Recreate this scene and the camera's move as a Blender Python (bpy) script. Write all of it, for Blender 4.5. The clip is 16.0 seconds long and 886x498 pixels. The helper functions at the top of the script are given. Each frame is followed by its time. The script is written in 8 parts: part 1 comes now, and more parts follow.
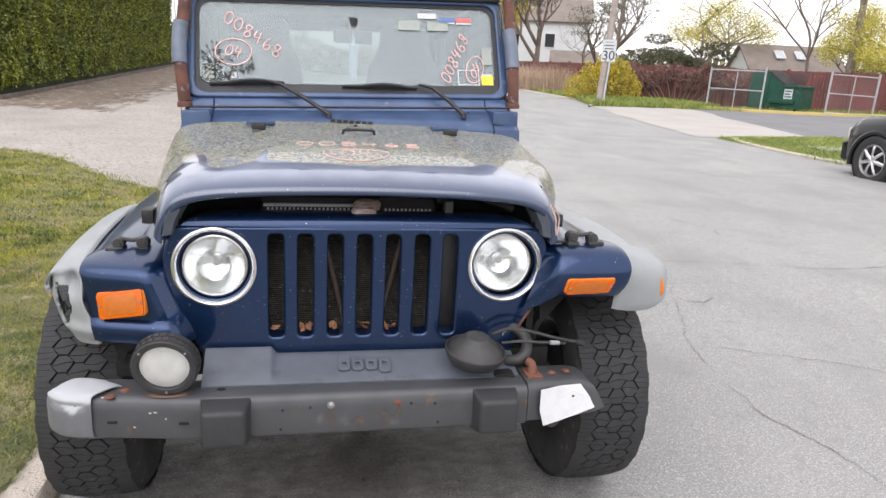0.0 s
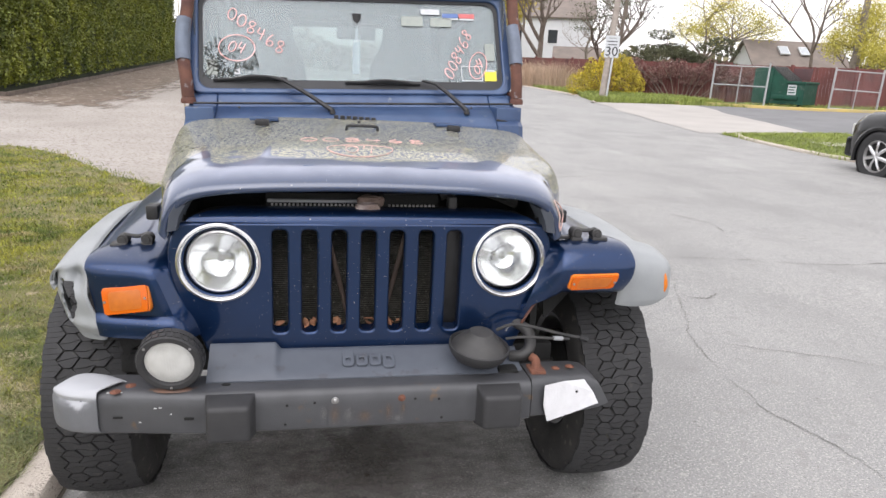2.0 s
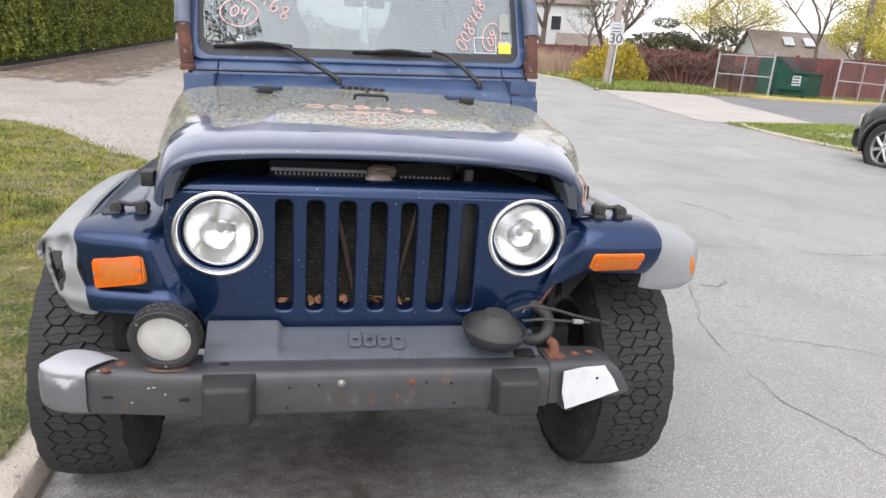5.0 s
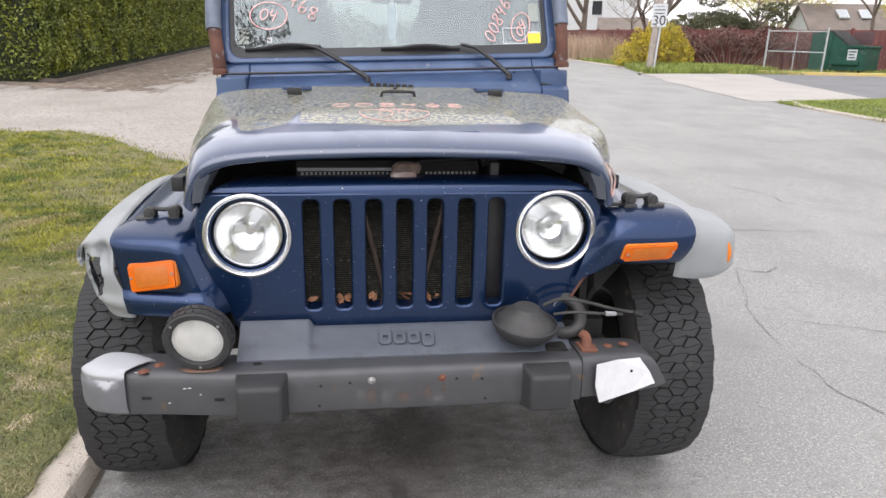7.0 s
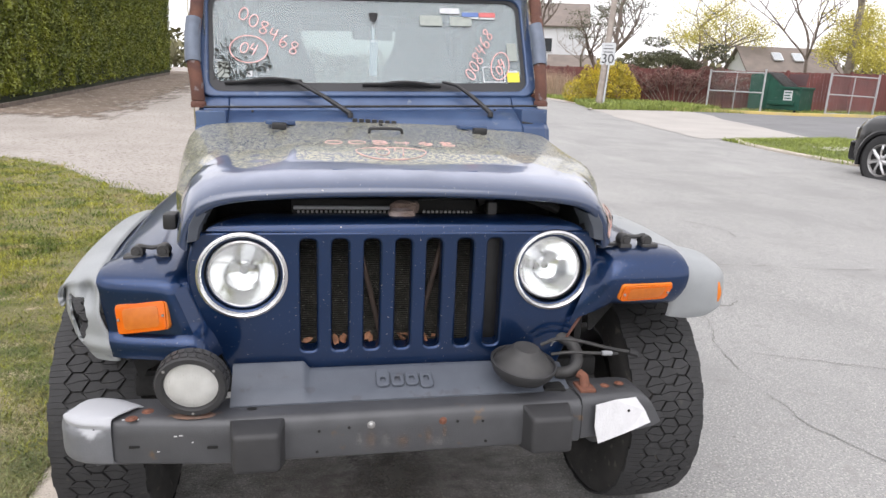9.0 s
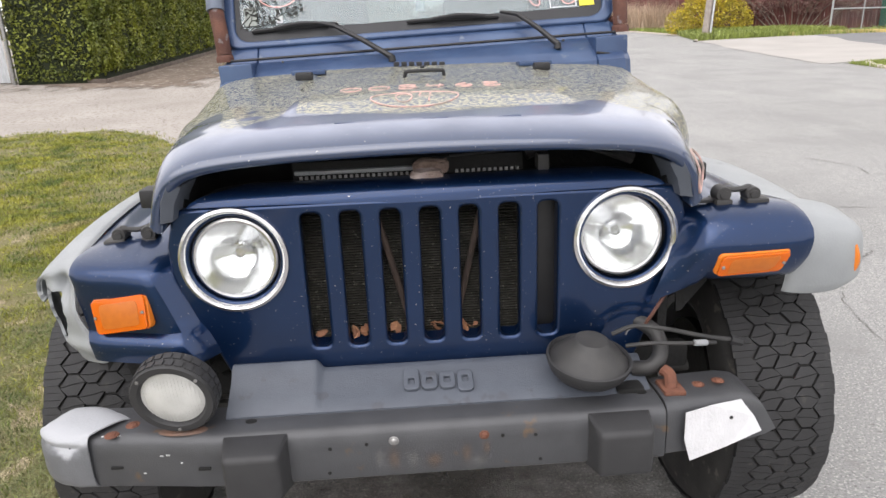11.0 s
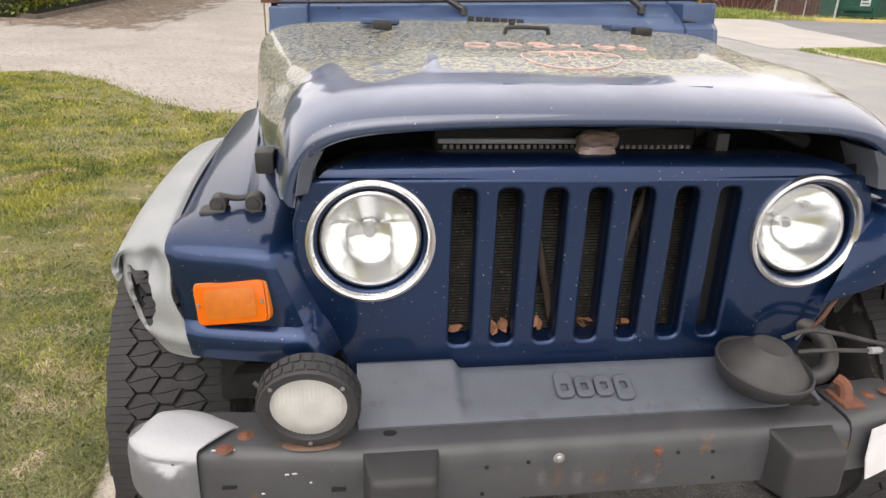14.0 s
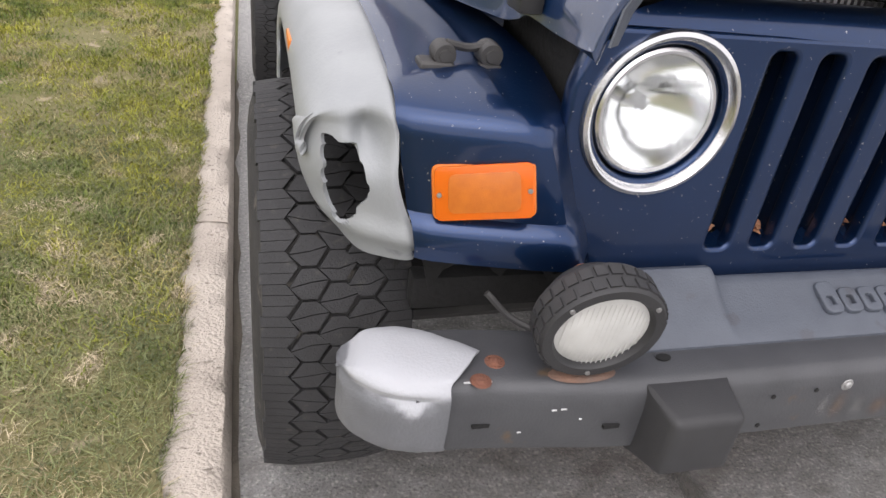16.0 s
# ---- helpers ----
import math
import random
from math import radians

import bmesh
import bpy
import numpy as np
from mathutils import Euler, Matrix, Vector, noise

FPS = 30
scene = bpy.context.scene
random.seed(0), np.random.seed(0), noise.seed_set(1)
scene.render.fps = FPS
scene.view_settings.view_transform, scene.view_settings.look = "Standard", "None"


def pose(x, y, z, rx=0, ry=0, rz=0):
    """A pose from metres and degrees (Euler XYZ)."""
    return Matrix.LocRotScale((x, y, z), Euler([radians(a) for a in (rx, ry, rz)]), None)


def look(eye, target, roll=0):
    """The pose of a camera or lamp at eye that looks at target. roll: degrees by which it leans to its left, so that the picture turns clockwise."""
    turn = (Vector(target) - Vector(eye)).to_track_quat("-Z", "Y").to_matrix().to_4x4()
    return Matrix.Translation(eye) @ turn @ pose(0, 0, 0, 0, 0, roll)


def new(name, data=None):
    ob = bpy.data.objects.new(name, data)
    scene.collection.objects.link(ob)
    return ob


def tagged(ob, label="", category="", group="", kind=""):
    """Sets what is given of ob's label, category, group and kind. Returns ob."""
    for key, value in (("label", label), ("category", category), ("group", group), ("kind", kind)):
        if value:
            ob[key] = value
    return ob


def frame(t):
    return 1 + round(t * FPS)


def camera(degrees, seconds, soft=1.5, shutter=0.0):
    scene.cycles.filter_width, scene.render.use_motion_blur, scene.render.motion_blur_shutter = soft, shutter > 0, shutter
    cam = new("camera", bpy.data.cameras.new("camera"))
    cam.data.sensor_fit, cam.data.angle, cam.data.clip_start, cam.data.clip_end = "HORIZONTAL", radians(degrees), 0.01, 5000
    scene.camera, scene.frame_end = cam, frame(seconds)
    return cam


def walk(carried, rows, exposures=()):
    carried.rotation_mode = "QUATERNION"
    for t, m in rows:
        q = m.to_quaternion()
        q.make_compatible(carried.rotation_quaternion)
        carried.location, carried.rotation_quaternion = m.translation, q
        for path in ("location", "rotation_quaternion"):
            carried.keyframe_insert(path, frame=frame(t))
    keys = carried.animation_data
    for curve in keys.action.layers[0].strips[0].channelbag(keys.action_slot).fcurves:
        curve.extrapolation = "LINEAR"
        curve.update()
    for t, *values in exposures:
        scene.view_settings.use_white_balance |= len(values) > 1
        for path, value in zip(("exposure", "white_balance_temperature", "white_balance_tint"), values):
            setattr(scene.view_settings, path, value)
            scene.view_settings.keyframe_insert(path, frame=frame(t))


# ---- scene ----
cam = camera(66.1, 16.0)
PATH = [
    (0, (-0.156, -1.871, 1.425), (0.229, 0.031, 0.939), 2.9),
    (0.5, (-0.156, -1.876, 1.429), (0.228, 0.028, 0.951), 3.3),
    (1, (-0.156, -1.876, 1.43), (0.23, 0.033, 0.975), 2.6),
    (1.5, (-0.152, -1.876, 1.429), (0.231, 0.029, 0.955), 2.3),
    (2, (-0.159, -1.873, 1.423), (0.218, 0.028, 0.927), 2.8),
    (2.5, (-0.162, -1.871, 1.411), (0.196, 0.049, 0.979), 3.3),
    (3, (-0.15, -1.844, 1.409), (0.201, 0.066, 0.933), 2.2),
    (3.5, (-0.146, -1.797, 1.4), (0.332, 0.074, 0.877), 2.6),
    (4, (-0.189, -1.76, 1.4), (0.232, 0.125, 0.881), 3.0),
    (4.5, (-0.209, -1.741, 1.369), (0.189, 0.187, 1.019), 4.5),
    (5, (-0.18, -1.755, 1.36), (0.203, 0.134, 0.826), 3.9),
    (5.2, (-0.151, -1.779, 1.354), (0.139, 0.112, 0.771), 2.8),
    (7.3, (-0.127, -1.749, 1.373), (0.125, 0.16, 0.829), 0.9),
    (7.5, (-0.152, -1.747, 1.38), (0.169, 0.159, 0.865), 1.6),
    (8, (-0.214, -1.737, 1.4), (0.138, 0.179, 0.95), 1.9),
    (8.5, (-0.232, -1.734, 1.402), (0.107, 0.192, 0.981), 2.2),
    (9, (-0.249, -1.712, 1.383), (0.141, 0.192, 0.913), 2.3),
    (9.2, (-0.247, -1.709, 1.378), (-0.014, 0.224, 0.922), 0.5),
    (11.3, (-0.032, -1.336, 1.329), (0.059, 0.564, 0.712), -2.3),
    (11.5, (-0.049, -1.334, 1.339), (0.08, 0.577, 0.761), -1.9),
    (12, (-0.113, -1.311, 1.355), (0.205, 0.594, 0.835), -1.5),
    (12.5, (-0.121, -1.294, 1.355), (0.385, 0.57, 0.835), -0.6),
    (13, (-0.165, -1.219, 1.328), (-0.113, 0.701, 0.769), -6.0),
    (13.5, (-0.318, -1.166, 1.32), (-0.118, 0.744, 0.762), -2.0),
    (14, (-0.452, -1.113, 1.305), (-0.172, 0.736, 0.598), 1.9),
    (14.5, (-0.502, -1.047, 1.294), (-0.675, 0.787, 0.515), -4.2),
    (15, (-0.579, -0.989, 1.246), (-0.632, 0.835, 0.427), 0.2),
    (15.5, (-0.72, -0.907, 1.256), (-0.277, 0.719, 0.179), 7.3),
    (16, (-0.926, -0.758, 1.172), (-0.398, 0.879, 0.152), 7.7),
]
walk(cam, [(t, look(eye, target, roll)) for t, eye, target, roll in PATH], [(0.0, 0.36, 6300, 14), (9.2, 0.36, 6300, 14), (12.0, 0.40, 6550, 13), (14.0, 0.40, 6800, 14), (15.0, 0.40, 6650, 16), (16.0, 0.38, 6400, 16)])

# ---- light ----
world = bpy.data.worlds.new("overcast_sky")
scene.world = world
world.use_nodes = True
wn, wl = world.node_tree.nodes, world.node_tree.links
sky = wn.new("ShaderNodeTexSky")
sky.sky_type = "NISHITA"
sky.sun_disc = False
sky.sun_elevation, sky.sun_rotation = radians(52), radians(200)
sky.dust_density, sky.ozone_density = 4.0, 0.6
veil = wn.new("ShaderNodeHueSaturation")
veil.inputs["Saturation"].default_value = 0.16
wl.new(sky.outputs[0], veil.inputs["Color"])
cloud = wn.new("ShaderNodeMix")
cloud.data_type = "RGBA"
cloud.inputs[0].default_value = 0.8
wl.new(veil.outputs[0], cloud.inputs[6])
cloud.inputs[7].default_value = (9.1, 8.95, 8.75, 1)
wl.new(cloud.outputs[2], wn["Background"].inputs["Color"])
wn["Background"].inputs["Strength"].default_value = 0.15
sun_data = bpy.data.lights.new("sun", "SUN")
sun_data.energy, sun_data.angle, sun_data.color = 1.2, radians(70), (1.0, 0.97, 0.93)
sun = new("sun", sun_data)
sun.matrix_world = look((-6, -9, 16), (0, 1, 0))


# ---- materials ----
def material(name, base, rough=0.6, metal=0.0, dark=None, scale=8.0, amount=0.5, bump=0.0, bump_scale=60.0, coat=0.0, spots=None, detail=6.0, island=0.0, spec=0.5, distance=0.01):
    """A surface with two scales of variation: base and dark mixed by a broad noise, a fine noise in value and relief,
    and, if given, spots (colour, scale, cover) of dirt or wear."""
    m = bpy.data.materials.new(name)
    m.use_nodes = True
    n, l = m.node_tree.nodes, m.node_tree.links
    b = n["Principled BSDF"]
    b.inputs["Roughness"].default_value = rough
    b.inputs["Metallic"].default_value = metal
    b.inputs["Coat Weight"].default_value = coat
    b.inputs["Coat Roughness"].default_value = 0.08
    b.inputs["Specular IOR Level"].default_value = spec
    co = n.new("ShaderNodeTexCoord")
    big = n.new("ShaderNodeTexNoise")
    big.inputs["Scale"].default_value, big.inputs["Detail"].default_value = scale, detail
    l.new(co.outputs["Object"], big.inputs["Vector"])
    ramp = n.new("ShaderNodeValToRGB")
    ramp.color_ramp.elements[0].position, ramp.color_ramp.elements[1].position = 0.5 - amount / 2, 0.5 + amount / 2
    d = dark or tuple(c * 0.6 for c in base)
    ramp.color_ramp.elements[0].color, ramp.color_ramp.elements[1].color = (*d, 1), (*base, 1)
    l.new(big.outputs[0], ramp.inputs[0])
    last = ramp.outputs[0]
    fine = n.new("ShaderNodeTexNoise")
    fine.inputs["Scale"].default_value, fine.inputs["Detail"].default_value = bump_scale, 4.0
    l.new(co.outputs["Object"], fine.inputs["Vector"])
    if spots:
        colour, s_scale, cover = spots
        sp = n.new("ShaderNodeTexNoise")
        sp.inputs["Scale"].default_value, sp.inputs["Detail"].default_value = s_scale, 8.0
        l.new(co.outputs["Object"], sp.inputs["Vector"])
        sr = n.new("ShaderNodeValToRGB")
        sr.color_ramp.elements[0].position, sr.color_ramp.elements[1].position = 1 - cover - 0.03, 1 - cover + 0.03
        l.new(sp.outputs[0], sr.inputs[0])
        mx = n.new("ShaderNodeMix")
        mx.data_type = "RGBA"
        l.new(sr.outputs[0], mx.inputs[0])
        l.new(last, mx.inputs[6])
        mx.inputs[7].default_value = (*colour, 1)
        last = mx.outputs[2]
    if island:
        info = n.new("ShaderNodeNewGeometry")
        hs = n.new("ShaderNodeHueSaturation")
        mr = n.new("ShaderNodeMapRange")
        mr.inputs[3].default_value, mr.inputs[4].default_value = 1 - island, 1 + island
        l.new(info.outputs["Random Per Island"], mr.inputs[0])
        l.new(mr.outputs[0], hs.inputs["Value"])
        l.new(last, hs.inputs["Color"])
        last = hs.outputs[0]
    l.new(last, b.inputs["Base Color"])
    if bump:
        bp = n.new("ShaderNodeBump")
        bp.inputs["Strength"].default_value, bp.inputs["Distance"].default_value = bump, distance
        l.new(fine.outputs[0], bp.inputs["Height"])
        l.new(bp.outputs[0], b.inputs["Normal"])
    return m


def clear(name, colour, rough=0.02, weight=1.0, ior=1.45):
    m = bpy.data.materials.new(name)
    m.use_nodes = True
    b = m.node_tree.nodes["Principled BSDF"]
    b.inputs["Base Color"].default_value = (*colour, 1)
    b.inputs["Roughness"].default_value = rough
    b.inputs["Transmission Weight"].default_value = weight
    b.inputs["IOR"].default_value = ior
    return m


def thin_pane(name, tint, dust, cover):
    """A thin pane: clear, with a film of dust over part of it and a gloss that grows towards grazing."""
    m = bpy.data.materials.new(name)
    m.use_nodes = True
    n, l = m.node_tree.nodes, m.node_tree.links
    n.remove(n["Principled BSDF"])
    see, film, gloss = n.new("ShaderNodeBsdfTransparent"), n.new("ShaderNodeBsdfDiffuse"), n.new("ShaderNodeBsdfGlossy")
    see.inputs["Color"].default_value = (*tint, 1)
    film.inputs["Color"].default_value = (*dust, 1)
    gloss.inputs["Roughness"].default_value = 0.02
    co, blotch, veil_ = n.new("ShaderNodeTexCoord"), n.new("ShaderNodeTexNoise"), n.new("ShaderNodeMapRange")
    blotch.inputs["Scale"].default_value, blotch.inputs["Detail"].default_value = 5, 6
    veil_.inputs[3].default_value, veil_.inputs[4].default_value = cover * 0.75, cover * 1.25
    l.new(co.outputs["Object"], blotch.inputs["Vector"])
    l.new(blotch.outputs[0], veil_.inputs[0])
    a, b, f = n.new("ShaderNodeMixShader"), n.new("ShaderNodeMixShader"), n.new("ShaderNodeFresnel")
    f.inputs["IOR"].default_value = 1.5
    l.new(veil_.outputs[0], a.inputs[0])
    l.new(see.outputs[0], a.inputs[1])
    l.new(film.outputs[0], a.inputs[2])
    l.new(f.outputs[0], b.inputs[0])
    l.new(a.outputs[0], b.inputs[1])
    l.new(gloss.outputs[0], b.inputs[2])
    l.new(b.outputs[0], n["Material Output"].inputs["Surface"])
    return m


BLUE = (0.010, 0.035, 0.110)
paint = material("blue_metallic_paint", BLUE, 0.36, 0.80, (0.007, 0.026, 0.084), 5, 0.6, 0.05, 320, coat=0.7, spec=0.3, spots=((0.42, 0.43, 0.44), 185, 0.279))
paint.node_tree.nodes["Principled BSDF"].inputs["Coat IOR"].default_value = 1.55
faded = material("faded_blue_paint", (0.054, 0.098, 0.200), 0.40, 0.2, (0.022, 0.045, 0.115), 7, 0.5, 0.06, 240, coat=0.35, spots=((0.105, 0.135, 0.19), 16, 0.33))
grey_plastic = material("weathered_grey_plastic", (0.100, 0.113, 0.138), 0.5, 0, (0.074, 0.084, 0.105), 14, 0.5, 0.14, 300, spots=((0.075, 0.08, 0.095), 30, 0.36))
pale_plastic = material("sun_bleached_grey_plastic", (0.34, 0.35, 0.365), 0.6, 0, (0.25, 0.26, 0.275), 9, 0.5, 0.15, 180, spots=((0.15, 0.16, 0.17), 13, 0.36))
flare_plastic = material("grey_flare_plastic", (0.335, 0.35, 0.36), 0.42, 0, (0.25, 0.265, 0.275), 8, 0.5, 0.10, 220, spots=((0.12, 0.128, 0.135), 10, 0.33))
steel_grey = material("worn_grey_bumper_paint", (0.080, 0.082, 0.088), 0.42, 0.15, (0.056, 0.057, 0.062), 11, 0.5, 0.10, 300, spots=((0.125, 0.085, 0.055), 15, 0.315))
pad_rubber = material("dark_bumper_rubber", (0.036, 0.036, 0.038), 0.58, 0, (0.027, 0.027, 0.029), 20, 0.5, 0.12, 500)
black_plastic = material("black_plastic", (0.022, 0.022, 0.024), 0.45, 0, (0.014, 0.014, 0.015), 30, 0.5, 0.06, 300)
dusty_black = material("dusty_black_plastic", (0.06, 0.058, 0.056), 0.55, 0, (0.022, 0.022, 0.024), 18, 0.6, 0.08, 300)
# near-black for underbody parts, and for shade put into hidden ones
bay_black = material("bay_black_and_shade", (0.012, 0.012, 0.012), 0.8, 0, (0.005, 0.005, 0.005), 12, 0.5, 0.3, 90)
tyre_rubber = material("tyre_rubber", (0.032, 0.032, 0.034), 0.72, 0, (0.023, 0.023, 0.024), 22, 0.5, 0.25, 300, spots=((0.05, 0.047, 0.044), 45, 0.34))
tread_groove = material("tyre_groove_rubber", (0.040, 0.038, 0.036), 0.9, 0, (0.018, 0.018, 0.018), 14, 0.5, 0.2, 300, spots=((0.085, 0.078, 0.068), 30, 0.36))
chrome = material("chrome", (0.78, 0.78, 0.79), 0.12, 1.0, (0.6, 0.6, 0.61), 30, 0.5, 0.03, 200)
satin = material("satin_steel", (0.74, 0.74, 0.75), 0.24, 0.95, (0.60, 0.60, 0.61), 30, 0.5, 0.05, 200)
mirror_bowl = material("lamp_reflector", (0.95, 0.95, 0.95), 0.16, 0.95, (0.88, 0.88, 0.88), 30, 0.5)
rust = material("rusted_steel", (0.17, 0.075, 0.05), 0.8, 0.1, (0.075, 0.035, 0.03), 18, 0.5, 0.4, 160, spots=((0.20, 0.17, 0.17), 26, 0.36))
bright_rust = material("orange_rust", (0.21, 0.085, 0.05), 0.85, 0, (0.12, 0.05, 0.034), 60, 0.5, 0.4, 300)
bare_steel = material("bare_steel", (0.42, 0.42, 0.42), 0.4, 0.7, (0.25, 0.24, 0.23), 40, 0.5, 0.1, 300)
amber = clear("amber_lens", (0.95, 0.215, 0.009), 0.16, 0.45)
amber_back = material("amber_lamp_bowl", (0.70, 0.20, 0.016), 0.4, 0, (0.62, 0.165, 0.012), 40, 0.5)
glass = clear("clear_glass", (0.95, 0.97, 0.97), 0.03)
frosted = material("frosted_fog_lens", (0.62, 0.62, 0.60), 0.32, 0, (0.50, 0.50, 0.48), 25, 0.5, 0.05, 120, coat=0.5)
# dust film, its colour tinted with the bluish sky reflection on the pane
screen_glass = thin_pane("dusty_sky_tinted_glass", (0.80, 0.88, 0.89), (0.64, 0.71, 0.75), 0.19)
frit = material("black_glass_border", (0.028, 0.030, 0.034), 0.5, 0, (0.02, 0.02, 0.024), 10, 0.5)
chalk = material("pink_paint_marker", (0.90, 0.55, 0.52), 0.7, 0, (0.84, 0.44, 0.42), 60, 0.5)
faint_chalk = material("rubbed_pink_marker", (0.70, 0.42, 0.38), 0.7, 0, (0.36, 0.30, 0.27), 45, 0.3)
white_tape = material("white_tape", (0.74, 0.74, 0.76), 0.5, 0, (0.64, 0.64, 0.66), 25, 0.5, 0.25, 160)
fabric = material("black_soft_top", (0.03, 0.03, 0.034), 0.8, 0, (0.02, 0.02, 0.022), 20, 0.5, 0.2, 400)
seat_cloth = material("grey_seat_cloth", (0.055, 0.062, 0.075), 0.85, 0, (0.038, 0.042, 0.052), 12, 0.5, 0.2, 300)
leaf_brown = material("dry_leaf", (0.42, 0.21, 0.11), 0.8, 0, (0.22, 0.10, 0.06), 50, 0.5, island=0.3)
fin_metal = material("dirty_radiator_fins", (0.120, 0.114, 0.098), 0.7, 0.2, (0.035, 0.033, 0.028), 40, 0.5, 0.2, 300, spots=((0.30, 0.29, 0.24), 140, 0.36))


def hood_paint():
    """Blue paint under a film of pollen that lies on the level parts behind the front edge."""
    m = paint.copy()
    m.name = "pollen_covered_blue_paint"
    n, l = m.node_tree.nodes, m.node_tree.links
    b = n["Principled BSDF"]
    b.inputs["Coat IOR"].default_value = 1.9
    base = b.inputs["Base Color"].links[0].from_socket
    worn = next(k for k in n if k.bl_idname == "ShaderNodeValToRGB")
    worn.color_ramp.elements[0].color, worn.color_ramp.elements[1].color = (0.006, 0.022, 0.070, 1), (0.010, 0.032, 0.095, 1)
    co = n.new("ShaderNodeTexCoord")
    # pale sky reflection put into the colour of the bare upper skin
    ox, whitish, blot_ = n.new("ShaderNodeAttribute"), n.new("ShaderNodeMix"), n.new("ShaderNodeTexNoise")
    ox.attribute_name, whitish.data_type = "sky_pale", "RGBA"
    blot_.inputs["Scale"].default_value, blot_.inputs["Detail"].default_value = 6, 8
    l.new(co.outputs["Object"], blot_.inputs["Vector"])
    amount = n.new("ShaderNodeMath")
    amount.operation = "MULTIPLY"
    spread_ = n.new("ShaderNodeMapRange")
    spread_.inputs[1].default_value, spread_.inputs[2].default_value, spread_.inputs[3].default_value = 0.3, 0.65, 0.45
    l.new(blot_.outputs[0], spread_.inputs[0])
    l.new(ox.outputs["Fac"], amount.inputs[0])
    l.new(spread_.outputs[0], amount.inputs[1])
    l.new(amount.outputs[0], whitish.inputs[0])
    l.new(base, whitish.inputs[6])
    whitish.inputs[7].default_value = (0.20, 0.23, 0.33, 1)
    base = whitish.outputs[2]
    att = n.new("ShaderNodeAttribute")
    att.attribute_name = "pollen"
    wob = n.new("ShaderNodeTexNoise")
    wob.inputs["Scale"].default_value, wob.inputs["Detail"].default_value = 7, 4
    l.new(co.outputs["Object"], wob.inputs["Vector"])
    add = n.new("ShaderNodeMath")
    add.operation = "MULTIPLY_ADD"
    l.new(wob.outputs[0], add.inputs[0])
    add.inputs[1].default_value = 0.30
    l.new(att.outputs["Fac"], add.inputs[2])
    edge = n.new("ShaderNodeMapRange")
    edge.inputs[1].default_value, edge.inputs[2].default_value = 0.60, 0.70
    l.new(add.outputs[0], edge.inputs[0])
    grain = n.new("ShaderNodeTexNoise")
    grain.inputs["Scale"].default_value, grain.inputs["Detail"].default_value = 150, 8
    grain.inputs["Roughness"].default_value = 0.75
    gm = n.new("ShaderNodeMapping")
    gm.inputs["Scale"].default_value = (0.6, 1.0, 1.0)
    l.new(co.outputs["Object"], gm.inputs["Vector"])
    l.new(gm.outputs[0], grain.inputs["Vector"])
    gr = n.new("ShaderNodeMapRange")
    gr.inputs[1].default_value, gr.inputs[2].default_value, gr.inputs[3].default_value, gr.inputs[4].default_value = 0.44, 0.57, 0.05, 0.92
    l.new(grain.outputs[0], gr.inputs[0])
    mul = n.new("ShaderNodeMath")
    mul.operation = "MULTIPLY"
    l.new(edge.outputs[0], mul.inputs[0])
    l.new(gr.outputs[0], mul.inputs[1])
    mx = n.new("ShaderNodeMix")
    mx.data_type = "RGBA"
    l.new(mul.outputs[0], mx.inputs[0])
    l.new(base, mx.inputs[6])
    mx.inputs[7].default_value = (0.43, 0.41, 0.285, 1)
    l.new(mx.outputs[2], b.inputs["Base Color"])
    for name, clean, dusty in (("Roughness", 0.30, 0.62), ("Coat Weight", 1.0, 0.05), ("Metallic", 0.10, 0.0)):
        r = n.new("ShaderNodeMapRange")
        r.inputs[3].default_value, r.inputs[4].default_value = clean, dusty
        l.new(mul.outputs[0], r.inputs[0])
        l.new(r.outputs[0], b.inputs[name])
    return m


hood_finish = hood_paint()


# ---- building helpers ----
def finish(me, mat, smooth=35):
    me.materials.append(mat)
    if smooth:
        me.polygons.foreach_set("use_smooth", [True] * len(me.polygons))
        me.set_sharp_from_angle(angle=radians(smooth))
    me.update()
    return me


def part(name, bm, mat, parent=None, label="", smooth=35):
    """Links a bmesh, a mesh or (verts, faces) as one object under a thing or under a part."""
    if isinstance(bm, bpy.types.Mesh):
        me = bm
    else:
        me = bpy.data.meshes.new(name)
        if isinstance(bm, tuple):
            me.from_pydata(bm[0], [], bm[1])
        else:
            bm.to_mesh(me)
            bm.free()
    finish(me, mat, smooth)
    ob = new(name, me)
    if parent:
        ob.parent = parent
    return tagged(ob, label)


def thing(name, label, category, group="", at=None, kind=""):
    ob = new(name)
    ob.empty_display_size = 0.05
    if at:
        ob.matrix_basis = at
    return tagged(ob, label, category, group, kind)


def box(x0, x1, y0, y1, z0, z1, bevel=0.0, seg=2, m=None, bm=None):
    bm = bm or bmesh.new()
    r = bmesh.ops.create_cube(bm, size=1.0)
    t = Matrix.Translation(((x0 + x1) / 2, (y0 + y1) / 2, (z0 + z1) / 2)) @ Matrix.Diagonal((x1 - x0, y1 - y0, z1 - z0, 1))
    bmesh.ops.transform(bm, matrix=(m or Matrix()) @ t, verts=r["verts"])
    if bevel:
        es = {e for v in r["verts"] for e in v.link_edges}
        bmesh.ops.bevel(bm, geom=list(es), offset=bevel, segments=seg, profile=0.6, affect="EDGES")
    return bm


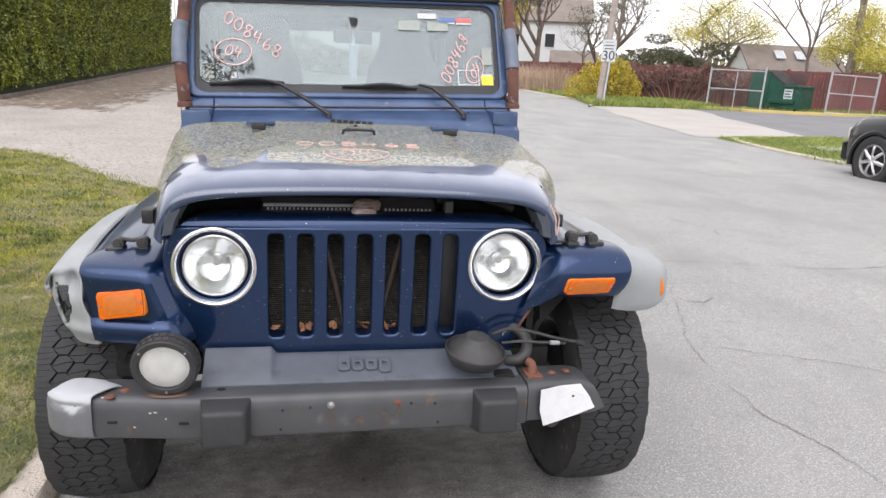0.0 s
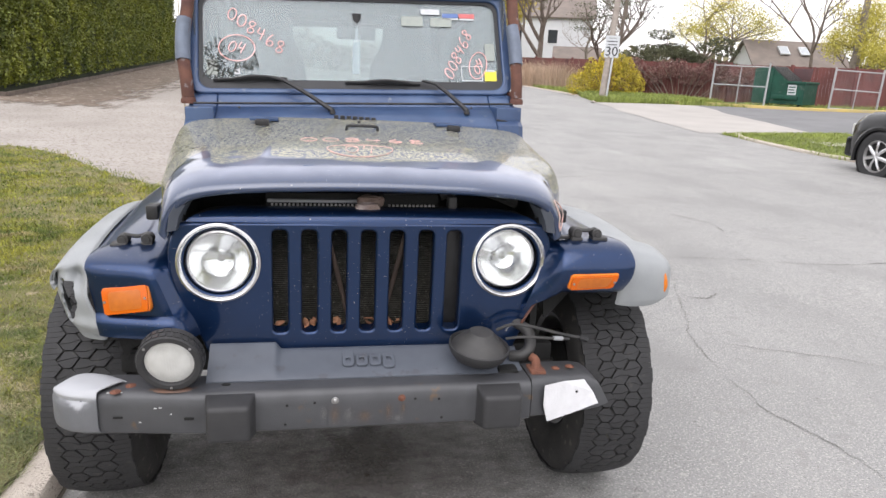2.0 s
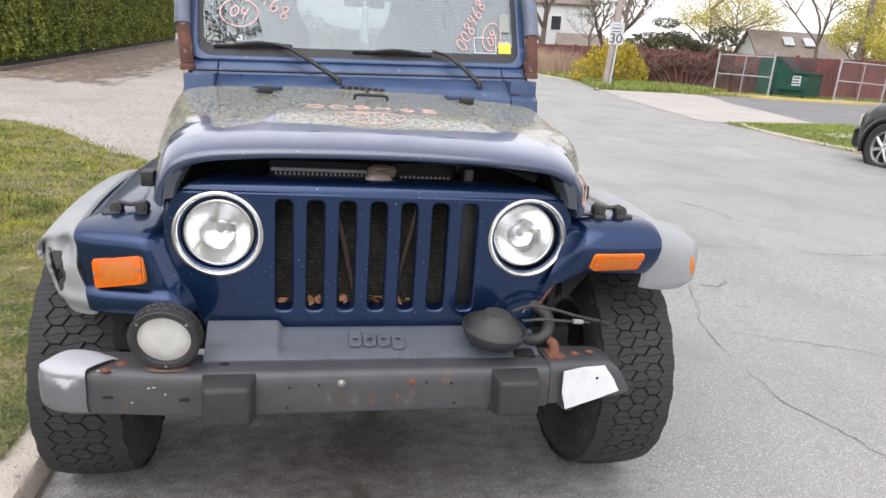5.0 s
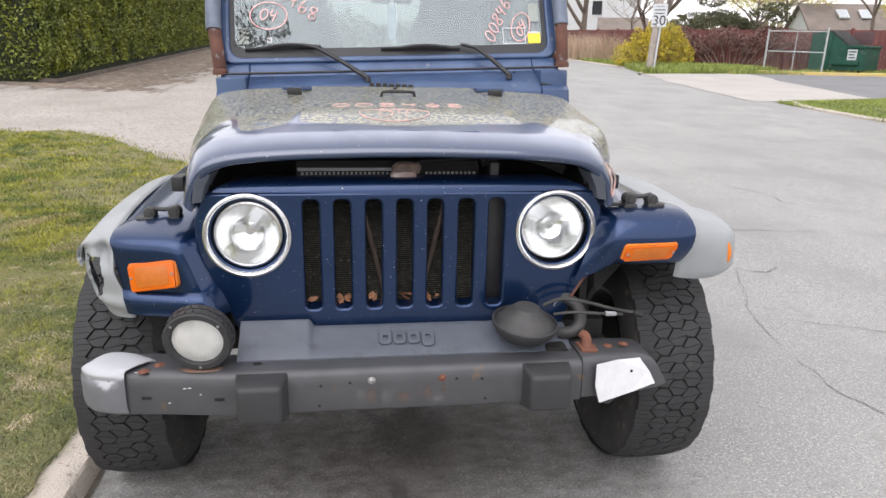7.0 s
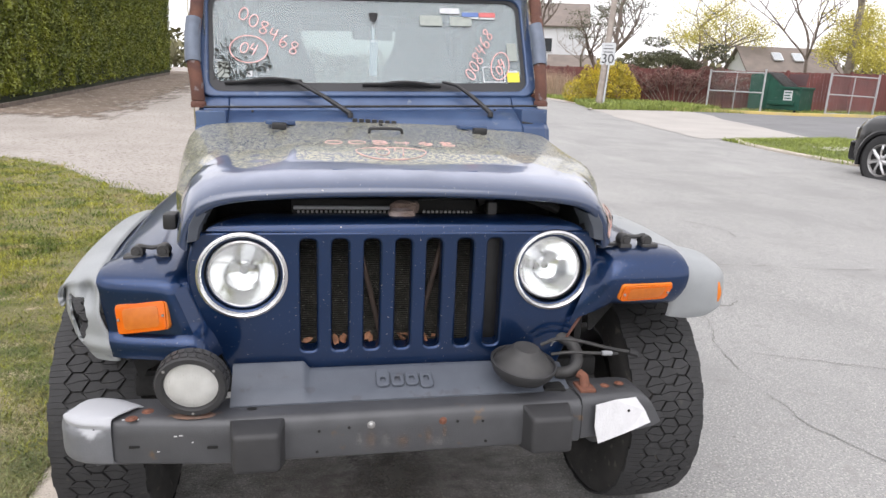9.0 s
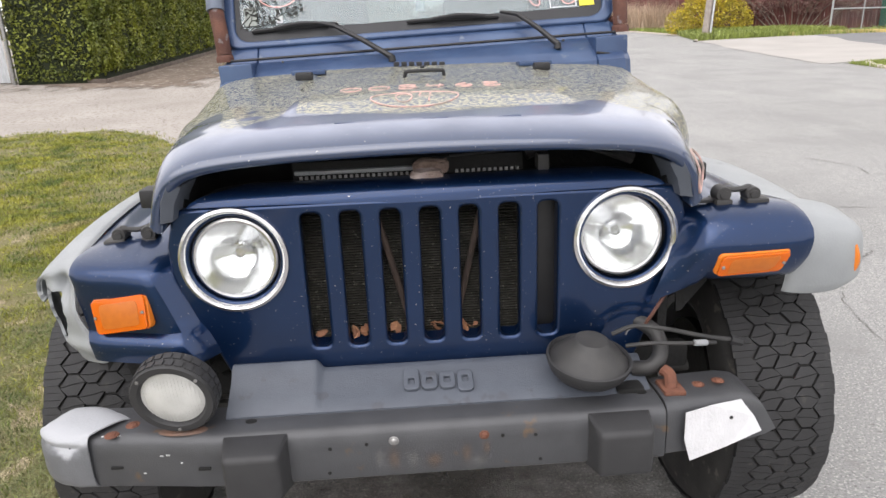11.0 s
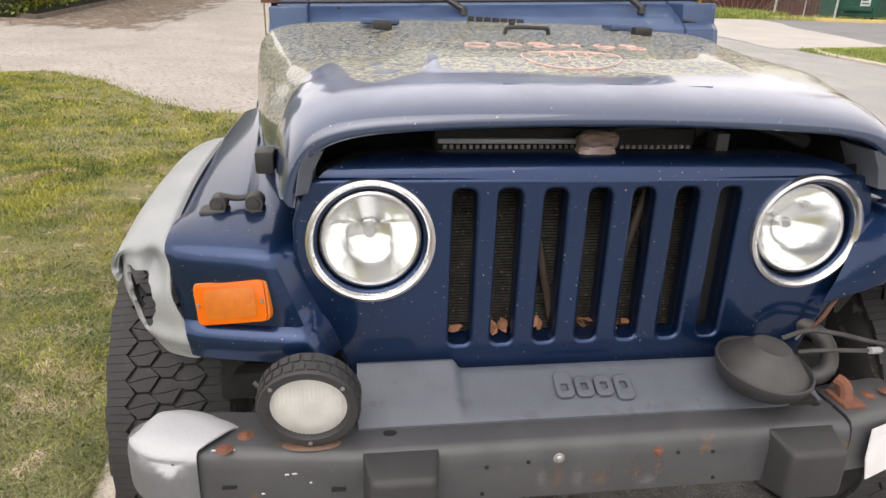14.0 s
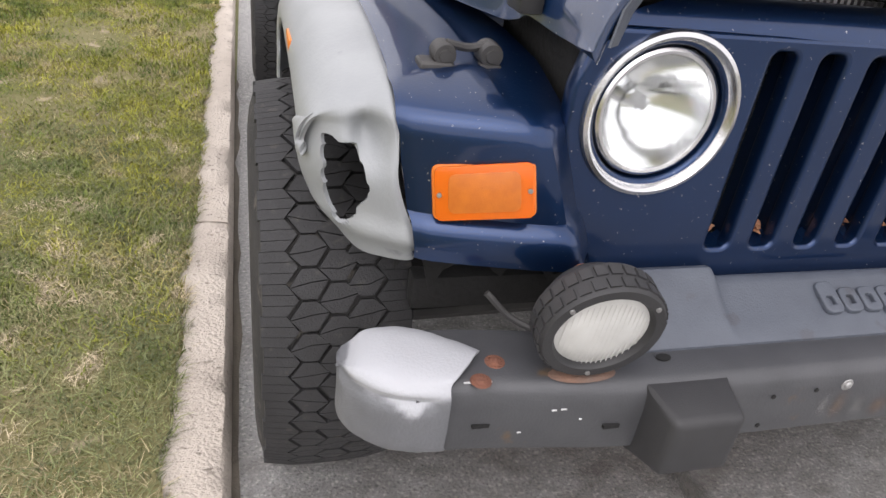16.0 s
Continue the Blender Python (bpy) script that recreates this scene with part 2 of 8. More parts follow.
def lathe(profile, n=32, m=None, bm=None, close=False):
    """A surface of revolution round local z; profile: (radius, z)."""
    bm = bm or bmesh.new()
    m = m or Matrix()
    rings = []
    for r, z in profile:
        if r < 1e-5:
            rings.append([bm.verts.new(m @ Vector((0, 0, z)))])
        else:
            rings.append([bm.verts.new(m @ Vector((r * math.cos(2 * math.pi * k / n), r * math.sin(2 * math.pi * k / n), z))) for k in range(n)])
    pairs = list(zip(rings, rings[1:])) + ([(rings[-1], rings[0])] if close else [])
    for a, b in pairs:
        for k in range(n):
            j = (k + 1) % n
            if len(a) == 1 and len(b) == 1:
                continue
            if len(a) == 1:
                bm.faces.new((a[0], b[k], b[j]))
            elif len(b) == 1:
                bm.faces.new((a[k], b[0], a[j]))
            else:
                bm.faces.new((a[k], b[k], b[j], a[j]))
    return bm


def loft(rows, bm=None, closed=False):
    """Quads between rows of points, all of one length."""
    bm = bm or bmesh.new()
    vs = [[bm.verts.new(p) for p in row] for row in rows]
    for a, b in zip(vs, vs[1:]):
        n = len(a)
        for k in range(n if closed else n - 1):
            j = (k + 1) % n
            bm.faces.new((a[k], a[j], b[j], b[k]))
    return bm


def thick(bm, t):
    """Gives a sheet a thickness t against its normals."""
    bmesh.ops.recalc_face_normals(bm, faces=bm.faces)
    bmesh.ops.solidify(bm, geom=list(bm.faces), thickness=t)
    bmesh.ops.recalc_face_normals(bm, faces=bm.faces)
    return bm


def skin(bm, t):
    """Gives a folded sheet a thickness t by doubling it along its vertex normals."""
    bmesh.ops.recalc_face_normals(bm, faces=bm.faces)
    bm.normal_update()
    faces, rim = list(bm.faces), [e for e in bm.edges if e.is_boundary]
    twin = {v: bm.verts.new(v.co - v.normal * t) for v in list(bm.verts)}
    for e in rim:
        a, b = e.verts
        bm.faces.new((a, b, twin[b], twin[a]))
    for f in faces:
        bm.faces.new([twin[v] for v in reversed(f.verts)])
    bmesh.ops.recalc_face_normals(bm, faces=bm.faces)
    return bm


def spline(points, steps=6):
    """Catmull-Rom through the points."""
    p = [Vector(q) for q in points]
    p = [2 * p[0] - p[1]] + p + [2 * p[-1] - p[-2]]
    out = []
    for i in range(1, len(p) - 2):
        for k in range(steps):
            t = k / steps
            a, b, c, d = p[i - 1:i + 3]
            out.append(0.5 * ((2 * b) + (c - a) * t + (2 * a - 5 * b + 4 * c - d) * t * t + (3 * b - a - 3 * c + d) * t ** 3))
    out.append(p[-2])
    return out


def tube(points, r, n=10, bm=None, smooth=0, taper=None):
    """A round bar along points; taper: the end's radius."""
    bm = bm or bmesh.new()
    pts = spline(points, smooth) if smooth else [Vector(q) for q in points]
    side = None
    rings = []
    for i, p in enumerate(pts):
        d = (pts[min(i + 1, len(pts) - 1)] - pts[max(i - 1, 0)]).normalized()
        if side is None:
            side = d.orthogonal().normalized()
        side = (side - d * side.dot(d)).normalized()
        up = d.cross(side)
        rr = r if taper is None else r + (taper - r) * i / (len(pts) - 1)
        rings.append([bm.verts.new(p + rr * (math.cos(2 * math.pi * k / n) * side + math.sin(2 * math.pi * k / n) * up)) for k in range(n)])
    for a, b in zip(rings, rings[1:]):
        for k in range(n):
            bm.faces.new((a[k], a[(k + 1) % n], b[(k + 1) % n], b[k]))
    bm.faces.new(rings[0][::-1])
    bm.faces.new(rings[-1])
    return bm


def rounded(x0, x1, z0, z1, r, n=5):
    """Outline of a rectangle with round corners."""
    out = []
    for cx, cz, a in ((x1 - r, z1 - r, 0), (x0 + r, z1 - r, 90), (x0 + r, z0 + r, 180), (x1 - r, z0 + r, 270)):
        out += [(cx + r * math.cos(radians(a + 90 * k / n)), cz + r * math.sin(radians(a + 90 * k / n))) for k in range(n + 1)]
    return out


def circle(cx, cz, r, n=40):
    return [(cx + r * math.cos(2 * math.pi * k / n), cz + r * math.sin(2 * math.pi * k / n)) for k in range(n)]


def sheet(outlines, depth, bevel=0.0, m=None):
    """A plate with openings: the first outline is its edge, the others are holes; it stands in the plane of x and z, depth along y."""
    cu = bpy.data.curves.new("outline", "CURVE")
    cu.dimensions, cu.fill_mode, cu.extrude, cu.bevel_depth, cu.bevel_resolution = "2D", "BOTH", depth / 2, bevel, 2
    for pts in outlines:
        s = cu.splines.new("POLY")
        s.points.add(len(pts) - 1)
        for q, (a, b) in zip(s.points, pts):
            q.co = (a, b, 0, 1)
        s.use_cyclic_u = True
    ob = bpy.data.objects.new("outline", cu)
    me = bpy.data.meshes.new_from_object(ob)
    bpy.data.objects.remove(ob)
    bpy.data.curves.remove(cu)
    me.transform((m or Matrix()) @ Matrix.Rotation(radians(90), 4, "X"))
    return me


def lettering(text, size, depth, m):
    cu = bpy.data.curves.new("lettering", "FONT")
    cu.body, cu.size, cu.extrude, cu.align_x, cu.align_y = text, size, depth, "CENTER", "CENTER"
    ob = bpy.data.objects.new("lettering", cu)
    me = bpy.data.meshes.new_from_object(ob)
    bpy.data.objects.remove(ob)
    bpy.data.curves.remove(cu)
    me.transform(m @ Matrix.Rotation(radians(90), 4, "X"))
    return me


def smoothstep(a, b, x):
    t = min(1.0, max(0.0, (x - a) / (b - a)))
    return t * t * (3 - 2 * t)


# ---- ground ----
def soft(v, w=3.0):
    return w * math.log1p(math.exp(max(-30.0, min(30.0, v / w))))


def rise(x, y):
    """The land climbs gently away from the parked vehicle, more so up the drive."""
    if y < 0:
        return 0.0
    k = 0.045 + (0.0275 - 0.045) * smoothstep(-6, 4, x)
    d = soft(math.hypot(x, y) - 9.5)
    d = 42 - soft(42 - d, 6.0)
    return k * d * smoothstep(0, 6, y)


def level(x, y):
    """Height of the natural ground: the lawn side stands a kerb higher than the road."""
    ramp = smoothstep(-1.03, -1.12, x) if y < 5.5 else smoothstep(-1.03, -1.12 - 1.8 * smoothstep(5.5, 7.5, y), x)
    far = smoothstep(10.6, 11.2, x) * (1 - smoothstep(13.6, 14.4, y) * (1 - smoothstep(22, 24, y)))
    return rise(x, y) + 0.075 * ramp + 0.05 * far


def drape(name, cols, rows, at, mat, lift, label, category, edge=None):
    """A sheet of cols x rows cells over the ground; at(u, v) gives x and y."""
    vs, fs = [], []
    for j in range(rows + 1):
        for i in range(cols + 1):
            x, y = at(i / cols, j / rows)
            vs.append((x, y, level(x, y) + lift + (edge(x, y) if edge else 0)))
    for j in range(rows):
        for i in range(cols):
            a = j * (cols + 1) + i
            fs.append((a, a + 1, a + cols + 2, a + cols + 1))
    ob = part(name, (vs, fs), mat, smooth=60)
    return tagged(ob, label, category, kind="structure")


def spread(a, b, n, near=0.0, power=2.4):
    """n + 1 places from a to b, closest together about near."""
    out = []
    for i in range(n + 1):
        t = 2 * i / n - 1
        out.append(near + (b - near if t > 0 else near - a) * math.copysign(abs(t) ** power, t))
    return out


def asphalt_surface():
    m = material("worn_asphalt", (0.338, 0.336, 0.330), 0.9, 0, (0.262, 0.261, 0.257), 0.45, 0.6, 0.6, 150, detail=8, spots=((0.25, 0.243, 0.23), 1.6, 0.30))
    n, l = m.node_tree.nodes, m.node_tree.links
    b = n["Principled BSDF"]
    base = b.inputs["Base Color"].links[0].from_socket
    co = n.new("ShaderNodeTexCoord")
    last = base
    for size, colour, lo, hi, amount, squeeze in ((105, (0.60, 0.58, 0.54), 0.54, 0.66, 0.65, 1.0), (130, (0.11, 0.11, 0.11), 0.54, 0.66, 0.65, 1.0), (34, (0.50, 0.48, 0.45), 0.58, 0.72, 0.45, 1.0), (0.9, (0.25, 0.248, 0.242), 0.50, 0.66, 0.6, 1.0),
                                                  (11, (0.23, 0.225, 0.215), 0.58, 0.72, 0.5, 1.0), (1.6, (0.46, 0.45, 0.43), 0.52, 0.72, 0.16, 0.25), (2.7, (0.22, 0.22, 0.217), 0.54, 0.72, 0.2, 0.25), (46, (0.15, 0.145, 0.135), 0.66, 0.72, 0.7, 1.0)):
        v = n.new("ShaderNodeTexNoise")
        v.inputs["Scale"].default_value, v.inputs["Detail"].default_value = size, 3
        mp = n.new("ShaderNodeMapping")
        mp.inputs["Location"].default_value = (size, 0.3 * size, 0)
        mp.inputs["Scale"].default_value = (1.0, squeeze, 1.0)
        l.new(co.outputs["Object"], mp.inputs["Vector"])
        l.new(mp.outputs[0], v.inputs["Vector"])
        r = n.new("ShaderNodeMapRange")
        r.inputs[1].default_value, r.inputs[2].default_value, r.inputs[4].default_value = lo, hi, amount
        l.new(v.outputs[0], r.inputs[0])
        mx = n.new("ShaderNodeMix")
        mx.data_type = "RGBA"
        l.new(r.outputs[0], mx.inputs[0])
        l.new(last, mx.inputs[6])
        mx.inputs[7].default_value = (*colour, 1)
        last = mx.outputs[2]
    l.new(last, b.inputs["Base Color"])
    return m


asphalt = asphalt_surface()
lot_asphalt = material("dark_lot_asphalt", (0.21, 0.21, 0.215), 0.9, 0, (0.16, 0.16, 0.165), 0.8, 0.5, 0.3, 90)
concrete = material("kerb_concrete", (0.62, 0.555, 0.485), 0.9, 0, (0.46, 0.405, 0.35), 5, 0.5, 0.9, 120, detail=10, spots=((0.30, 0.26, 0.22), 55, 0.36))
pale_concrete = material("pale_concrete_apron", (0.43, 0.405, 0.38), 0.9, 0, (0.35, 0.33, 0.31), 0.7, 0.5, 0.3, 60)
gravel = material("pale_gravel", (0.43, 0.395, 0.365), 0.95, 0, (0.32, 0.29, 0.26), 0.8, 0.5, 1.0, 30, detail=12, spots=((0.25, 0.22, 0.19), 20, 0.42), distance=0.03)
dirt = material("brown_dirt", (0.25, 0.195, 0.150), 0.95, 0, (0.14, 0.105, 0.08), 1.2, 0.5, 0.6, 30, detail=10, spots=((0.36, 0.31, 0.26), 6, 0.40))
turf = material("lawn_soil_and_thatch", (0.130, 0.130, 0.040), 0.95, 0, (0.215, 0.185, 0.095), 2.8, 0.35, 0.9, 70, detail=12, spots=((0.32, 0.265, 0.18), 8.0, 0.36))
field = material("rough_grass_ground", (0.085, 0.125, 0.03), 0.95, 0, (0.15, 0.13, 0.06), 0.5, 0.5, 0.4, 12, detail=9)

xs, ys = spread(-260, 260, 90), spread(-260, 320, 110)
gv = [(x, y, level(x, y) - 0.03) for y in ys for x in xs]
gf = [(j * 91 + i, j * 91 + i + 1, (j + 1) * 91 + i + 1, (j + 1) * 91 + i) for j in range(110) for i in range(90)]
tagged(part("ground", (gv, gf), field, smooth=60), "wide rough ground of thin grass and earth", "ground", kind="structure")


def road_edge(y):
    return 11.4 + 1.0 * smoothstep(14.0, 14.8, y) * (1 - smoothstep(26.2, 27.5, y)) - 0.9 * smoothstep(9.2, 9.9, y) + 2.6 * smoothstep(19, 29, y) + 0.9 * smoothstep(36, 60, y)


ROAD_Y = spread(-30, 75, 80, 1.0, 1.7)
drape("road", 60, 80, lambda u, v: (-1.0 + (road_edge(ROAD_Y[round(v * 80)]) + 1.0) * u ** 1.5, ROAD_Y[round(v * 80)]), asphalt, 0.0,
      "wide street of worn pale grey asphalt with cracks", "road")

LAWN = [(-40, 12), (-20, 10.5), (-9.5, 8.9), (-8.2, 9.35), (-8.05, 10.45), (-7.35, 10.3), (-6.41, 8.9), (-5.65, 7.9), (-5.40, 8.5), (-4.74, 8.5), (-4.29, 8.6), (-3.85, 8.28), (-3.35, 7.92), (-2.83, 7.07), (-2.41, 6.44), (-1.89, 5.98), (-1.16, 5.75)]


def lawn_top(x):
    for (x0, y0), (x1, y1) in zip(LAWN, LAWN[1:]):
        if x <= x1:
            return y0 + (y1 - y0) * max(0, x - x0) / (x1 - x0) + 0.08 * noise.noise((x * 2.3, 3, 1)) + 0.11 * noise.noise((x * 6, 9, 1))
    return LAWN[-1][1]


def kerb_back(y):
    """Ragged line to which the turf has crept over the kerb."""
    return -1.105 - 0.008 * y + 0.040 * noise.noise((y * 2.6, 1, 1)) + 0.022 * noise.noise((y * 11, 4, 1))


def lawn_at(u, v):
    x = -1.12 - 34 * (1 - u) ** 2
    y = -9 + (lawn_top(x) + 9) * v
    return x + (kerb_back(y) + 1.12) * smoothstep(0.93, 1.0, u), y


drape("gravel_drive", 60, 60, lambda u, v: (-40 + 38.9 * u ** 0.6, 4.0 + 60 * v ** 1.6), gravel, 0.0, "pale crushed gravel driveway beside the lawn", "driveway")
drape("lawn", 190, 420, lawn_at, turf, 0.020, "patchy spring lawn of thin grass and bare soil", "lawn",
      lambda x, y: 0.012 * noise.noise((x * 2, y * 2, 0)) - 0.010 * smoothstep(-0.25, 0.0, y - lawn_top(x)))
dirt_sheet = drape("dirt_strip", 26, 70, lambda u, v: (-9.6 + (5.2 + 0.5 * v) * u, 14.3 + 27.6 * v ** 1.3), dirt, 0.012, "bare brown soil and leaf litter along the foot of the hedge", "soil")
dirt_fade = dirt_sheet.data.attributes.new("fade", "FLOAT", "POINT")
for q in dirt_sheet.data.vertices:
    x, y = q.co.x, q.co.y
    dirt_fade.data[q.index].value = min(smoothstep(-4.2, -6.4, x - 0.5 * noise.noise((y * 0.6, 1, 1))), smoothstep(14.3, 16.0, y + 0.7 * (x + 7.2) * (x < -7.2)))

# kerb along the lawn, cast in lengths with open joints
kerb_cut = [-7.0, -4.2, -1.75, 1.18, 4.05, 6.0]
kerb = thing("kerb", "weathered concrete kerb with chipped edges beside the lawn", "kerb", kind="structure")
for k, (y0, y1) in enumerate(zip(kerb_cut, kerb_cut[1:])):
    rows = []
    n = 110
    for i in range(n + 1):
        y = y0 + 0.006 + (y1 - y0 - 0.012) * i / n
        chip = 0.008 * noise.noise((y * 7, k, 4)) + 0.005 * noise.noise((y * 24, k, 6)) + 0.05 * max(0, noise.noise((y * 3.3, k, 8)) - 0.25)
        wave = 0.025 * noise.noise((y * 2.3, 5, k)) + 0.02 * noise.noise((y * 9, 5, k))
        x1 = -0.992 - 0.008 * y
        rows.append([(x1 - 0.0, y, -0.05), (x1 + 0.006, y, 0.02), (x1 - 0.002 - chip, y, 0.070), (x1 - 0.010 - chip, y, 0.083 - chip * 0.5), (x1 - 0.06, y, 0.088 + 0.3 * chip),
                     (x1 - 0.105 - wave, y, 0.087), (x1 - 0.15 - wave, y, 0.080), (x1 - 0.18, y, 0.03)])
    bm = loft(rows)
    for r in (rows[0], rows[-1]):
        bm.faces.new([bm.verts.new(p) for p in r])
    bmesh.ops.recalc_face_normals(bm, faces=bm.faces)
    part("kerb_stone", bm, concrete, kerb, smooth=50)


def ribbon(name, pts, width, mat, lift=0.004, parent=None, jag=0.4):
    """A thin flat strip on the ground along a wandering line."""
    vs, fs = [], []
    p = spline([(x, y, 0) for x, y in pts], 45)
    for i, q in enumerate(p):
        d = (p[min(i + 1, len(p) - 1)] - p[max(i - 1, 0)]).normalized()
        s = Vector((-d.y, d.x, 0))
        q = q + s * (0.035 * noise.noise((q.x * 4, q.y * 4, 1)) + 0.016 * noise.noise((q.x * 17, q.y * 17, 3)) + 0.006 * noise.noise((q.x * 60, q.y * 60, 5)))
        w = width * max(0.03, 0.45 + 0.9 * noise.noise((q.x * 5, q.y * 5, 2)) + jag * noise.noise((q.x * 30, q.y * 30, 2))) * (0.3 + 0.7 * math.sin(math.pi * min(1, max(0.02, i / (len(p) - 1)))))
        for e in (-w, w):
            c = q + s * e
            vs.append((c.x, c.y, level(c.x, c.y) + lift))
    for i in range(len(p) - 1):
        fs.append((2 * i, 2 * i + 1, 2 * i + 3, 2 * i + 2))
    return part(name, (vs, fs), mat, parent, smooth=0)


crack_tar = material("crack_dirt", (0.21, 0.205, 0.195), 0.95, 0, (0.13, 0.127, 0.12), 20, 0.5, 0.3, 90)
for pts, w in (([(2.65, 2.9), (2.37, 2.29), (2.0, 1.45), (1.9, 0.73), (2.0, 0.1), (1.85, -0.6), (2.3, -1.5)], 0.004), ([(2.4, 3.35), (3.3, 3.2), (4.4, 3.0), (6.0, 3.3), (8.5, 3.0)], 0.008),
               ([(2.0, 7.8), (3.2, 7.6), (4.6, 7.9)], 0.012), ([(2.37, 2.29), (2.55, 2.2), (2.75, 2.35)], 0.012), ([(3.6, 5.3), (4.0, 4.6), (3.9, 4.1)], 0.01), ([(2.1, 1.45), (3.0, 0.9), (3.6, -0.4)], 0.007)):
    tagged(ribbon("road_crack", pts, w, crack_tar), "dark narrow crack in the asphalt", "crack", "cracks in the street", "structure")
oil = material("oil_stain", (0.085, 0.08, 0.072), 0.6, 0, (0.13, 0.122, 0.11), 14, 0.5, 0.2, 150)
gutter_mat = material("gutter_dirt", (0.15, 0.13, 0.105), 0.95, 0, (0.09, 0.08, 0.065), 9, 0.5, 0.5, 90)


def soaked(m, lo=0.85, hi=1.55):
    """Lets a stain thin out towards its rim, by the mesh's own fade and a noise."""
    n, l = m.node_tree.nodes, m.node_tree.links
    b = n["Principled BSDF"]
    a = n.new("ShaderNodeAttribute")
    a.attribute_name = "fade"
    t = n.new("ShaderNodeTexNoise")
    t.inputs["Scale"].default_value, t.inputs["Detail"].default_value = 26, 8
    k = n.new("ShaderNodeMath")
    k.operation = "MULTIPLY_ADD"
    l.new(t.outputs[0], k.inputs[0])
    k.inputs[1].default_value = 1.4
    l.new(a.outputs["Fac"], k.inputs[2])
    r = n.new("ShaderNodeMapRange")
    r.inputs[1].default_value, r.inputs[2].default_value, r.inputs[4].default_value = lo, hi, 0.85
    l.new(k.outputs[0], r.inputs[0])
    l.new(r.outputs[0], b.inputs["Alpha"])


# brown for the damp patch and for shade painted under the vehicle
brown_tone = material("brown_damp_and_shade", (0.150, 0.128, 0.112), 0.8, 0, (0.105, 0.088, 0.076), 18, 0.5, 0.3, 150)
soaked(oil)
soaked(brown_tone, 0.75, 2.1)
soaked(dirt, 0.66, 1.12)


def blot(name, cx, cy, rx, ry, mat, lift, seed, label, category):
    vs, fs, fade = [], [], []
    for q in range(9):
        for k in range(40):
            a = 2 * math.pi * k / 40
            r = (1 + 0.45 * noise.noise((math.cos(a) * 1.7, math.sin(a) * 1.7, seed))) * (q + 0.02) / 8
            x, y = cx + rx * r * math.cos(a), cy + ry * r * math.sin(a)
            vs.append((x, y, level(x, y) + lift))
            fade.append(1 - q / 8)
    for q in range(8):
        for k in range(40):
            fs.append((q * 40 + k, q * 40 + (k + 1) % 40, (q + 1) * 40 + (k + 1) % 40, (q + 1) * 40 + k))
    ob = part(name, (vs, fs), mat, smooth=60)
    at = ob.data.attributes.new("fade", "FLOAT", "POINT")
    at.data.foreach_set("value", fade)
    return tagged(ob, label, category, kind="structure")


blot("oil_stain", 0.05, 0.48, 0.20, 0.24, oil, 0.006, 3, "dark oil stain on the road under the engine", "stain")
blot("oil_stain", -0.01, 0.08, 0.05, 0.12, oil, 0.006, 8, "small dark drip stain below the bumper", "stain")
blot("oil_stain", -0.50, -0.02, 0.10, 0.08, brown_tone, 0.007, 5, "brownish damp patch before the bumper", "stain")
# broad brown blot puts the vehicle's shade into the road's colour
blot("road_shade", -0.05, 0.35, 1.05, 0.62, brown_tone, 0.004, 12, "broad brownish shade painted on the road under the vehicle", "stain")
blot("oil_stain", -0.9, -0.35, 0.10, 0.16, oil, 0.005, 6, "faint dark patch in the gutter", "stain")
rows = []
for i in range(90):
    y = -4 + 12 * i / 89
    x1 = -1.0 - 0.008 * y
    rows.append([(x1 + 0.004, y, 0.006), (x1 + 0.03 + 0.02 * noise.noise((y * 6, 2, 2)) + 0.02 * noise.noise((y * 17, 2, 2)), y, 0.005)])
tagged(part("gutter_dirt", loft(rows), gutter_mat, smooth=0), "line of dark silt in the gutter along the kerb", "dirt", kind="structure")


# ---- grass ----
def blades(name, spots_xy, height, width, mat, label, lean=0.6, seed=1):
    """Single grass blades, each a bent strip of three triangles, as one object."""
    rng = np.random.default_rng(seed)
    n = len(spots_xy)
    base = np.array([(x, y, level(x, y) + 0.012) for x, y in spots_xy])
    a = rng.uniform(0, 2 * np.pi, n)
    h = height * rng.uniform(0.45, 1.25, n)
    w = width * rng.uniform(0.6, 1.3, n)
    side = np.stack([np.cos(a), np.sin(a), 0 * a], 1) * w[:, None]
    out = rng.uniform(0, 2 * np.pi, n)
    tip = np.stack([np.cos(out), np.sin(out), 0 * a], 1) * (h * lean * rng.uniform(0.2, 1.6, n))[:, None]
    up = np.stack([0 * a, 0 * a, h], 1)
    v = np.stack([base - side, base + side, base + 0.55 * up + 0.3 * tip + 0.7 * side, base + 0.55 * up + 0.3 * tip - 0.7 * side, base + up * rng.uniform(0.7, 1.0, n)[:, None] + tip], 1).reshape(-1, 3)
    i = np.arange(n) * 5
    quads = np.stack([i, i + 1, i + 2, i + 3], 1).tolist()
    tris = np.stack([i + 3, i + 2, i + 4], 1).tolist()
    ob = part(name, (v.tolist(), quads + tris), mat, smooth=0)
    return tagged(ob, label, "grass", kind="stuff")


worn_grass = material("worn_grass_blades", (0.275, 0.280, 0.120), 0.65, 0, (0.120, 0.145, 0.058), 6.0, 0.3, island=0.6, spots=((0.50, 0.42, 0.29), 6.0, 0.39))
grass_mat = material("grass_blades", (0.310, 0.305, 0.034), 0.6, 0, (0.100, 0.140, 0.020), 4.5, 0.25, island=0.6, spots=((0.33, 0.28, 0.12), 4.0, 0.37))
